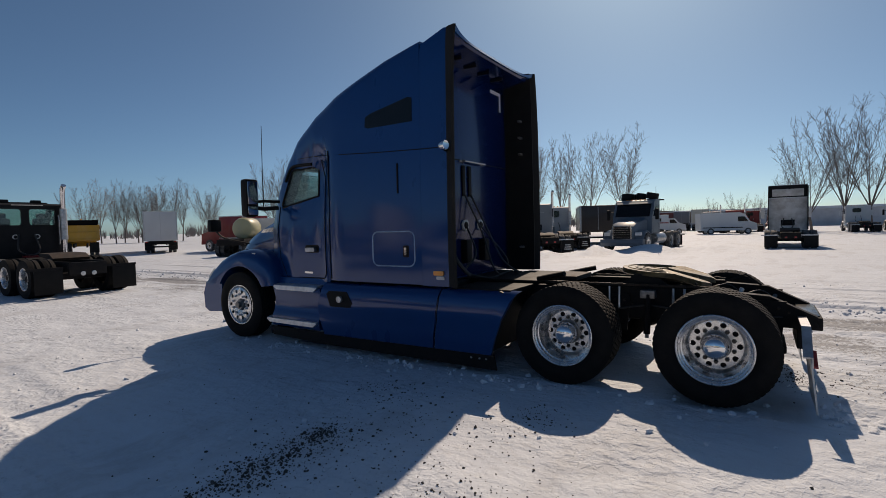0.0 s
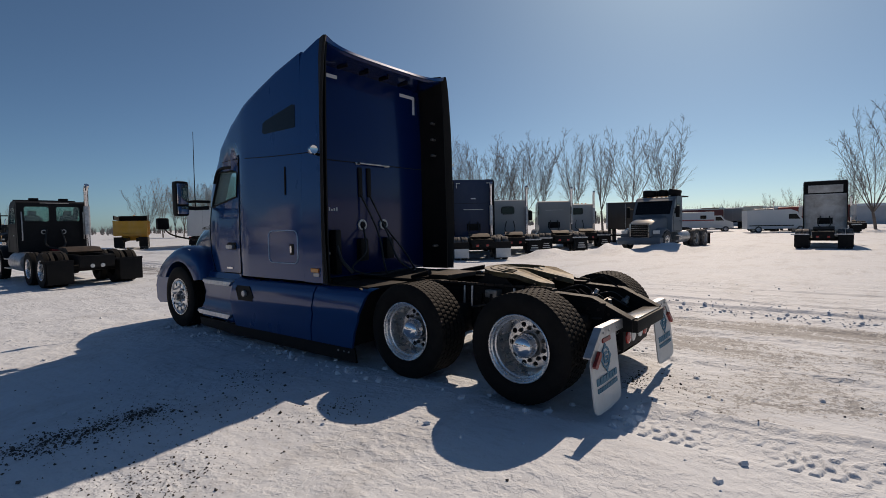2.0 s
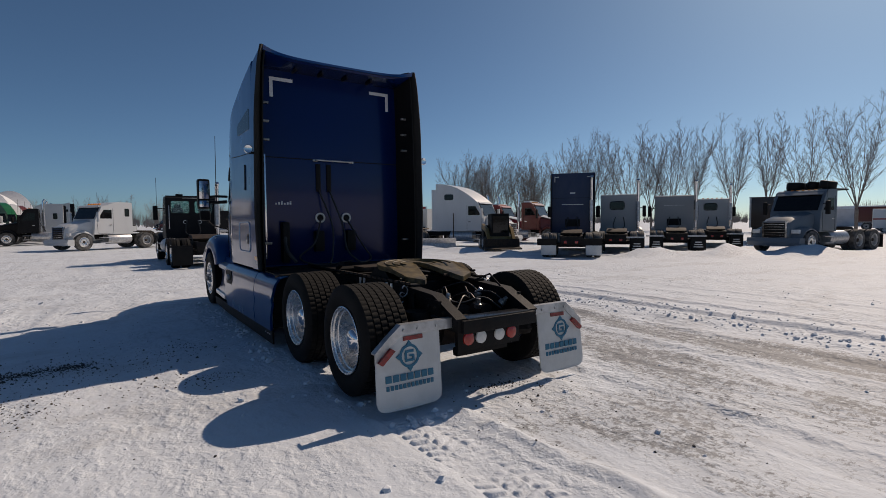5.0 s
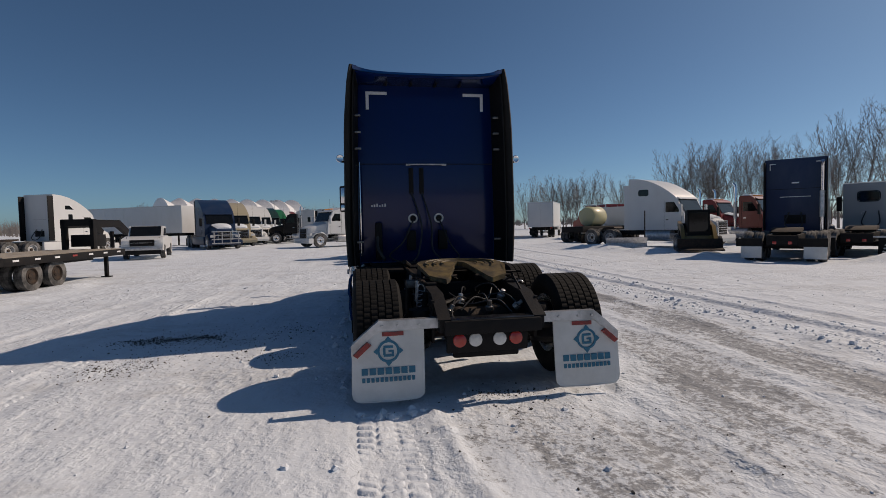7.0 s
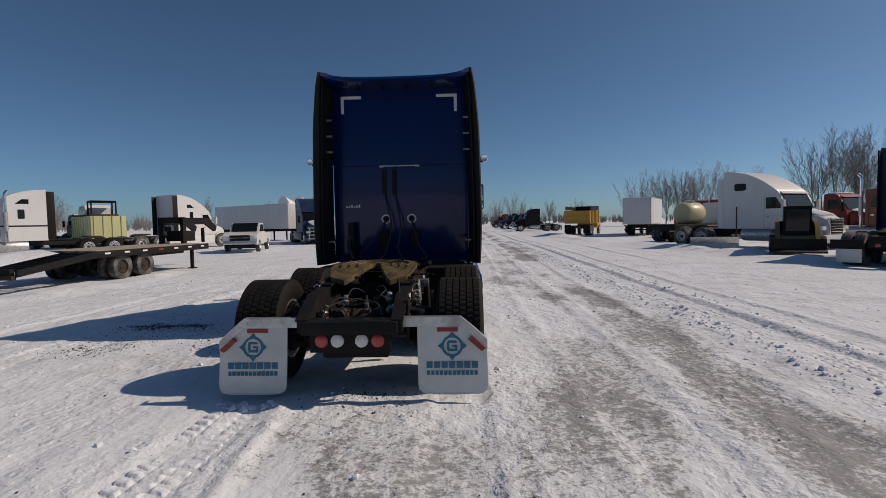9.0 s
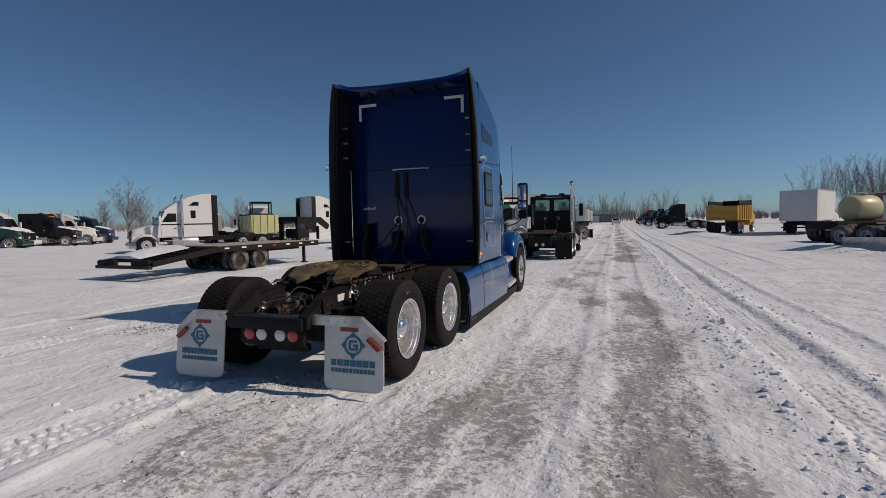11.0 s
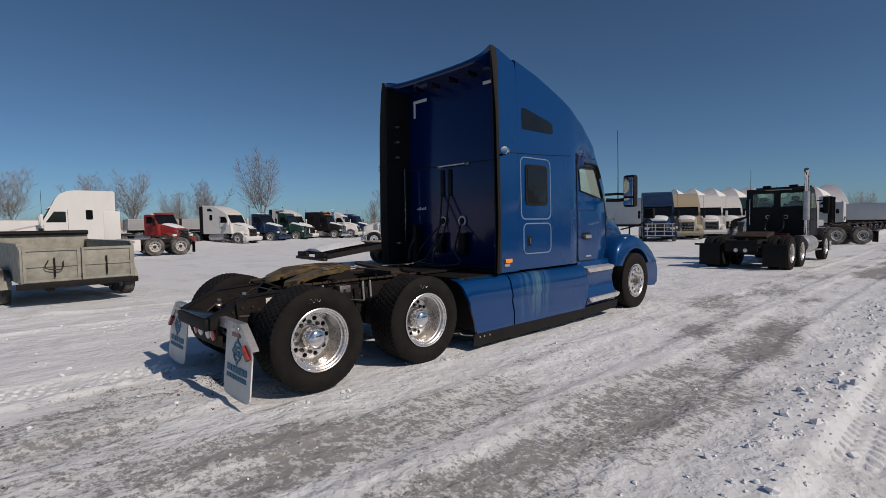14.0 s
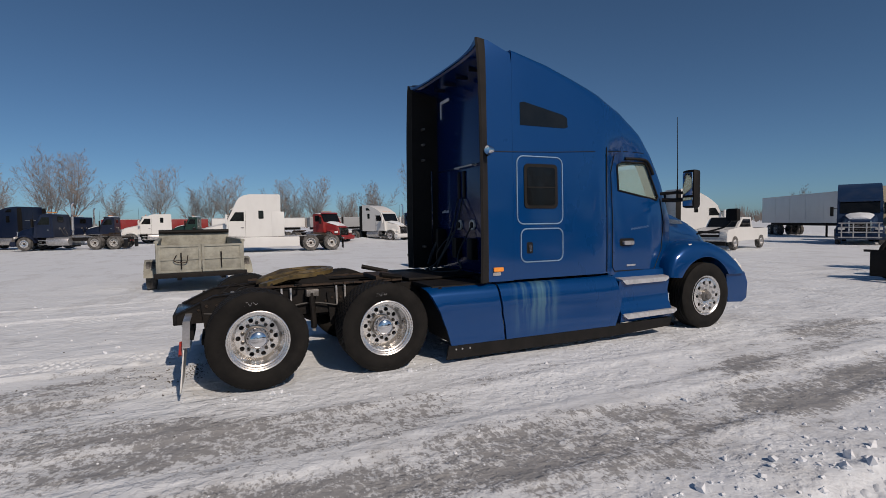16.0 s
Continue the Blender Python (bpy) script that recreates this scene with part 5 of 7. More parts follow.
def wheel(parent, x, y, side, dual=False, tyre=None, rim=None, z=0.505, light=False):
    """A wheel under its vehicle: rim with one or two tyres and a hub."""
    m = pose(x, y, z, 0, 0, 0 if side > 0 else 180)
    w = shared("wheel", rim or (R_CAR if light else R_DUAL if dual else R_STEER), parent, m)
    t = tyre or (T_CAR if light else T_CLEAN)
    shared("tyre", t, w, Matrix.Identity(4), "black rubber tyre")
    if dual:
        shared("tyre", t, w, pose(-0.33, 0, 0), "black rubber tyre")
    if not light:
        shared("hub", HUBSM, w, pose(0.03 if not dual else 0.0, 0, 0))
    return w


PAINTS = {}
GRIME = mat("grimy_grey_film", (0.62, 0.61, 0.59), (0.33, 0.30, 0.27), 1.6, 0.7, 0, 0.1, 30, 0, 0.4, 0.7)


def colour(name, rgb, dirt=0.2):
    if name not in PAINTS:
        PAINTS[name] = mat("dull_black_paint", rgb, tuple(c * 1.7 for c in rgb), 3, 0.5, 0, 0.05, 60, spec=0.2) if name == "black" else paint(name.replace(" ", "_") + "_paint", rgb, dirt * min(1, 0.12 + 2.2 * max(rgb)), 0.42, 0.22)
    return PAINTS[name]


C_WHITE = ("white", (0.60, 0.61, 0.61))
C_CREAM = ("cream", (0.62, 0.60, 0.50))
C_BLACK = ("black", (0.007, 0.007, 0.008))
C_DNAVY = ("dark navy", (0.004, 0.010, 0.032))
C_NAVY = ("navy blue", (0.005, 0.015, 0.060))
C_BLUE2 = ("blue", (0.008, 0.024, 0.066))
C_GREY = ("grey", (0.26, 0.27, 0.28))
C_PALE = ("pale grey", (0.36, 0.38, 0.39))
C_TAN = ("gold", (0.34, 0.30, 0.21))
C_GREEN = ("green", (0.01, 0.13, 0.05))
C_DGREEN = ("dark green", (0.01, 0.035, 0.03))
C_RED = ("red", (0.21, 0.018, 0.018))
C_BROWN = ("rusty red", (0.15, 0.032, 0.026))
C_YELLOW = ("yellow", (0.42, 0.24, 0.02))


def tractor(x, y, h, col, kind="high", wb=5.6, sl=1.8, stacks=1, flaps=None, snow=False, label=None, stripe=None, dirty=True, top=None, fairing=False, deck=None, z=0.0, front_guard=False, name="semi_truck", halfw=1.1, stack_top=3.62, soiled=False, hollow=False, taped=False, sides="both"):
    """A conventional tractor unit. The origin is the middle of the rear axles on the ground; it faces +y."""
    cname, rgb = col
    mt = colour(*col)
    kindword = {"high": "high-roof sleeper", "mid": "mid-roof sleeper", "day": "day cab"}[kind]
    T = thing(name, pose(x, y, z, 0, 0, h), label or f"{cname} {kindword} tractor unit parked on snow", "truck", "parked trucks")
    f = wb
    if kind == "day":
        sl = 0.0
    back = f - 1.95 - sl
    tp = top or {"high": 3.88, "mid": 3.35, "day": 2.82}[kind]
    if kind == "day":
        prof = [(back, 0.95), (back, tp - 0.05), (back + 0.06, tp), (f - 1.35, tp), (f - 1.12, tp - 0.12), (f - 0.72, 1.85), (f - 0.62, 0.95)]
    elif kind == "mid":
        prof = [(back, 0.95), (back, tp - 0.06), (back + 0.08, tp), (f - 2.1, tp), (f - 1.78, tp - 0.06), (f - 1.5, tp - 0.2), (f - 1.33, max(tp - 0.42, 2.72)), (f - 1.12, 2.66), (f - 0.72, 1.85), (f - 0.62, 0.95)]
    else:
        prof = [(back, 0.95), (back, tp)] + [(back + (f - 1.12 - back) * u, tp - (tp - 2.70) * u ** 2.1) for u in (0.2, 0.4, 0.55, 0.7, 0.83, 0.93, 1.0)] + [(f - 0.72, 1.85), (f - 0.62, 0.95)]
    cab = part("cab", prism(prof, -halfw, halfw), mt, T, f"{cname} painted cab", bev=0.09, smooth=40)
    if hollow:
        rear = [[(xx + q, back, zz) for q, zz in rounded(-0.34, 0.34, 1.98, 2.48, 0.07, 3)] for xx in (-0.44, 0.44)]
        cuts = [prism([(back + 0.07, 1.1), (back + 0.07, tp - 0.08), (f - 1.32, tp - 0.08), (f - 0.85, 1.9), (f - 0.8, 1.1)], -halfw + 0.06, halfw - 0.06),
                prism([(f - 1.72, 1.92), (f - 1.72, 2.46), (f - 1.24, 2.46), (f - 0.90, 1.92)], -1.4, 1.4),
                prism([(f - 1.3, 1.95), (f - 1.3, 2.58), (f - 1.0, 2.58), (f - 0.5, 1.95)], -halfw + 0.14, halfw - 0.14)]
        for o in rear:
            cuts.append(loft([[(px_, py_ - 0.2, pz_) for px_, py_, pz_ in o], [(px_, py_ + 0.3, pz_) for px_, py_, pz_ in o]]))
        carve(cab, cuts)
        for xx in (-0.5, 0.5):
            part("seat", B(xx - 0.22, xx + 0.22, back + 0.25, back + 0.42, 1.1, 2.2), CABIN, T, "dark seat back", bev=0.08)
            part("head_rest", B(xx - 0.12, xx + 0.12, back + 0.28, back + 0.38, 2.2, 2.36), CABIN, T, bev=0.04)
            part("grab_rail", tube([(xx * 2 * (halfw - 0.12), back - 0.03, 1.35), (xx * 2 * (halfw - 0.12), back - 0.06, 1.5), (xx * 2 * (halfw - 0.12), back - 0.06, 2.2), (xx * 2 * (halfw - 0.12), back - 0.03, 2.3)], 0.018, 6), ALUDULL, T, "bright grab rail")
        part("grab_rail", tube([(-0.35, back - 0.05, 2.6), (0.45, back - 0.05, 2.6)], 0.016, 6), ALUDULL, T, "bright grab rail")
        part("chassis_bracket", B(-0.2, 0.45, back - 0.5, back - 0.2, 0.95, 1.03), colour(*C_RED), T, "small red bracket")
    if taped:
        for sx in (-1, 1):
            part("reflector_tape", prism([(sx * 0.86, tp - 0.16), (sx * 0.66, tp - 0.16), (sx * 0.66, tp - 0.19), (sx * 0.83, tp - 0.19), (sx * 0.83, tp - 0.42), (sx * 0.86, tp - 0.42)], 0, 0.006), TAPE, T, "white corner tape").matrix_basis = pose(0, back - 0.003, 0, 0, 0, 90) @ Matrix.Diagonal((1, -1, 1, 1))
        part("chalk_mark", B(-0.12, 0.12, back - 0.008, back - 0.002, 2.84, 2.89), TAPE, T, "chalked mark")
        part("back_joint", B(-halfw + 0.05, halfw - 0.05, back - 0.008, back - 0.001, 2.62, 2.635), BLACKPL, T)
    ws = [(f - 1.10, 2.62), (f - 0.74, 1.90)]
    part("windshield", prism([(ws[0][0] + 0.02, ws[0][1]), (ws[1][0] + 0.02, ws[1][1]), (ws[1][0] + 0.045, ws[1][1] + 0.01), (ws[0][0] + 0.045, ws[0][1] + 0.01)], -halfw * 0.87, halfw * 0.87), GLASSCLR if hollow else GLASSDK, T, "dark windshield", bev=0.004)
    part("sun_visor", prism([(f - 1.16, 2.68), (f - 0.98, 2.60), (f - 0.96, 2.63), (f - 1.14, 2.74)], -halfw * 0.9, halfw * 0.9), mt, T, bev=0.008)
    for sd in (-1, 1):
        part("side_window", prism([(f - 1.72, 1.92), (f - 1.72, 2.46), (f - 1.24, 2.46), (f - 0.90, 1.92)], sd * (halfw - 0.02), sd * (halfw + 0.004)), GLASSCLR if hollow else GLASSDK, T, "door window")
        part("door_gap", tube([(sd * halfw, f - 1.80, 2.55), (sd * halfw, f - 1.80, 1.0), (sd * halfw, f - 0.85, 1.0), (sd * halfw, f - 0.82, 1.8)], 0.008, 5), BLACKPL, T)
        part("door_handle", B(sd * halfw - 0.03, sd * halfw + 0.03, f - 1.7, f - 1.55, 1.5, 1.54), CHROME, T)
        if sl:
            wz = 2.05 if kind == "mid" else 2.15
            if sides == "roof":
                part("roof_window", prism(rounded(f - 3.35, f - 2.72, 2.86, 3.22, 0.1, 3), sd * (halfw - 0.02), sd * (halfw + 0.005)), GLASSDK, T, "dark rounded roof window")
                part("side_extender", B(sd * (halfw - 0.01) - 0.02, sd * (halfw - 0.01) + 0.02, back - 0.30, back + 0.02, 1.0, tp - 0.35), mt, T, "grey side extender", bev=0.008)
            else:
                part("sleeper_window", prism(rounded(f - 2.85, f - 2.55, wz, wz + 0.5, 0.05, 3), sd * (halfw - 0.02), sd * (halfw + 0.005)), GLASSDK, T, "dark sleeper window")
            if kind == "high" and sides == "both":
                part("roof_window", prism([(f - 3.05, 2.95), (f - 3.05, 3.2), (f - 2.75, 3.2), (f - 2.45, 2.95)], sd * (halfw - 0.02), sd * (halfw + 0.005)), GLASSDK, T, "dark roof window")
                part("side_extender", B(sd * (halfw - 0.01) - 0.02, sd * (halfw - 0.01) + 0.02, back - 0.35, back + 0.02, 1.0, tp - 0.1), BLACKPL, T, "black side extender", bev=0.008)
            part("hatch", prism(rounded(f - 3.3, f - 2.7, 1.1, 1.45, 0.05, 3), sd * (halfw - 0.02), sd * (halfw + 0.004)), mt, T)
        if stripe:
            part("stripe", B(sd * halfw - 0.004, sd * halfw + 0.004, back, f - 0.8, 1.72, 1.80), colour(*stripe), T, "dark pinstripe")
        # fender, lamp, mirror, tank, steps
        fr = [[(sd * xx, f + 0.66 * math.cos(a), 0.5 + rr * math.sin(a)) for xx, rr in ((0.55, 0.70), (1.02, 0.68), (1.12, 0.60), (1.12, 0.55), (0.55, 0.55))] for a in np.linspace(0.25, math.pi - 0.1, 10)]
        part("fender", loft(fr), mt, T, f"{cname} front fender", smooth=50)
        part("headlamp", B(sd * 0.86 - 0.17, sd * 0.86 + 0.17, f + 0.62, f + 0.74, 0.88, 1.06), WHITELENS, T, "clear headlamp", bev=0.03)
        arm = part("mirror_arm", tube([(sd * halfw, f - 0.85, 2.2), (sd * (halfw + 0.22), f - 0.75, 2.2)], 0.02, 6), BLACKPL, T)
        part("door_mirror", B(sd * (halfw + 0.26) - 0.09, sd * (halfw + 0.26) + 0.09, f - 0.8, f - 0.68, 1.72, 2.32), BLACKPL if cname != "white" else mt, T, "tall door mirror", bev=0.03)
        if fairing:
            part("chassis_fairing", B(sd * 1.12 - 0.1, sd * 1.12 + 0.1, 1.35, f - 0.75, 0.3, 0.93), mt, T, f"{cname} chassis fairing", bev=0.06)
        else:
            part("fuel_tank", lathe([(-0.75, 0), (-0.75, 0.3), (-0.7, 0.32), (0.7, 0.32), (0.75, 0.3), (0.75, 0)], 20), ALUDULL, T, "aluminium fuel tank").matrix_basis = pose(sd * 0.86, f - 2.2, 0.66, 0, 0, 90)
            for zz in (0.42, 0.72):
                part("entry_step", B(sd * 1.08 - 0.1, sd * 1.08 + 0.1, f - 1.65, f - 0.95, zz, zz + 0.04), ALUDULL, T, bev=0.01)
    half_hood = []
    for yy, tz, w in ((f - 0.76, 1.84, 0.86), (f - 0.2, 1.72, 0.76), (f + 0.4, 1.58, 0.68), (f + 0.68, 1.42, 0.63), (f + 0.76, 1.1, 0.6)):
        pts = [(w, 0.7), (w, tz - 0.25), (w * 0.92, tz - 0.08), (w * 0.6, tz)]
        half_hood.append([(a, yy, b) for a, b in pts] + [(-a, yy, b) for a, b in reversed(pts)])
    part("hood", loft(half_hood), mt, T, f"{cname} hood", smooth=45)
    gr = part("grille", B(-0.46, 0.46, f + 0.70, f + 0.80, 0.72, 1.36), BLACKPL, T, "dark grille", bev=0.02)
    for gx_ in (-0.495, 0.495):
        part("grille_surround", prism([(f + 0.68, 0.68), (f + 0.68, 1.42), (f + 0.785, 1.42), (f + 0.79, 0.68)], gx_ - 0.045, gx_ + 0.045), CHROME, T, "bright grille surround")
    for k in range(5):
        part("grille_bar", B(-0.45, 0.45, f + 0.795, f + 0.81, 0.8 + k * 0.12, 0.82 + k * 0.12), CHROME, gr)
    part("bumper", prism([(f + 0.55, 0.32), (f + 0.55, 0.68), (f + 0.9, 0.68), (f + 0.95, 0.5), (f + 0.88, 0.32)], -1.16, 1.16), CHROME if stripe or cname == "black" else mt, T, "front bumper", bev=0.04)
    if front_guard:
        for xx in (-0.85, -0.3, 0.3, 0.85):
            part("bull_bar_post", tube([(xx, f + 1.0, 0.4), (xx, f + 1.05, 1.3)], 0.035, 8), ALUDULL, T)
        for zz in (0.45, 0.75, 1.05, 1.3):
            part("bull_bar_rail", tube([(-1.0, f + 1.02, zz), (1.0, f + 1.02, zz)], 0.035, 8), ALUDULL, T, "aluminium bull bar rail")
    # chassis
    for sd in (-1, 1):
        part("frame_rail", B(sd * 0.42 - 0.04, sd * 0.42 + 0.04, -1.35, f + 0.4, 0.66, 0.92), FRAME, T, "black frame rail", bev=0.008)
        for yy in (-0.66, 0.66):
            wheel(T, sd * 1.06, yy, sd, True, T_DIRTY if dirty else T_CLEAN, R_DUALW if dirty else R_DUAL)
        wheel(T, sd * 1.02, f, sd, False, T_DIRTY if dirty else T_CLEAN)
        part("mud_flap", B(sd * 0.9 - 0.31, sd * 0.9 + 0.31, -1.40, -1.385, 0.12, 0.52 if flaps == "white" else 0.74), {"white": FLAPW}.get(flaps, BLACKPL), T, ("white" if flaps == "white" else "black") + " mud flap", bev=0.004)
        part("flap_hanger", B(sd * 0.9 - 0.46, sd * 0.9 + 0.33, -1.39, -1.35, 0.52 if flaps == "white" else 0.74, 0.80), FRAME if hollow or flaps == "white" else ALUDULL, T)
        if flaps == "printed":
            for k in range(3):
                part("flap_print", B(sd * 0.9 - 0.2 + 0.03 * k, sd * 0.9 + 0.2 - 0.03 * k, -1.404, -1.399, 0.24 + 0.11 * k, 0.29 + 0.11 * k), ALUDULL, T, "pale printed bar")
        if hollow:
            part("tail_lamp", lathe([(0, 0), (0, 0.062), (0.018, 0.055), (0.022, 0)], 14), WHITELENS, T, "round pale tail lamp").matrix_basis = pose(sd * 0.13, -1.42, 0.60, 0, 0, -90)
        else:
            part("tail_lamp", B(sd * 0.22 - 0.06, sd * 0.22 + 0.06, -1.43, -1.40, 0.6, 0.7), REDLENS, T, "red tail lamp", bev=0.01)
    part("rear_beam", B(-0.45, 0.45, -1.42, -1.3, 0.56, 0.9), FRAME, T, "black rear cross beam", bev=0.01)
    part("axle", B(-0.8, 0.8, -0.76, 0.76, 0.42, 0.6), FRAME, T, "dark axles and suspension", bev=0.05)
    part("fifth_wheel", prism([(-0.45, 1.0), (-0.2, 1.12), (0.45, 1.14), (0.5, 1.06), (-0.4, 0.94)], -0.45, 0.45), RUST, T, "rusty fifth wheel plate", bev=0.02)
    part("catwalk", B(-0.5, 0.5, 0.75, back, 0.93, 0.97), ALUDULL if dirty else FRAME, T, "deck plate")
    part("air_hose", tube(arc([(-0.2, back - 0.02, 1.7), (-0.3, back - 0.3, 1.2), (0.0, back - 0.35, 1.05), (0.25, back - 0.25, 1.2), (0.2, back - 0.02, 1.7)], 5), 0.025, 6), HOSE, T, "hanging air hoses")
    if kind == "day":
        for xx in ((-0.44, 0.44) if hollow else (-0.12,)):
            part("rear_window", prism(rounded(-0.36, 0.36, 2.0, 2.5, 0.07, 3) if hollow else rounded(-0.34, 0.34, 2.12, 2.5, 0.1, 3), -0.012, 0.012), GLASSCLR if hollow else GLASSDK, T, "rear cab window").matrix_basis = pose(xx, back + (0.03 if hollow else 0), 0, 0, 0, 90)
            if not hollow:
                part("window_seal", tube([(xx + q, back - 0.012, zz) for q, zz in rounded(-0.36, 0.36, 2.1, 2.52, 0.11, 3) + [(0.36, 2.41)]], 0.018, 5), BLACKPL, T)
        for xx in (-0.28, 0.28):
            rr = part("coupling_ring", lathe([(-0.01, 0.05), (0.01, 0.05), (0.01, 0.075), (-0.01, 0.075)], 16, closed=True), ALUDULL, T, "pale coupling ring")
            rr.matrix_basis = pose(xx, back - 0.012, 1.62, 0, 0, 90)
    else:
        part("back_trim", B(-0.5, 0.5, back - 0.012, back, 2.3, 2.33), ALUDULL, T)
        part("back_panel", B(-0.35, 0.35, back - 0.02, back, 1.25, 1.6), BLACKPL, T, "black service panel", bev=0.02)
    for k in range(stacks):
        sx = halfw - 0.05 if k == 0 else -halfw + 0.05
        ys = back - 0.22 if kind == "day" or sl > 1.9 else f - 2.02
        if kind != "day":
            sx = (halfw + 0.13) * (1 if k == 0 else -1)
        if taped:
            sx, ys = halfw - 0.14, back - 0.25
        part("exhaust_pipe", tube([(sx, ys, 0.9), (sx, ys, stack_top - 0.27), (sx, ys - 0.03, stack_top - 0.12), (sx, ys - 0.14, stack_top)], 0.075, 12), CHROME, T, "tall chrome exhaust pipe")
        part("heat_shield", tube([(sx, ys, 1.5), (sx, ys, 2.5)], 0.1, 12), ALUDULL, T, "perforated heat shield")
    part("aerial", tube([(-halfw - 0.2, f - 0.75, 2.2), (-halfw - 0.2, f - 0.75, 3.5)], 0.008, 5), BLACKPL, T)
    for xx in (() if hollow else (-0.5, -0.25, 0, 0.25, 0.5)):
        part("roof_lamp", B(xx - 0.05, xx + 0.05, f - 1.42, f - 1.32, (2.82 if kind == "day" else 2.78), (2.87 if kind == "day" else 2.86)), AMBER, T, bev=0.01)
    if soiled:
        # A flat black sheet stands in for the shaded hollow under the roof fairing.
        part("fairing_black_sheet", B(-halfw + 0.02, halfw - 0.02, back - 0.02, back, 2.95, tp - 0.03), BLACKPL, T, "flat black sheet for the dark open back of the roof fairing")
        part("hollow_panel", B(-halfw + 0.2, halfw - 0.2, back - 0.03, back - 0.015, 3.02, tp - 0.25), GRIME, T, "dull grey fairing panel", bev=0.02)
        part("back_window", B(-0.5, 0.45, back - 0.03, back, 2.25, 2.62), GRIME, T, "blanked rear window", bev=0.03)
        part("road_film", B(-halfw + 0.05, halfw - 0.05, back - 0.008, back - 0.002, 1.0, 2.9), GRIME, T, "grey road film")
    if snow:
        part("snow_cover", loft([[(a * 0.8, yy, b - 0.01), (a * 0.55, yy, b + 0.07), (0, yy, b + 0.1), (-a * 0.55, yy, b + 0.07), (-a * 0.8, yy, b - 0.01)] for yy, b, a in ((f - 0.72, 1.84, 0.8), (f - 0.4, 1.78, 0.86), (f + 0.1, 1.66, 0.76), (f + 0.5, 1.53, 0.6))]), SNOWCLEAN, T, "snow lying on the hood", smooth=60)
        if kind == "day":
            part("snow_cover", B(-halfw * 0.85, halfw * 0.85, back + 0.1, f - 1.4, tp - 0.005, tp + 0.09), SNOWCLEAN, T, "snow lying on the roof", bev=0.04)
    return T


# the dark day cab ahead of the blue unit
daycab = tractor(0.34, 16.3, 0, C_BLACK, "day", wb=4.6, stacks=1, dirty=False, stack_top=3.25, label="black day cab tractor unit with a tall chrome exhaust pipe", top=2.66, hollow=True, halfw=0.98)
daycab.matrix_basis = pose(0.36, 16.4, 0) @ Matrix.Scale(1.0, 4)
for sx in (-0.42, 0.42):
    t = thing("roof_beacon", pose(0.36 + sx, 19.45, 2.655), "black work lamp on the day cab roof", "work lamp", "roof lamps")
    part("lamp_body", B(-0.13, 0.13, -0.08, 0.08, 0.03, 0.13), BLACKPL, t, bev=0.02)
    part("lamp_foot", B(-0.05, 0.05, -0.04, 0.04, 0.0, 0.04), BLACKPL, t)

# right of the lane
tractor(14.68, 24.2, 207, C_WHITE, "high", wb=5.85, sl=2.0, stacks=0, dirty=True, label="white high-roof sleeper tractor unit behind a snow bank", snow=True, sides="roof")
tractor(14.1, 10.7, -50, C_NAVY, "high", wb=6.2, sl=1.7, stacks=1, flaps="white", label="navy blue sleeper tractor unit with white mud flaps", top=3.82, halfw=1.02, taped=True)
tractor(17.4, 10.8, -56, C_PALE, "day", wb=4.9, stacks=1, flaps="printed", label="pale grey day cab tractor unit with black mud flaps", top=2.9, halfw=0.96)
tractor(20.7, 9.8, -57, C_GREY, "mid", wb=4.9, sl=0.45, stacks=1, flaps="printed", label="grey flat-topped tractor unit with black mud flaps", top=2.85, halfw=0.96)
tractor(25.3, 10.2, -60, C_PALE, "day", wb=5.2, stacks=1, flaps="printed", label="pale grey day cab tractor unit in a parked row", top=2.8, halfw=0.98)
tractor(27.3, 5.2, 81, ("slate blue", (0.12, 0.15, 0.18)), "day", wb=4.4, stacks=0, label="dark day cab truck with silver grille facing the yard", snow=False, top=2.85)
dirtywhite = tractor(26.7, -1.65, -90, C_WHITE, "high", wb=5.8, sl=1.4, stacks=0, label="dirty white high-roof tractor unit with grey back wall", top=3.7, soiled=True, halfw=0.99)
dirtywhite.matrix_basis = pose(26.7, -1.65, 0, 0, 0, -90) @ Matrix.Scale(0.95, 4)
tractor(22.6, 29.6, 205, C_RED, "day", wb=4.8, stacks=2, label="red day cab truck with twin chrome stacks", snow=True)
tractor(21.2, 24.6, 205, C_BROWN, "day", wb=4.8, stacks=1, label="rusty red truck with snow on its hood", snow=True)
for i, (cx, cy, cc, kd) in enumerate(((62, -9.5, C_WHITE, "day"), (62.5, -13.2, C_BLACK, "day"), (63, -17.0, C_BLUE2, "mid"), (60.5, -20.5, C_BLACK, "mid"), (61, -24.4, C_BROWN, "day"), (62, -28.5, C_BLACK, "mid"), (63, -32, C_GREY, "day"), (64, 2.6, C_RED, "day"))):
    tractor(cx, cy, -88 - i, cc, kd, wb=5.0, sl=1.2, stacks=i % 2)


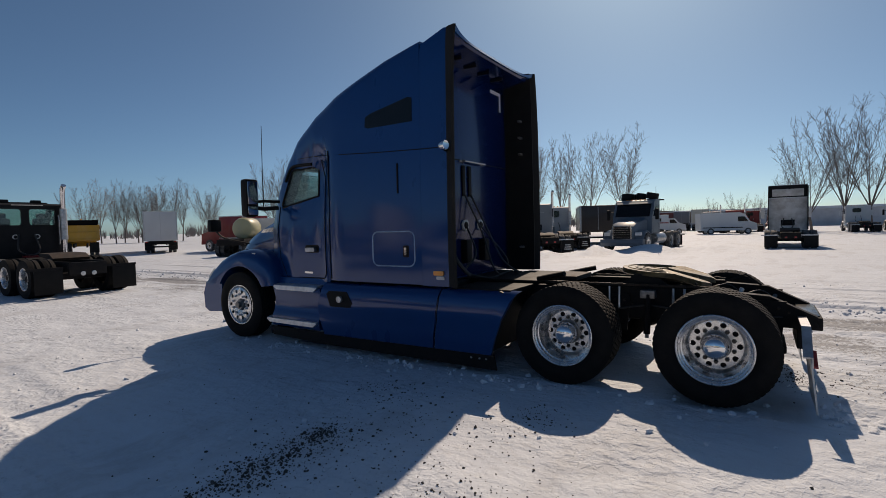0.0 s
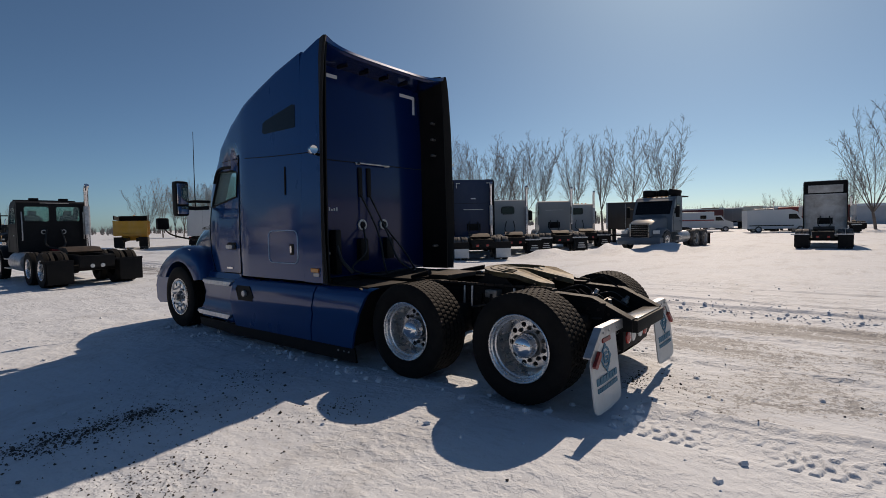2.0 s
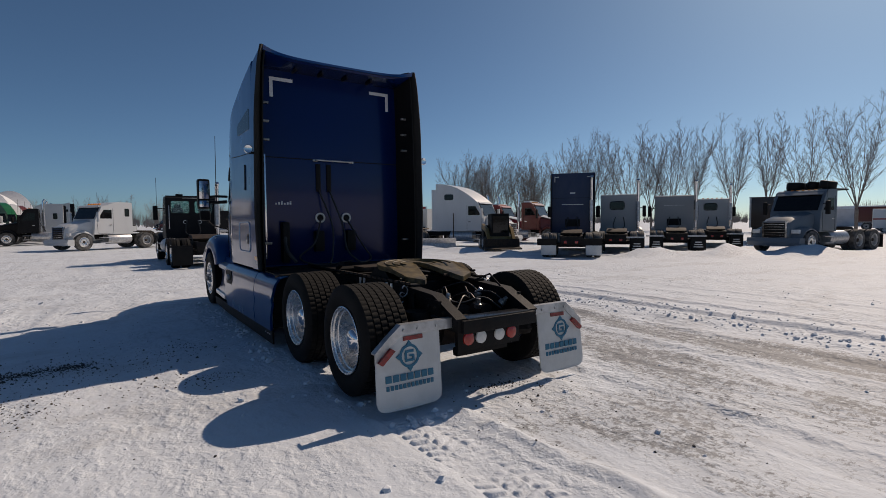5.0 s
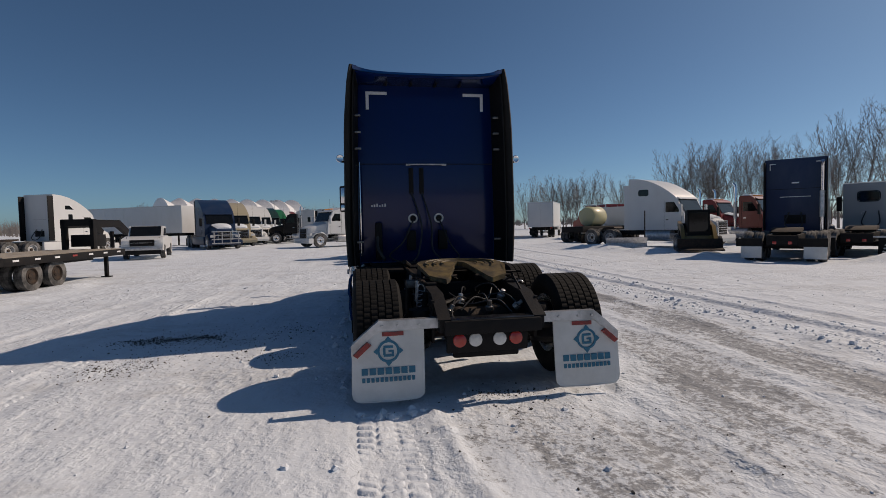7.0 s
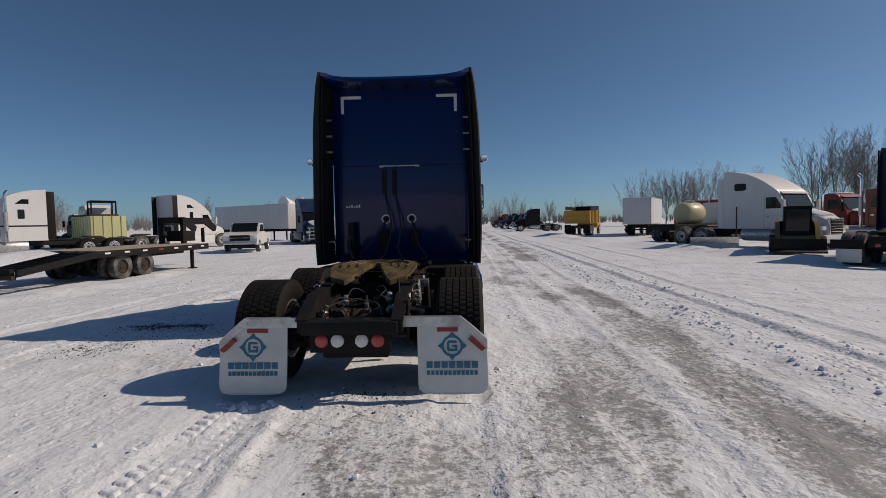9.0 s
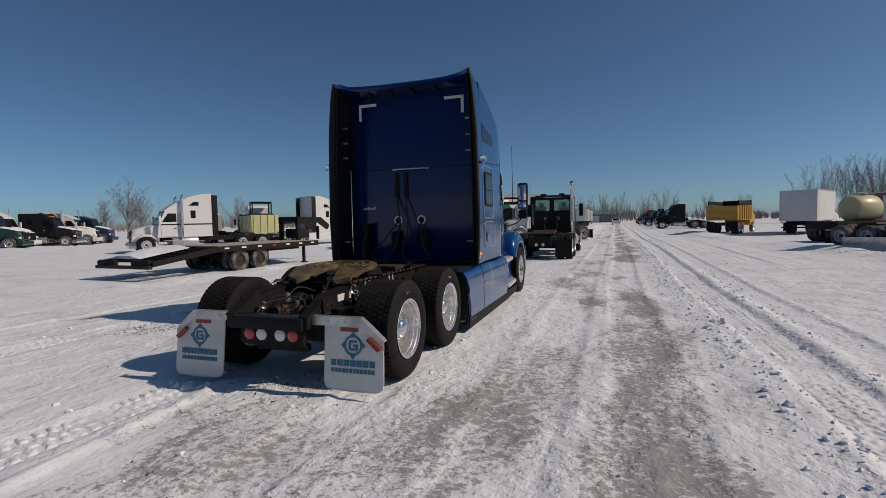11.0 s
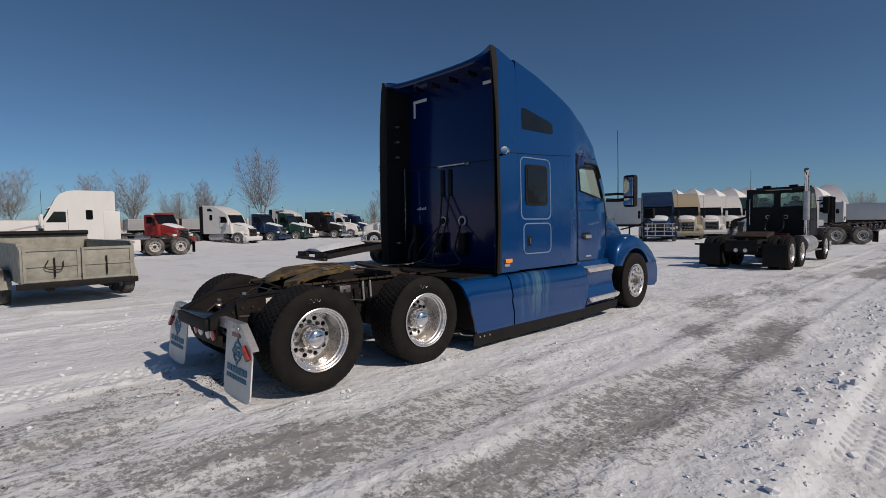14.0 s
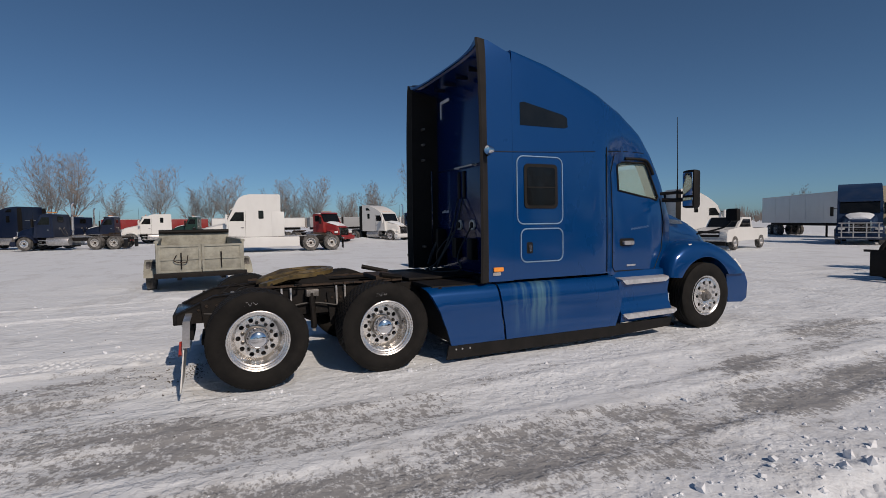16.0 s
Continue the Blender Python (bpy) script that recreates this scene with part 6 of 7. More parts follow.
def box_body(T, x0, x1, y0, y1, z0, z1, mt, label, ribs=0):
    b = part("cargo_box", B(x0, x1, y0, y1, z0, z1), mt, T, label, bev=0.03)
    for sx in (x0, x1):
        for zz in (z0, z1 - 0.06):
            part("box_rail", B(sx - 0.015, sx + 0.015, y0, y1, zz, zz + 0.08), ALUDULL, T)
    part("rear_door_seam", B((x0 + x1) / 2 - 0.012, (x0 + x1) / 2 + 0.012, y0 - 0.01, y0, z0 + 0.1, z1 - 0.1), ALUDULL, T)
    for sx in (x0 + 0.05, x1 - 0.05):
        part("door_post", B(sx - 0.05, sx + 0.05, y0 - 0.015, y0 + 0.02, z0, z1), ALUDULL, T)
    for k in range(ribs):
        yy = y0 + (k + 1) * (y1 - y0) / (ribs + 1)
        for sx in (x0, x1):
            part("side_rib", B(sx - 0.012, sx + 0.012, yy - 0.02, yy + 0.02, z0, z1), mt, T)
    return b


def box_truck(x, y, h, col, length=6.0, height=3.5, label=""):
    T = thing("box_truck", pose(x, y, 0, 0, 0, h), label, "truck", "parked trucks")
    box_body(T, -1.25, 1.25, -0.2, length, 1.05, height, colour(*col), "white cargo box")
    f = length + 1.2
    part("cab", prism([(length + 0.1, 0.7), (length + 0.1, 2.45), (length + 1.1, 2.45), (length + 1.6, 1.7), (length + 2.6, 1.45), (length + 2.75, 0.6)], -1.05, 1.05), colour(*C_WHITE), T, "white cab", bev=0.09)
    for sd in (-1, 1):
        part("frame_rail", B(sd * 0.4 - 0.05, sd * 0.4 + 0.05, -0.2, f + 1.0, 0.68, 0.9), FRAME, T)
        wheel(T, sd * 1.0, 1.6, sd, True, T_DIRTY, R_DUALW)
        wheel(T, sd * 0.98, length + 1.6, sd, False, T_DIRTY)
        part("mud_flap", B(sd * 0.95 - 0.28, sd * 0.95 + 0.28, 0.85, 0.87, 0.25, 0.95), BLACKPL, T)
        part("tail_lamp", B(sd * 1.05 - 0.08, sd * 1.05 + 0.08, -0.24, -0.2, 0.9, 1.0), REDLENS, T, "red tail lamp")
        part("side_window", prism([(length + 0.4, 1.7), (length + 0.4, 2.25), (length + 1.05, 2.25), (length + 1.4, 1.7)], sd * 1.03, sd * 1.055), GLASSDK, T)
    part("rear_bumper", B(-1.1, 1.1, -0.25, -0.15, 0.5, 0.62), FRAME, T, "steel rear bumper", bev=0.01)
    part("underframe", B(-0.9, 0.9, 0.2, length, 0.75, 1.05), FRAME, T)
    return T


box_truck(16.9, 42.1, -29, C_WHITE, 6.2, 3.5, "white box truck with plain rear doors")

# yellow dump truck
T = thing("dump_truck", pose(12.5, 45.8, 0, 0, 0, -23), "yellow tandem dump truck with black sideboards", "truck")
YEL = colour(*C_YELLOW)
part("dump_body", prism([(-1.3, 1.2), (-1.45, 2.45), (4.2, 2.55), (4.2, 1.2)], -1.22, 1.22), YEL, T, "yellow dump body", bev=0.03)
for sd in (-1, 1):
    part("sideboard", B(sd * 1.18 - 0.04, sd * 1.18 + 0.04, -1.0, 4.2, 2.55, 2.9), BLACKPL, T, "black sideboard")
    for k in range(6):
        part("body_rib", B(sd * 1.25 - 0.04, sd * 1.25 + 0.04, -0.8 + k * 0.9, -0.7 + k * 0.9, 1.25, 2.5), YEL, T)
    for yy in (-0.66, 0.66):
        wheel(T, sd * 1.06, yy, sd, True, T_DIRTY, R_DUALW)
    wheel(T, sd * 1.02, 5.4, sd, False, T_DIRTY)
    part("frame_rail", B(sd * 0.42 - 0.05, sd * 0.42 + 0.05, -1.4, 6.0, 0.7, 1.0), FRAME, T)
    part("mud_flap", B(sd * 0.9 - 0.32, sd * 0.9 + 0.32, -1.45, -1.43, 0.3, 1.1), BLACKPL, T)
part("tailgate", prism([(-1.52, 1.25), (-1.58, 2.42), (-1.47, 2.42), (-1.38, 1.25)], -1.22, 1.22), YEL, T, "yellow tailgate", bev=0.015)
for zz in (1.3, 1.85, 2.36):
    part("gate_rib", B(-1.2, 1.2, -1.62, -1.5, zz, zz + 0.07), YEL, T)
part("headboard", B(-1.2, 1.2, 4.1, 4.25, 2.4, 3.0), BLACKPL, T)
part("cab_shield", B(-1.1, 1.1, 4.2, 5.2, 2.9, 2.98), YEL, T)
part("cab", prism([(4.35, 1.0), (4.35, 2.75), (5.3, 2.75), (5.75, 1.85), (6.6, 1.65), (6.7, 0.7), (4.4, 0.7)], -1.05, 1.05), YEL, T, "yellow cab", bev=0.08)
part("beacon", lathe([(0, 0), (0, 0.08), (0.12, 0.07), (0.15, 0)], 10), AMBER, T).matrix_basis = pose(0, 4.7, 2.98, 0, -90, 0)

# black gear heaped on the dark truck that faces the yard
T = thing("equipment_heap", pose(24.5, 5.64, 2.855, 0, 0, 81), "black hose reels and gear heaped on the cab roof", "equipment")
for k, (gx_, gy_, rr_) in enumerate(((-0.7, 0.2, 0.34), (0.0, 0.0, 0.28), (0.72, 0.15, 0.38), (0.4, -0.6, 0.3))):
    part("hose_reel", lathe([(-0.16, rr_ * 0.55), (0.16, rr_ * 0.55), (0.18, rr_ * 0.9), (0.12, rr_), (-0.12, rr_), (-0.18, rr_ * 0.9)], 18, closed=True), BLACKPL, T, "black hose reel").matrix_basis = pose(gx_, gy_ - 0.6, 0.05 + 0.17, 0, 78 + 4 * k, 30 * k)
part("rack", B(-1.0, 1.0, -1.5, 0.0, -0.02, 0.05), FRAME, T, "black roof rack", bev=0.01)

# tank truck and red box behind
T = thing("tank_truck", pose(15.2, 29.2, 0, 0, 0, -60), "cream tank truck with a round-ended vessel", "truck")
part("tank", lathe([(-0.85, 0), (-0.85, 0.5), (-0.79, 0.66), (-0.65, 0.74), (0.65, 0.74), (0.79, 0.66), (0.85, 0.5), (0.85, 0)], 28), colour("faded cream", (0.47, 0.44, 0.25), 0.4), T, "cream tank vessel").matrix_basis = pose(0, 1.2, 1.85, 0, 0, 90)
part("tank_frame", B(-0.9, 0.9, -1.4, 4.0, 0.75, 1.15), FRAME, T, bev=0.02)
part("manhole", lathe([(0, 0), (0, 0.3), (0.1, 0.3), (0.14, 0)], 16), ALUDULL, T).matrix_basis = pose(0, 1.2, 2.62, 0, -90, 0)
part("tank_cab", prism([(4.1, 0.7), (4.1, 2.6), (5.0, 2.6), (5.4, 1.8), (6.3, 1.6), (6.4, 0.6)], -1.05, 1.05), colour(*C_WHITE), T, "white cab", bev=0.08)
for sd in (-1, 1):
    for yy in (-0.6, 0.7):
        wheel(T, sd * 1.06, yy, sd, True, T_DIRTY, R_DUALW)
    wheel(T, sd * 1.02, 5.2, sd, False, T_DIRTY)
T = thing("red_box_truck", pose(21.2, 35.2, 0, 0, 0, 5), "red box truck with a white number on its side", "truck")
box_body(T, -1.2, 1.2, 0, 3.2, 1.1, 2.95, colour(*C_RED), "red box body")
part("underframe", B(-0.6, 0.6, 0, 5, 0.6, 1.1), FRAME, T)
part("cab", prism([(3.4, 0.7), (3.4, 2.5), (4.4, 2.5), (4.8, 1.7), (5.6, 1.5), (5.7, 0.6)], -1.05, 1.05), colour(*C_RED), T, "red cab", bev=0.08)
for sd in (-1, 1):
    wheel(T, sd * 1.0, 0.8, sd, True, T_DIRTY, R_DUALW)
    wheel(T, sd * 1.0, 4.6, sd, False, T_DIRTY)
fc = bpy.data.curves.new("number", 'FONT')
fc.body, fc.size, fc.align_x, fc.extrude = "19", 1.0, 'CENTER', 0.004
tmp = new("number", fc)
bpy.context.view_layer.update()
nme = bpy.data.meshes.new_from_object(tmp.evaluated_get(bpy.context.evaluated_depsgraph_get()))
bpy.data.objects.remove(tmp)
nme.materials.append(FLAPW)
shared("painted_number", nme, T, pose(0, -0.03, 1.75, 90, 0, 0), "white painted number 19")

DULLYEL = colour("dull yellow", (0.20, 0.13, 0.03))
# skid steer loader
T = thing("skid_steer", pose(14.4, 15.9, 0.05, 0, 0, 150) @ Matrix.Scale(0.95, 4), "dull yellow and black skid steer loader in the snow", "loader")
part("cab_frame", prism([(-0.5, 0.75), (-0.55, 1.95), (0.55, 1.98), (0.62, 0.75)], -0.48, 0.48), BLACKPL, T, "black cab cage", bev=0.04)
part("cab_glass", B(-0.40, 0.40, 0.60, 0.63, 0.95, 1.85), GLASSDK, T, "dark front glass")
part("engine_cover", B(-0.75, 0.75, -1.2, -0.45, 0.45, 1.35), BLACKPL, T, "black engine cover", bev=0.06)
part("chassis", B(-0.6, 0.6, -1.1, 0.7, 0.25, 0.75), DULLYEL, T, "dull yellow chassis", bev=0.04)
for sd in (-1, 1):
    part("lift_arm", prism([(-1.2, 1.2), (-1.1, 1.45), (0.3, 1.2), (1.0, 0.55), (0.85, 0.45), (0.2, 0.95)], sd * 0.6, sd * 0.76), DULLYEL, T, "dull yellow lift arm", bev=0.02)
    for yy in (-0.55, 0.5):
        wheel(T, sd * 0.86, yy, sd, False, T_CAR, R_CAR, 0.38, True)
part("bucket", prism([(0.95, 0.08), (1.65, 0.08), (1.6, 0.14), (1.1, 0.2), (1.0, 0.62), (0.92, 0.6)], -0.95, 0.95), RUST, T, "worn steel bucket", bev=0.01)
T = thing("snow_blade", pose(12.6, 18.9, 0.0, 0, 0, 160), "grey steel plough blade lying on snow", "plough")
part("blade", prism([(0, 0), (0.12, 0.05), (0.05, 0.35), (0.16, 0.62), (0.10, 0.64), (-0.03, 0.35)], -1.0, 1.0), ALUDULL, T, bev=0.01)
part("blade_post", tube([(-0.9, 0.0, 0.3), (-0.9, 0.0, 2.0)], 0.03, 8), RUST, T)

# ambulance and van across the yard
T = thing("ambulance", pose(63.2, 10.6, 0, 0, 0, -164) @ Matrix.Scale(0.94, 4), "white box ambulance with a red stripe", "ambulance")
part("body", B(-1.1, 1.1, -2.9, 1.0, 0.55, 2.6), colour(*C_WHITE), T, "white patient box", bev=0.06)
part("cab", prism([(1.0, 0.5), (1.0, 2.1), (1.8, 2.1), (2.3, 1.5), (3.1, 1.25), (3.2, 0.5)], -0.98, 0.98), colour(*C_WHITE), T, "white cab", bev=0.08)
for sd in (-1, 1):
    part("stripe", B(sd * 1.1 - 0.006, sd * 1.1 + 0.006, -2.9, 1.0, 1.45, 1.6), REDTAPE, T, "red stripe")
    part("window", B(sd * 1.1 - 0.006, sd * 1.1 + 0.006, -0.6, 0.1, 1.7, 2.15), GLASSDK, T)
    part("cab_window", prism([(1.15, 1.45), (1.15, 1.95), (1.7, 1.95), (2.1, 1.45)], sd * 0.96, sd * 0.985), GLASSDK, T)
    for yy in (-1.9, 2.3):
        wheel(T, sd * 0.95, yy, sd, False, T_CAR, R_CAR, 0.37, True)
for xx in (-0.8, 0.8):
    part("beacon", B(xx - 0.15, xx + 0.15, 0.7, 0.98, 2.45, 2.62), REDLENS, T, "red beacon")
T = thing("panel_van", pose(58.6, 3.0, 0, 0, 0, -158) @ Matrix.Scale(0.95, 4), "white high-roof panel van", "van")
part("body", prism([(-3.0, 0.45), (-3.05, 2.5), (1.2, 2.55), (1.8, 2.3), (2.3, 1.5), (3.0, 1.25), (3.1, 0.45)], -1.0, 1.0), colour(*C_WHITE), T, "white van body", bev=0.1)
for sd in (-1, 1):
    part("window", prism([(1.0, 1.5), (1.0, 2.05), (1.7, 2.05), (2.1, 1.5)], sd * 0.98, sd * 1.005), GLASSDK, T)
    for yy in (-1.9, 2.1):
        wheel(T, sd * 0.9, yy, sd, False, T_CAR, R_CAR, 0.37, True)
    part("side_rail", B(sd * 1.0 - 0.02, sd * 1.0 + 0.02, -2.8, 1.5, 0.75, 0.85), BLACKPL, T)


def trailer(x, y, h, length, col, height=4.05, label="white dry van trailer", base=1.2):
    T = thing("box_trailer", pose(x, y, 0, 0, 0, h), label, "trailer", "box trailers")
    box_body(T, -1.28, 1.28, 0, length, base, height, colour(*col), "smooth trailer box", ribs=4)
    part("underframe", B(-0.5, 0.5, 0.2, length - 0.5, 0.95, base), FRAME, T)
    for sd in (-1, 1):
        for yy in (1.2, 2.5):
            wheel(T, sd * 1.06, yy, sd, True, T_DIRTY, R_DUALW)
        part("landing_leg", B(sd * 0.8 - 0.06, sd * 0.8 + 0.06, length - 3.0, length - 2.88, 0.0, base), FRAME, T)
    part("rear_guard", B(-1.1, 1.1, 0.02, 0.1, 0.5, 0.62), FRAME, T)
    return T


trailer(-27.2, 53.0, -122, 13, C_WHITE, 3.75, "white dry van trailer with a grey front wall")
trailer(77.5, 19.0, -168, 8, ("dull maroon", (0.10, 0.022, 0.018)), 3.0, "low maroon box trailer behind the ambulance", 1.0)
for i in range(4):
    trailer(83.5 + 1.5 * (i % 2), 13.6 - 2.9 * i, -88, 8, (C_TAN, C_GREY, C_CREAM, C_GREY)[i], (3.35, 3.15, 3.4, 3.0)[i], "pale box trailer parked along the far fence")
for i, (cx, cy, cc, kd) in enumerate(((69, 5.4, C_GREY, "day"), (70.5, 0.6, C_RED, "day"), (57.5, -2.6, C_BROWN, "day"), (72, -3.4, C_WHITE, "mid"))):
    tractor(cx, cy, -92 + 5 * i, cc, kd, wb=5.0, sl=1.0, stacks=1, top={"day": 2.75, "mid": 2.95}[kd], label=f"{cc[0]} truck in the far parked rows")
for i in range(8):
    tractor(-3.4 + 0.02 * i, 46.5 + i * 4.3, 92, (C_BLACK, C_WHITE, C_BLACK, C_GREY, C_WHITE, C_BLUE2, C_WHITE, C_GREY)[i], ("day", "mid", "mid", "day", "high", "day", "mid", "day")[i], wb=5.2, sl=1.3, stacks=1)
for i in range(7):
    trailer(-1.5, 84 + i * 4.2, 90, 12, (C_WHITE, C_GREY, C_WHITE)[i % 3], 3.35, "white trailer backed up to the lane")

trailer(31.2, 9.7, -70, 7, ("dark brown", (0.045, 0.035, 0.03)), 2.9, "dark brown open trailer behind the parked row", 1.0)

# row of big tractor units with snow on their hoods
for i, cc in enumerate((C_BLUE2, C_TAN, C_WHITE, C_WHITE, C_DGREEN, C_GREEN, C_WHITE, C_BROWN, C_WHITE)):
    tractor(-13.7 + 0.2 * i, 40.6 + 4.7 * i, 207, cc, "high", wb=6.2, sl=1.9, stacks=1 if i % 2 else 0, snow=True, fairing=True, front_guard=i == 0, label=f"{cc[0]} high-roof tractor unit with snow on its hood", top=3.85)
tractor(-0.3, 35.9, 122, C_WHITE, "mid", wb=4.6, sl=1.1, stacks=0, snow=False, label="white medium truck with a crew sleeper cab", top=2.95)

# gooseneck flatbed trailer and pickup
T = thing("flatbed_trailer", pose(-10.75, 6.8, 0, 0, 0, -5), "long gooseneck flatbed trailer with a weathered plank deck", "trailer")
for k in range(16):
    part("deck_plank", B(-1.2 + k * 0.15, -1.2 + k * 0.15 + 0.143, 2.0, 7.1, 0.87 + 0.004 * (k % 3), 0.915 + 0.004 * (k % 3)), WOODDECK, T)
for sd in (-1, 1):
    part("side_beam", B(sd * 1.24 - 0.03, sd * 1.24 + 0.03, 1.9, 7.2, 0.70, 0.90), FRAME, T, "black side beam", bev=0.01)
    part("ramp_beam", prism([(-0.4, 0.42), (-0.4, 0.58), (1.95, 0.90), (1.95, 0.72)], sd * 1.21, sd * 1.27), FRAME, T, "sloping tail beam", bev=0.008)
    for k in range(7):
        part("reflector", B(sd * 1.272 - 0.004, sd * 1.272 + 0.004, 2.2 + k * 0.75, 2.4 + k * 0.75, 0.80, 0.85), REDTAPE if k % 4 == 3 else TAPE, T, "side reflector")
    for yy in (3.0, 3.95):
        wheel(T, sd * 1.05, yy, sd, True, simple_tyre("trailer_tyre", 0.39, 0.23, 0.22, TYREDIRTY), R_DARK, 0.385)
    part("jack_leg", B(sd * 1.0 - 0.05, sd * 1.0 + 0.05, 6.5, 6.6, 0.03, 0.9), FRAME, T, "steel jack leg", bev=0.006)
    part("jack_foot", B(sd * 1.0 - 0.12, sd * 1.0 + 0.12, 6.43, 6.67, 0.0, 0.04), FRAME, T)
    part("gooseneck_beam", B(sd * 0.45 - 0.06, sd * 0.45 + 0.06, 6.8, 7.0, 0.8, 1.85), FRAME, T, "gooseneck upright", bev=0.01)
    part("gooseneck_rail", prism([(6.8, 1.62), (6.8, 1.9), (8.4, 1.9), (9.0, 1.55), (8.9, 1.35), (8.3, 1.65)], sd * 0.38, sd * 0.52), FRAME, T, "gooseneck rail", bev=0.01)
    part("ramp", B(sd * 0.75 - 0.38, sd * 0.75 + 0.38, -0.45, -0.33, 0.38, 0.62), FRAME, T, "folded loading ramp", bev=0.01)
part("centre_beam", B(-0.3, 0.3, 0.5, 7.1, 0.55, 0.80), FRAME, T, bev=0.02)
part("tail_cross", B(-1.22, 1.22, -0.5, -0.38, 0.36, 0.46), RUST, T, "rusty tail cross bar", bev=0.01)
part("neck_plate", B(-0.5, 0.5, 6.8, 7.0, 1.7, 1.92), FRAME, T)
part("toolbox", B(-0.4, 0.4, 7.1, 7.7, 1.0, 1.4), FRAME, T, bev=0.02)
part("coupler", tube([(0, 8.8, 1.5), (0, 8.8, 0.9)], 0.07, 10), FRAME, T)
for k in range(9):
    part("cross_slat", B(-1.2, 1.2, -0.3 + k * 0.24, -0.22 + k * 0.24, 0.54 + k * 0.033, 0.60 + k * 0.033), FRAME, T)
part("snow_cover", loft([[(-0.9, yy, zz - 0.02), (-0.6, yy, zz + 0.08 * w), (0.0, yy, zz + 0.1 * w), (0.5, yy, zz - 0.02)] for yy, zz, w in ((-0.25, 0.66, 0.8), (0.3, 0.74, 1.3), (0.9, 0.82, 1.5), (1.5, 0.90, 0.8))]), SNOWCLEAN, T, "snow on the sloping tail", smooth=60)

T = thing("pickup_truck", pose(-12.6, 25.9, 0, 0, 0, 194), "white pickup truck with a chrome grille", "pickup")
W_ = colour(*C_WHITE)
part("body", prism([(-2.7, 0.5), (-2.7, 1.12), (-0.6, 1.12), (-0.55, 1.2), (1.2, 1.2), (2.55, 1.08), (2.7, 0.9), (2.7, 0.45)], -0.93, 0.93), W_, T, "white lower body", bev=0.07)
part("cabin", prism([(-0.75, 1.12), (-0.55, 1.72), (0.6, 1.74), (1.25, 1.18)], -0.82, 0.82), W_, T, "white cabin", bev=0.08)
part("windshield", prism([(0.68, 1.70), (1.22, 1.22), (1.25, 1.24), (0.71, 1.73)], -0.72, 0.72), GLASSDK, T, "dark windshield")
part("bed", B(-0.78, 0.78, -2.6, -0.8, 1.10, 1.13), BLACKPL, T)
gr = part("grille", B(-0.55, 0.55, 2.68, 2.74, 0.70, 1.02), BLACKPL, T, "dark grille", bev=0.01)
part("grille_bar", B(-0.56, 0.56, 2.73, 2.765, 0.84, 0.89), CHROME, gr, "bright cross bar")
part("hood_line", tube([(-0.88, 1.25, 1.19), (-0.7, 2.5, 1.085)], 0.008, 5), BLACKPL, T)
part("hood_line", tube([(0.88, 1.25, 1.19), (0.7, 2.5, 1.085)], 0.008, 5), BLACKPL, T)
part("bumper", B(-0.92, 0.92, 2.66, 2.8, 0.48, 0.64), ALUDULL, T, "dull metal bumper", bev=0.03)
part("air_dam", B(-0.85, 0.85, 2.6, 2.72, 0.26, 0.48), BLACKPL, T, "black lower air dam", bev=0.02)
for sd in (-1, 1):
    part("side_window", prism([(-0.5, 1.2), (-0.4, 1.62), (0.5, 1.64), (0.95, 1.22)], sd * 0.80, sd * 0.84), GLASSDK, T)
    part("headlamp", B(sd * 0.73 - 0.15, sd * 0.73 + 0.15, 2.64, 2.72, 0.78, 1.0), WHITELENS, T, bev=0.02)
    for yy in (-1.7, 1.75):
        wheel(T, sd * 0.85, yy, sd, False, T_CAR, R_CAR, 0.37, True)

# vehicles on the far left
tractor(-21.4, 28.6, -21, C_WHITE, "high", wb=6.0, sl=1.9, stacks=0, fairing=True, label="white aerodynamic sleeper tractor unit beside a trailer")
tractor(-21.6, 24.6, 146, C_WHITE, "high", wb=6.4, sl=1.9, stacks=2, stripe=C_BLACK, dirty=False, label="white sleeper tractor unit with a black stripe and chrome stack", top=3.75)
tractor(-27.2, 5.8, 177, C_WHITE, "mid", wb=6.3, sl=1.9, stacks=0, fairing=True, label="white raised-roof sleeper tractor unit facing the field", top=3.55)
T = thing("tool_cabinet", pose(-27.2, 3.55, 0.98, 0, 0, 177), "white steel cabinet on the truck deck", "cabinet")
part("cabinet_body", B(-1.0, 1.0, 0.0, 0.75, 0.0, 1.5), W_, T, bev=0.02)
part("cabinet_door", B(1.0, 1.02, 0.08, 0.67, 0.1, 1.4), W_, T, bev=0.006)
part("plumbing", tube(arc([(1.04, 0.1, 0.2), (1.08, 0.3, 0.9), (1.05, 0.6, 1.2)], 4), 0.03, 6), FRAME, T)

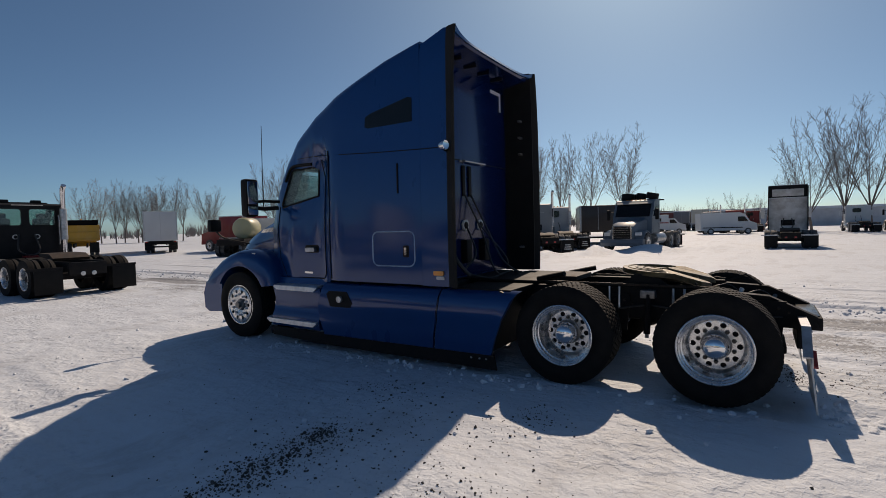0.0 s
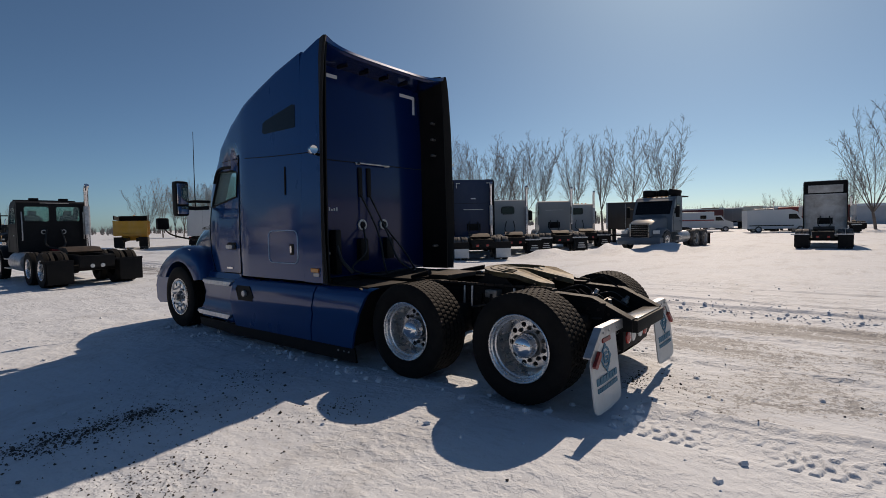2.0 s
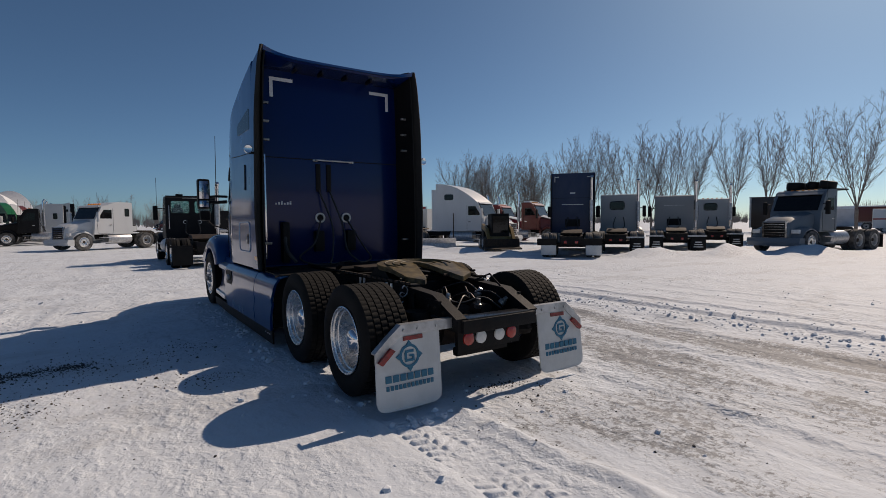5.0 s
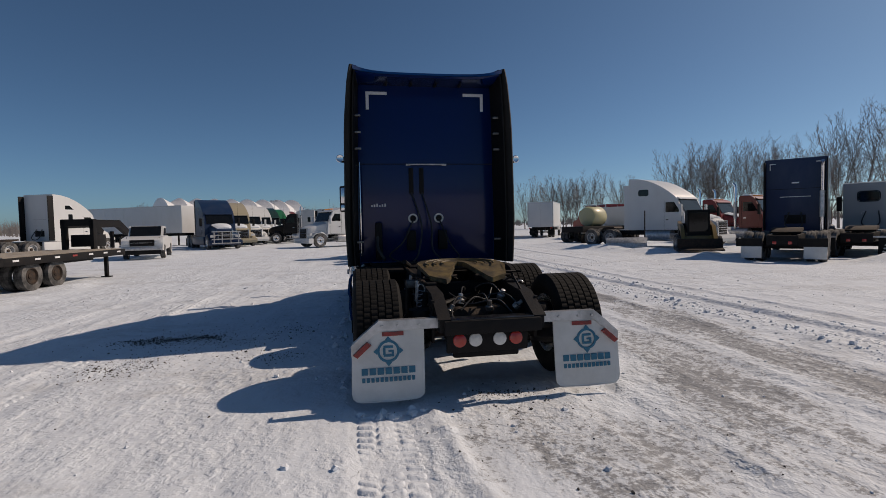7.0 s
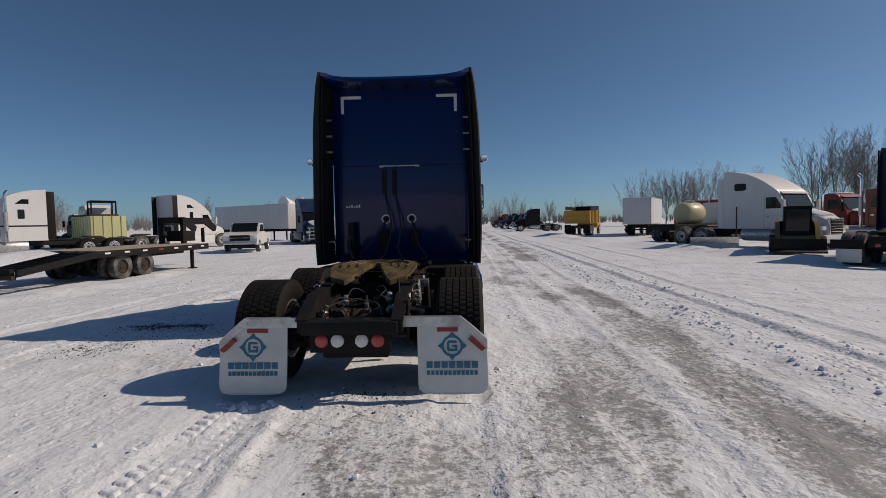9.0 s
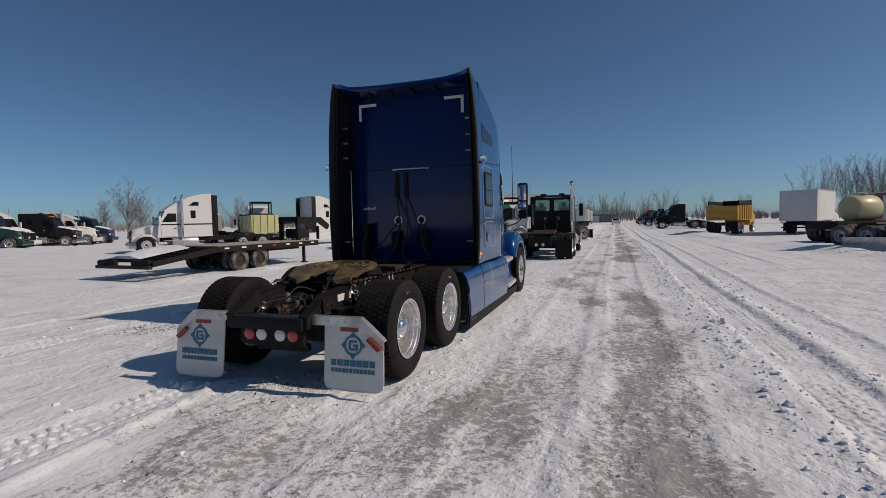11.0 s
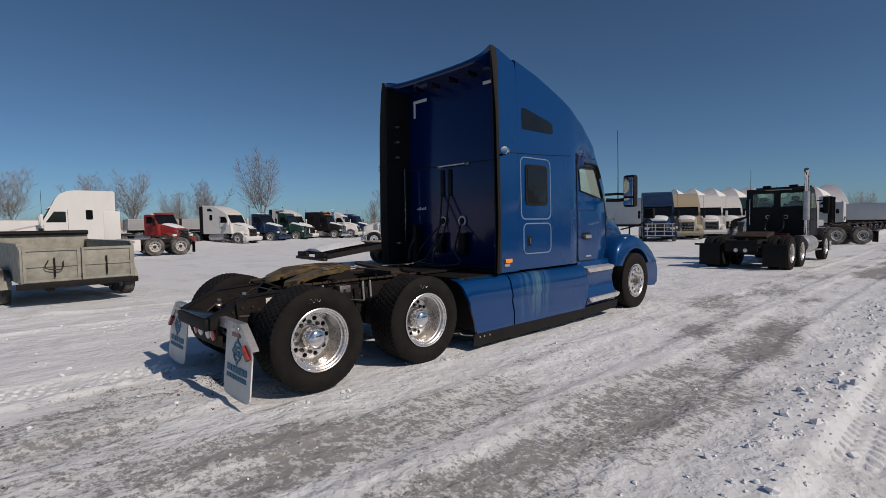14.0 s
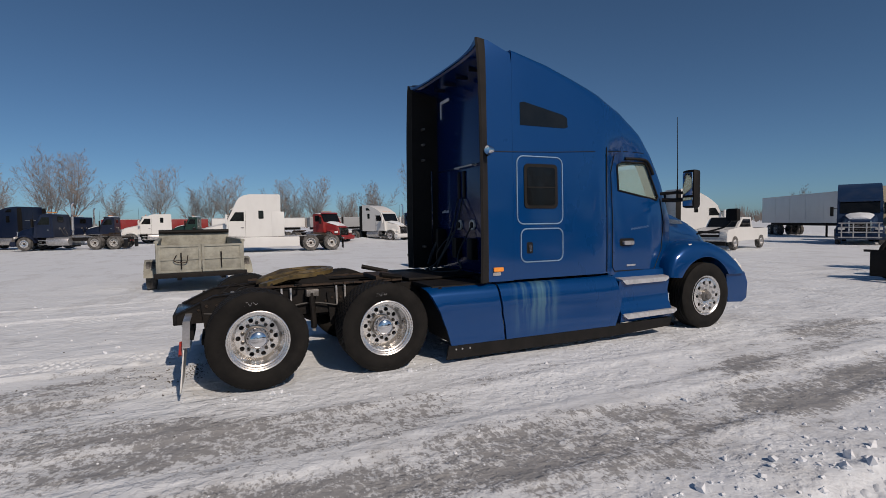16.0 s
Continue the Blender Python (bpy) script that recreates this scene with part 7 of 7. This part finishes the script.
T = thing("container", pose(-29.5, 35.5, 0, 0, 0, 50), "pale yellow-green steel roll-off container", "container")
LIME = colour("pale lime", (0.52, 0.52, 0.27))
part("container_shell", B(-1.2, 1.2, -3.0, 3.0, 0.5, 2.55), LIME, T, "pale lime steel box", bev=0.03)
for k in range(9):
    for sx in (-1.2, 1.2):
        part("container_rib", B(sx - 0.05, sx + 0.05, -2.9 + k * 0.72, -2.8 + k * 0.72, 0.5, 2.55), LIME, T)
for k in range(4):
    part("end_rib", B(-1.0 + k * 0.62, -0.9 + k * 0.62, -3.05, -2.98, 0.5, 2.55), LIME, T)
    part("skid", B(-1.1, 1.1, -2.6 + k * 1.7, -2.4 + k * 1.7, 0.0, 0.5), FRAME, T)
T = thing("salvaged_cabin", pose(-29.5, 35.5, 2.552, 0, 0, 50), "stripped white machine cabin lying on a container roof", "machine cabin")
part("cabin_floor", B(-1.0, 1.0, -1.9, 2.3, 0.0, 0.16), RUST, T, "rusty frame", bev=0.02)
part("white_cabin", prism([(-0.2, 0.16), (-0.1, 0.75), (0.0, 0.95), (1.7, 0.95), (2.2, 0.5), (2.2, 0.16)], -0.9, 0.9), W_, T, "faded white cabin shell", bev=0.06)
for sd in (-1, 1):
    part("cabin_window", prism([(0.15, 0.45), (0.15, 0.82), (0.8, 0.82), (0.8, 0.45)], sd * 0.88, sd * 0.91), GLASSDK, T, "dark cabin window")
    part("cabin_window", prism([(0.95, 0.45), (0.95, 0.82), (1.6, 0.82), (1.8, 0.45)], sd * 0.88, sd * 0.91), GLASSDK, T, "dark cabin window")
    for yy in (-1.8, -0.75):
        part("cage_post", B(sd * 0.85 - 0.05, sd * 0.85 + 0.05, yy - 0.05, yy + 0.05, 0.16, 1.15), BLACKPL, T, "black cage post")
    part("cage_rail", B(sd * 0.85 - 0.05, sd * 0.85 + 0.05, -1.85, -0.7, 1.1, 1.2), BLACKPL, T)
for yy in (-1.8, -0.75):
    part("cage_rail", B(-0.85, 0.85, yy - 0.05, yy + 0.05, 1.1, 1.2), BLACKPL, T)
part("cage_roof", B(-0.9, 0.9, -1.9, -0.65, 1.2, 1.26), BLACKPL, T, "black cage roof", bev=0.02)
part("cage_panel", B(-0.8, 0.8, -0.75, -0.68, 0.16, 0.7), W_, T)
for i, (cx, cy, cc) in enumerate(((-31.5, 38.5, C_BLACK), (-34.2, 35.5, C_GREY))):
    tractor(cx, cy, 60, cc, "day", wb=4.8, stacks=0, snow=True, label="old stripped day cab truck behind a container")

# grey dump trailer
T = thing("dump_trailer", pose(-7.5, -0.72, 0, 0, 0, 94), "grey steel dump trailer with double rear doors", "trailer")
GREYD = mat("scuffed_grey_green_paint", (0.30, 0.305, 0.265), (0.20, 0.20, 0.175), 4, 0.6, 0.05, 0.15, 40)
def wall_box(nm, a, b, c, d, e, f_, lab=""):
    return part(nm, B(a, b, c, d, e, f_), GREYD, T, lab, bev=0.012)
wall_box("floor_pan", -0.98, 0.98, 0.0, 4.1, 0.5, 0.56)
wall_box("side_wall", -1.0, -0.95, 0.0, 4.1, 0.5, 1.25, "grey side wall")
wall_box("side_wall", 0.95, 1.0, 0.0, 4.1, 0.5, 1.25, "grey side wall")
wall_box("front_wall", -1.0, 1.0, 4.05, 4.1, 0.5, 1.42, "grey front wall")
for sd in (-1, 1):
    d = part("rear_door", B(min(sd * 0.01, sd * 0.99), max(sd * 0.01, sd * 0.99), -0.05, 0.0, 0.5, 1.19), GREYD, T, "grey steel rear door", bev=0.012)
    for zz in (0.52, 0.82, 1.14):
        part("door_rib", B(min(sd * 0.04, sd * 0.95), max(sd * 0.04, sd * 0.95), -0.075, -0.05, zz, zz + 0.045), GREYD, d)
    for xx in (0.04, 0.92):
        part("door_rib", B(sd * xx - 0.025, sd * xx + 0.025, -0.08, -0.05, 0.52, 1.18), GREYD, d)
    part("latch_bar", tube([(sd * 0.45, -0.09, 0.6), (sd * 0.45, -0.09, 1.0)], 0.016, 6), FRAME, T, "dark latch bar")
    part("top_rail", B(sd * 0.975 - 0.05, sd * 0.975 + 0.05, 0.0, 4.1, 1.23, 1.29), GREYD, T, bev=0.01)
    part("fender", loft([[(sd * 1.02, 1.7 + 0.95 * math.cos(a), 0.30 + 0.46 * math.sin(a)), (sd * 1.30, 1.7 + 0.95 * math.cos(a), 0.30 + 0.46 * math.sin(a)), (sd * 1.30, 1.7 + 0.92 * math.cos(a), 0.30 + 0.43 * math.sin(a)), (sd * 1.02, 1.7 + 0.92 * math.cos(a), 0.30 + 0.43 * math.sin(a))] for a in np.linspace(0.1, 3.04, 9)]), GREYD, T, "grey mud guard")
    for yy in (1.25, 2.1):
        wheel(T, sd * 1.14, yy, sd, False, T_CAR, R_CAR, 0.37, True)
    part("frame_rail", B(sd * 0.5 - 0.05, sd * 0.5 + 0.05, 0.0, 5.0, 0.32, 0.48), FRAME, T)
part("rear_sill", B(-1.05, 1.05, -0.06, 0.06, 0.38, 0.5), FRAME, T, "black rear sill", bev=0.01)
part("tarp_roll", tube([(-1.0, 4.0, 1.48), (1.0, 4.0, 1.48)], 0.06, 10), BLACKPL, T, "rolled black tarpaulin")
part("tarp_post", B(-0.05, 0.05, 4.1, 4.16, 1.0, 1.6), FRAME, T)
part("chain", tube(arc([(-0.55, -0.09, 0.95), (-0.6, -0.12, 0.80), (-0.35, -0.12, 0.76), (-0.3, -0.09, 0.93)], 5), 0.012, 6), RUST, T, "hanging chain")
part("tongue", tube([(0, 5.0, 0.5), (0, 6.2, 0.5)], 0.06, 8), FRAME, T)

# snowed-in row at the field's edge
ROWY = ((-38.5, 9.6, C_WHITE, "high", 3.5), (-40.5, 13.2, C_BLUE2, "day", 2.75), (-42.5, 16.6, C_DGREEN, "day", 2.9), (-45.0, 19.0, C_WHITE, "high", 3.5), (-44.5, 22.6, C_BLACK, "mid", 3.1), (-47.5, 26.5, C_WHITE, "high", 3.4), (-37.5, 3.6, C_RED, "day", 2.6), (-49, 29.5, C_NAVY, "mid", 3.0))
for i, (cx, cy, cc, kd, tp) in enumerate(ROWY):
    tractor(cx - 5.5, cy + 3.2, -58 + 4 * (i % 3), cc, kd, wb=5.2, sl=1.6, stacks=i % 2, snow=True, top=tp, label=f"{cc[0]} tractor unit half buried in drifted snow")
# far left cluster
for i, (cx, cy, cc, kd, hh) in enumerate(((-44, -20.5, C_BLACK, "high", 205), (-40, -16.6, C_BLACK, "high", 195), (-43.5, -12.5, C_DNAVY, "high", 150), (-39.5, -7.8, C_DNAVY, "day", 165), (-46, -24.5, C_WHITE, "mid", 200), (-52.5, -9.5, C_DNAVY, "day", 150), (-54, -6.2, C_DNAVY, "day", 175), (-52, -2.8, C_WHITE, "mid", 188), (-58, 1.2, C_DGREEN, "day", 170))):
    tractor(cx, cy, hh, cc, kd, wb=5.4, sl=1.6, stacks=i % 2, snow=i % 2 == 0, top={"high": 3.4, "mid": 2.9, "day": 2.7}[kd])
for i in range(3):
    trailer(-72 + i * 1.5, -14 + i * 13, 2, 12.5, (C_RED, C_WHITE, C_GREY)[i], 2.7, "long low trailer at the field edge", 1.3)

# machinery and scrap beyond the dump truck
rm = random.Random(21)
for i in range(9):
    yy = 80 + i * 8
    tractor(14.5 + rm.uniform(-1, 2), yy - 8, rm.choice((100, 80, 95)), rm.choice((C_BLACK, C_NAVY, C_GREY, C_BLACK, C_BROWN)), rm.choice(("day", "mid")), wb=4.8, sl=1.0, stacks=1, label="worn truck parked along the lane")

# small car coming down the far lane
T = thing("white_car", pose(3.4, 128, 0, 0, 0, 180), "small white car far down the lane", "car")
part("body", prism([(-2.1, 0.35), (-2.1, 0.9), (-1.4, 1.0), (-0.9, 1.5), (0.5, 1.52), (1.1, 1.02), (2.1, 0.9), (2.15, 0.35)], -0.88, 0.88), W_, T, "white car body", bev=0.08)
part("windshield", prism([(0.55, 1.48), (1.05, 1.04), (1.09, 1.06), (0.59, 1.5)], -0.7, 0.7), GLASSDK, T)
for sd in (-1, 1):
    part("headlamp", B(sd * 0.62 - 0.15, sd * 0.62 + 0.15, 2.12, 2.17, 0.65, 0.8), WHITELENS, T)
    for yy in (-1.3, 1.3):
        wheel(T, sd * 0.8, yy, sd, False, T_CAR, R_CAR, 0.35, True)

# buildings
SHEET = mat("pale_ribbed_sheet", (0.55, 0.56, 0.58), (0.45, 0.46, 0.48), 0.6, 0.6, 0.2, 0.1, 3)
FABRIC = mat("white_fabric_cover", (0.72, 0.73, 0.74), (0.62, 0.63, 0.65), 1.5, 0.6)
T = thing("fabric_shelter", pose(-50, 134, 0, 0, 0, -58), "white fabric dome shelter with ribbed arches", "shelter")
rings = []
for k in range(17):
    bulge = 0.0 if k % 2 else 1.3
    rings.append([(-11 * math.cos(a) * (1 + bulge * 0.02), k * 2.2, (8.5 + bulge) * math.sin(a) ** 0.8) for a in np.linspace(0.02, math.pi - 0.02, 15)])
part("fabric_cover", loft(rings), FABRIC, T, "white stretched fabric", smooth=25)
T = thing("warehouse", pose(-14, 215, 0, 0, 0, 0), "long low grey warehouse across the end of the lane", "warehouse")
part("wall", B(-17, 17, 0, 16, 0, 3.4), colour("slate grey", (0.12, 0.12, 0.13)), T, "dull grey wall")
part("roof", prism([(-0.5, 3.4), (8, 4.6), (16.5, 3.4), (16.5, 3.2), (-0.5, 3.2)], -17.5, 17.5), colour("slate grey", (0.12, 0.12, 0.13)), T, "dark low-pitched roof")
for k in range(3):
    part("loading_door", B(-13 + k * 10, -9 + k * 10, -0.06, 0.0, 0, 2.8), SHEET, T, "pale loading door")
T = thing("low_shed", pose(118, -6, 0, 0, 0, 0), "long low white shed beyond the trailers", "shed")
part("wall", B(0, 12, -50, 40, 0, 3.4), SHEET, T, "pale sheet wall")
part("roof", B(-0.5, 12.5, -51, 41, 3.4, 3.9), SNOWCLEAN, T, "snow-covered roof", bev=0.1)
for x, y, hh in ((-20.5, 124, 8),):
    T = thing("light_pole", pose(x, y, 0), "thin grey yard light pole", "pole", "light poles")
    part("pole", tube([(0, 0, 0), (0, 0, hh)], 0.1, 8, r1=0.06), ALUDULL, T)
    part("lamp_head", B(-0.9, -0.3, -0.15, 0.15, hh, hh + 0.25), ALUDULL, T)
    part("lamp_head", B(0.3, 0.9, -0.15, 0.15, hh, hh + 0.25), ALUDULL, T)
    part("cross_arm", B(-0.9, 0.9, -0.04, 0.04, hh - 0.06, hh), ALUDULL, T)


# ---- bare trees ----
def tree_mesh(seed, height, spread, fork):
    """Trunk and limbs, and a haze of thin twigs, as two meshes."""
    rng = random.Random(seed)
    wood, twig = ([], []), ([], [])

    def limb(store, p, q, r0, r1, sides):
        v, f = store
        d = (q - p).normalized()
        a = d.orthogonal().normalized()
        b = d.cross(a)
        o = len(v)
        for c, r in ((p, r0), (q, r1)):
            for k in range(sides):
                t = 2 * math.pi * k / sides
                v.append(tuple(c + (a * math.cos(t) + b * math.sin(t)) * r))
        for k in range(sides):
            j = (k + 1) % sides
            f.append((o + k, o + j, o + sides + j, o + sides + k))

    def line(store, p, d, length, r, n_, wander, lift, sides, taper=0.8):
        out_ = []
        for _ in range(n_):
            d = (d + Vector((rng.gauss(0, wander), rng.gauss(0, wander), lift))).normalized()
            q = p + d * length / n_
            limb(store, p, q, r, r * taper, sides)
            p, r = q, r * taper
            out_.append((p, d, r))
        return out_

    def fork_dir(d, angle):
        side = Vector((rng.gauss(0, 1), rng.gauss(0, 1), rng.gauss(0, 0.3)))
        side = (side - d * side.dot(d)).normalized()
        return (d * math.cos(angle) + side * math.sin(angle)).normalized()

    base_r = height * 0.0125
    trunk = line(wood, Vector((0, 0, -0.2)), Vector((rng.gauss(0, 0.04), rng.gauss(0, 0.04), 1)).normalized(), height * (rng.uniform(0.14, 0.26) if spread < 1.8 else rng.uniform(0.20, 0.27)), base_r, 3, 0.02, 0.03, 7, 0.94)
    p0, d0, r0 = trunk[-1]
    for k in range(fork):
        az = 2 * math.pi * (k + rng.uniform(-0.3, 0.3)) / fork
        tilt = rng.uniform(0.10, 0.44) * spread if spread < 1.8 else rng.uniform(0.06, 0.36) * spread
        d = Vector((math.sin(tilt) * math.cos(az), math.sin(tilt) * math.sin(az), math.cos(tilt)))
        ln = height * rng.uniform(0.58, 0.82) * (1 - 0.25 * rng.random() if spread > 1.8 else 1)
        stem = line(wood, p0, d, ln, r0 * (0.46 if spread < 1.8 else 0.55), 9, 0.035 if spread < 1.8 else 0.06, 0.045 if spread < 1.8 else 0.03, 4, 0.83)
        for i, (p, d, r) in enumerate(stem[1:]):
            u = (i + 1) / 8
            for _ in range(3 + (spread >= 1.8)):
                bl = ln * rng.uniform(0.14, 0.30) * (1.15 - 0.7 * u)
                br = line(twig, p, fork_dir(d, rng.uniform(0.3, 0.75) if spread < 1.8 else rng.uniform(0.5, 1.1)), bl, max(r * 0.5, 0.013), 4, 0.10, 0.10, 3, 0.8)
                for p2, d2, r2 in br:
                    for _ in range(1 + (rng.random() < (0.4 if spread < 1.8 else 0.8))):
                        tw_ = line(twig, p2, fork_dir(d2, rng.uniform(0.3, 0.8)), bl * rng.uniform(0.25, 0.5), max(r2 * 0.6, 0.009), 2, 0.12, 0.10, 3, 0.8)
                        line(twig, tw_[0][0], fork_dir(tw_[0][1], rng.uniform(0.3, 0.7)), bl * rng.uniform(0.18, 0.36), 0.008, 1, 0.1, 0.1, 3)
    zmax = max(v[2] for v in twig[0] + wood[0])
    out = []
    for nm, (v, f), mt in (("trunk", wood, BARK), ("crown", twig, TWIG)):
        me = bpy.data.meshes.new(nm)
        me.from_pydata([tuple(c * height / zmax for c in q) for q in v], [], f)
        me.materials.append(mt)
        out.append(me)
    return out


ROUND = [tree_mesh(40 + k, 12, (1.85, 2.05, 1.8)[k], (9, 9, 10)[k]) for k in range(3)]
TREES = [tree_mesh(3 + k, 12, (1.0, 1.2, 0.9, 1.3, 1.1, 1.4)[k], (8, 7, 7, 8, 7, 8)[k]) for k in range(6)]


def tree(x, y, s, k, rz, label="tall bare deciduous tree with a fine twig crown", broad=False):
    t = thing("tree", pose(x, y, 0, 0, 0, rz) @ Matrix.Scale(s, 4), label, "tree", "bare trees")
    t.scale = (s, s, s)
    for nm, me in zip(("trunk", "crown"), ROUND[k % 3] if broad else TREES[k % 6]):
        shared(nm, me, t, Matrix.Identity(4))


rt = random.Random(7)
# the tall line beyond the parked rows on the sunny side
for i, (x, y, s) in enumerate(((67.4, 16.0, 1.3), (66.2, 20.4, 1.25), (65.1, 24.0, 1.28), (63.7, 27.8, 1.25), (67, 34.5, 1.25), (65, 36.8, 1.3), (63.2, 38.6, 1.3), (62, 41.5, 1.3), (60.5, 43.8, 1.25), (59.5, 46.2, 1.25), (57.5, 47.5, 1.2),
                               (69.5, -5.6, 1.15), (69.3, -8.6, 1.35), (68.5, -11.0, 1.3), (69, -15, 1.35), (69, -19, 1.35), (67, -24, 1.3), (70, -30, 1.3), (68, -37, 1.3), (95, 3, 0.55), (98, 7, 0.5), (96, 0, 0.5), (92, -4, 0.8))):
    tree(x, y, s, i, rt.uniform(0, 360))
for i in range(15):
    u = i / 14
    tree(66 - 14 * u + rt.uniform(-3, 3), 58 + 14 * u + rt.uniform(-3, 3), rt.uniform(1.05, 1.25), i, rt.uniform(0, 360))
for i in range(12):
    u = i / 11
    tree(58 - 16 * u + rt.uniform(-3, 3), 104 + 10 * u + rt.uniform(-4, 4), rt.uniform(0.95, 1.2), i, rt.uniform(0, 360))
for i in range(16):
    tree(46 - i * 5.0 + rt.uniform(-3, 3), 190 + rt.uniform(-6, 12), rt.uniform(0.7, 1.05), i, rt.uniform(0, 360))
# along the field's edge on the far side
for i, (x, y, s) in enumerate(((-77.4, 33.5, 1.25), (-66.5, 51.5, 0.8), (-80.6, 25.5, 0.8), (-82, 20.8, 0.65), (-76, 23.8, 0.7), (-76, 20.3, 0.5), (-77, 14.4, 0.85), (-78, 11.0, 0.7), (-78, 9.3, 0.8), (-78.3, 1.2, 0.85), (-78.3, -1.0, 0.8), (-78.3, -3.4, 0.65), (-78, -8.1, 0.95), (-77.4, -13.2, 0.7), (-76, -18.0, 1.05), (-76, -20.4, 1.05), (-75, -26, 0.85), (-78, -27, 0.8), (-74, -33, 0.9), (-76, -40, 0.9), (-82, 60, 0.6), (-88, 72, 0.7), (-70, 66, 0.5), (-75, 85, 0.7), (-60, 150, 0.8), (-75, 140, 0.9))):
    tree(x, y, s, i + 2, rt.uniform(0, 360), "bare tree at the edge of a snowy field", True)
# far woods
verts, faces = [], []
for i in range(3000):
    a = rt.uniform(0, 2 * math.pi)
    d = rt.uniform(235, 330)
    x, y, hgt = d * math.cos(a), d * math.sin(a), rt.uniform(4.5, 10.0) * (0.8 + 0.3 * math.sin(a * 9))
    for k in range(12):
        o = len(verts)
        lean = rt.gauss(0, 0.16) * hgt
        b0 = hgt * rt.uniform(0.0, 0.3)
        bx, by = x - math.sin(a) * (lean * 0.2 + rt.gauss(0, 0.4)), y + math.cos(a) * (lean * 0.2 + rt.gauss(0, 0.4))
        tx, ty = x - math.sin(a) * lean, y + math.cos(a) * lean
        w = rt.uniform(0.06, 0.16)
        verts += [(bx - math.sin(a) * w, by + math.cos(a) * w, b0), (bx + math.sin(a) * w, by - math.cos(a) * w, b0), (tx, ty, hgt * rt.uniform(0.7, 1.0))]
        faces.append((o, o + 1, o + 2))
me = bpy.data.meshes.new("far_woods")
me.from_pydata(verts, [], faces)
me.materials.append(TWIG)
tagged(new("far_woods", me), "hazy line of distant bare woods", "woods", kind="stuff")
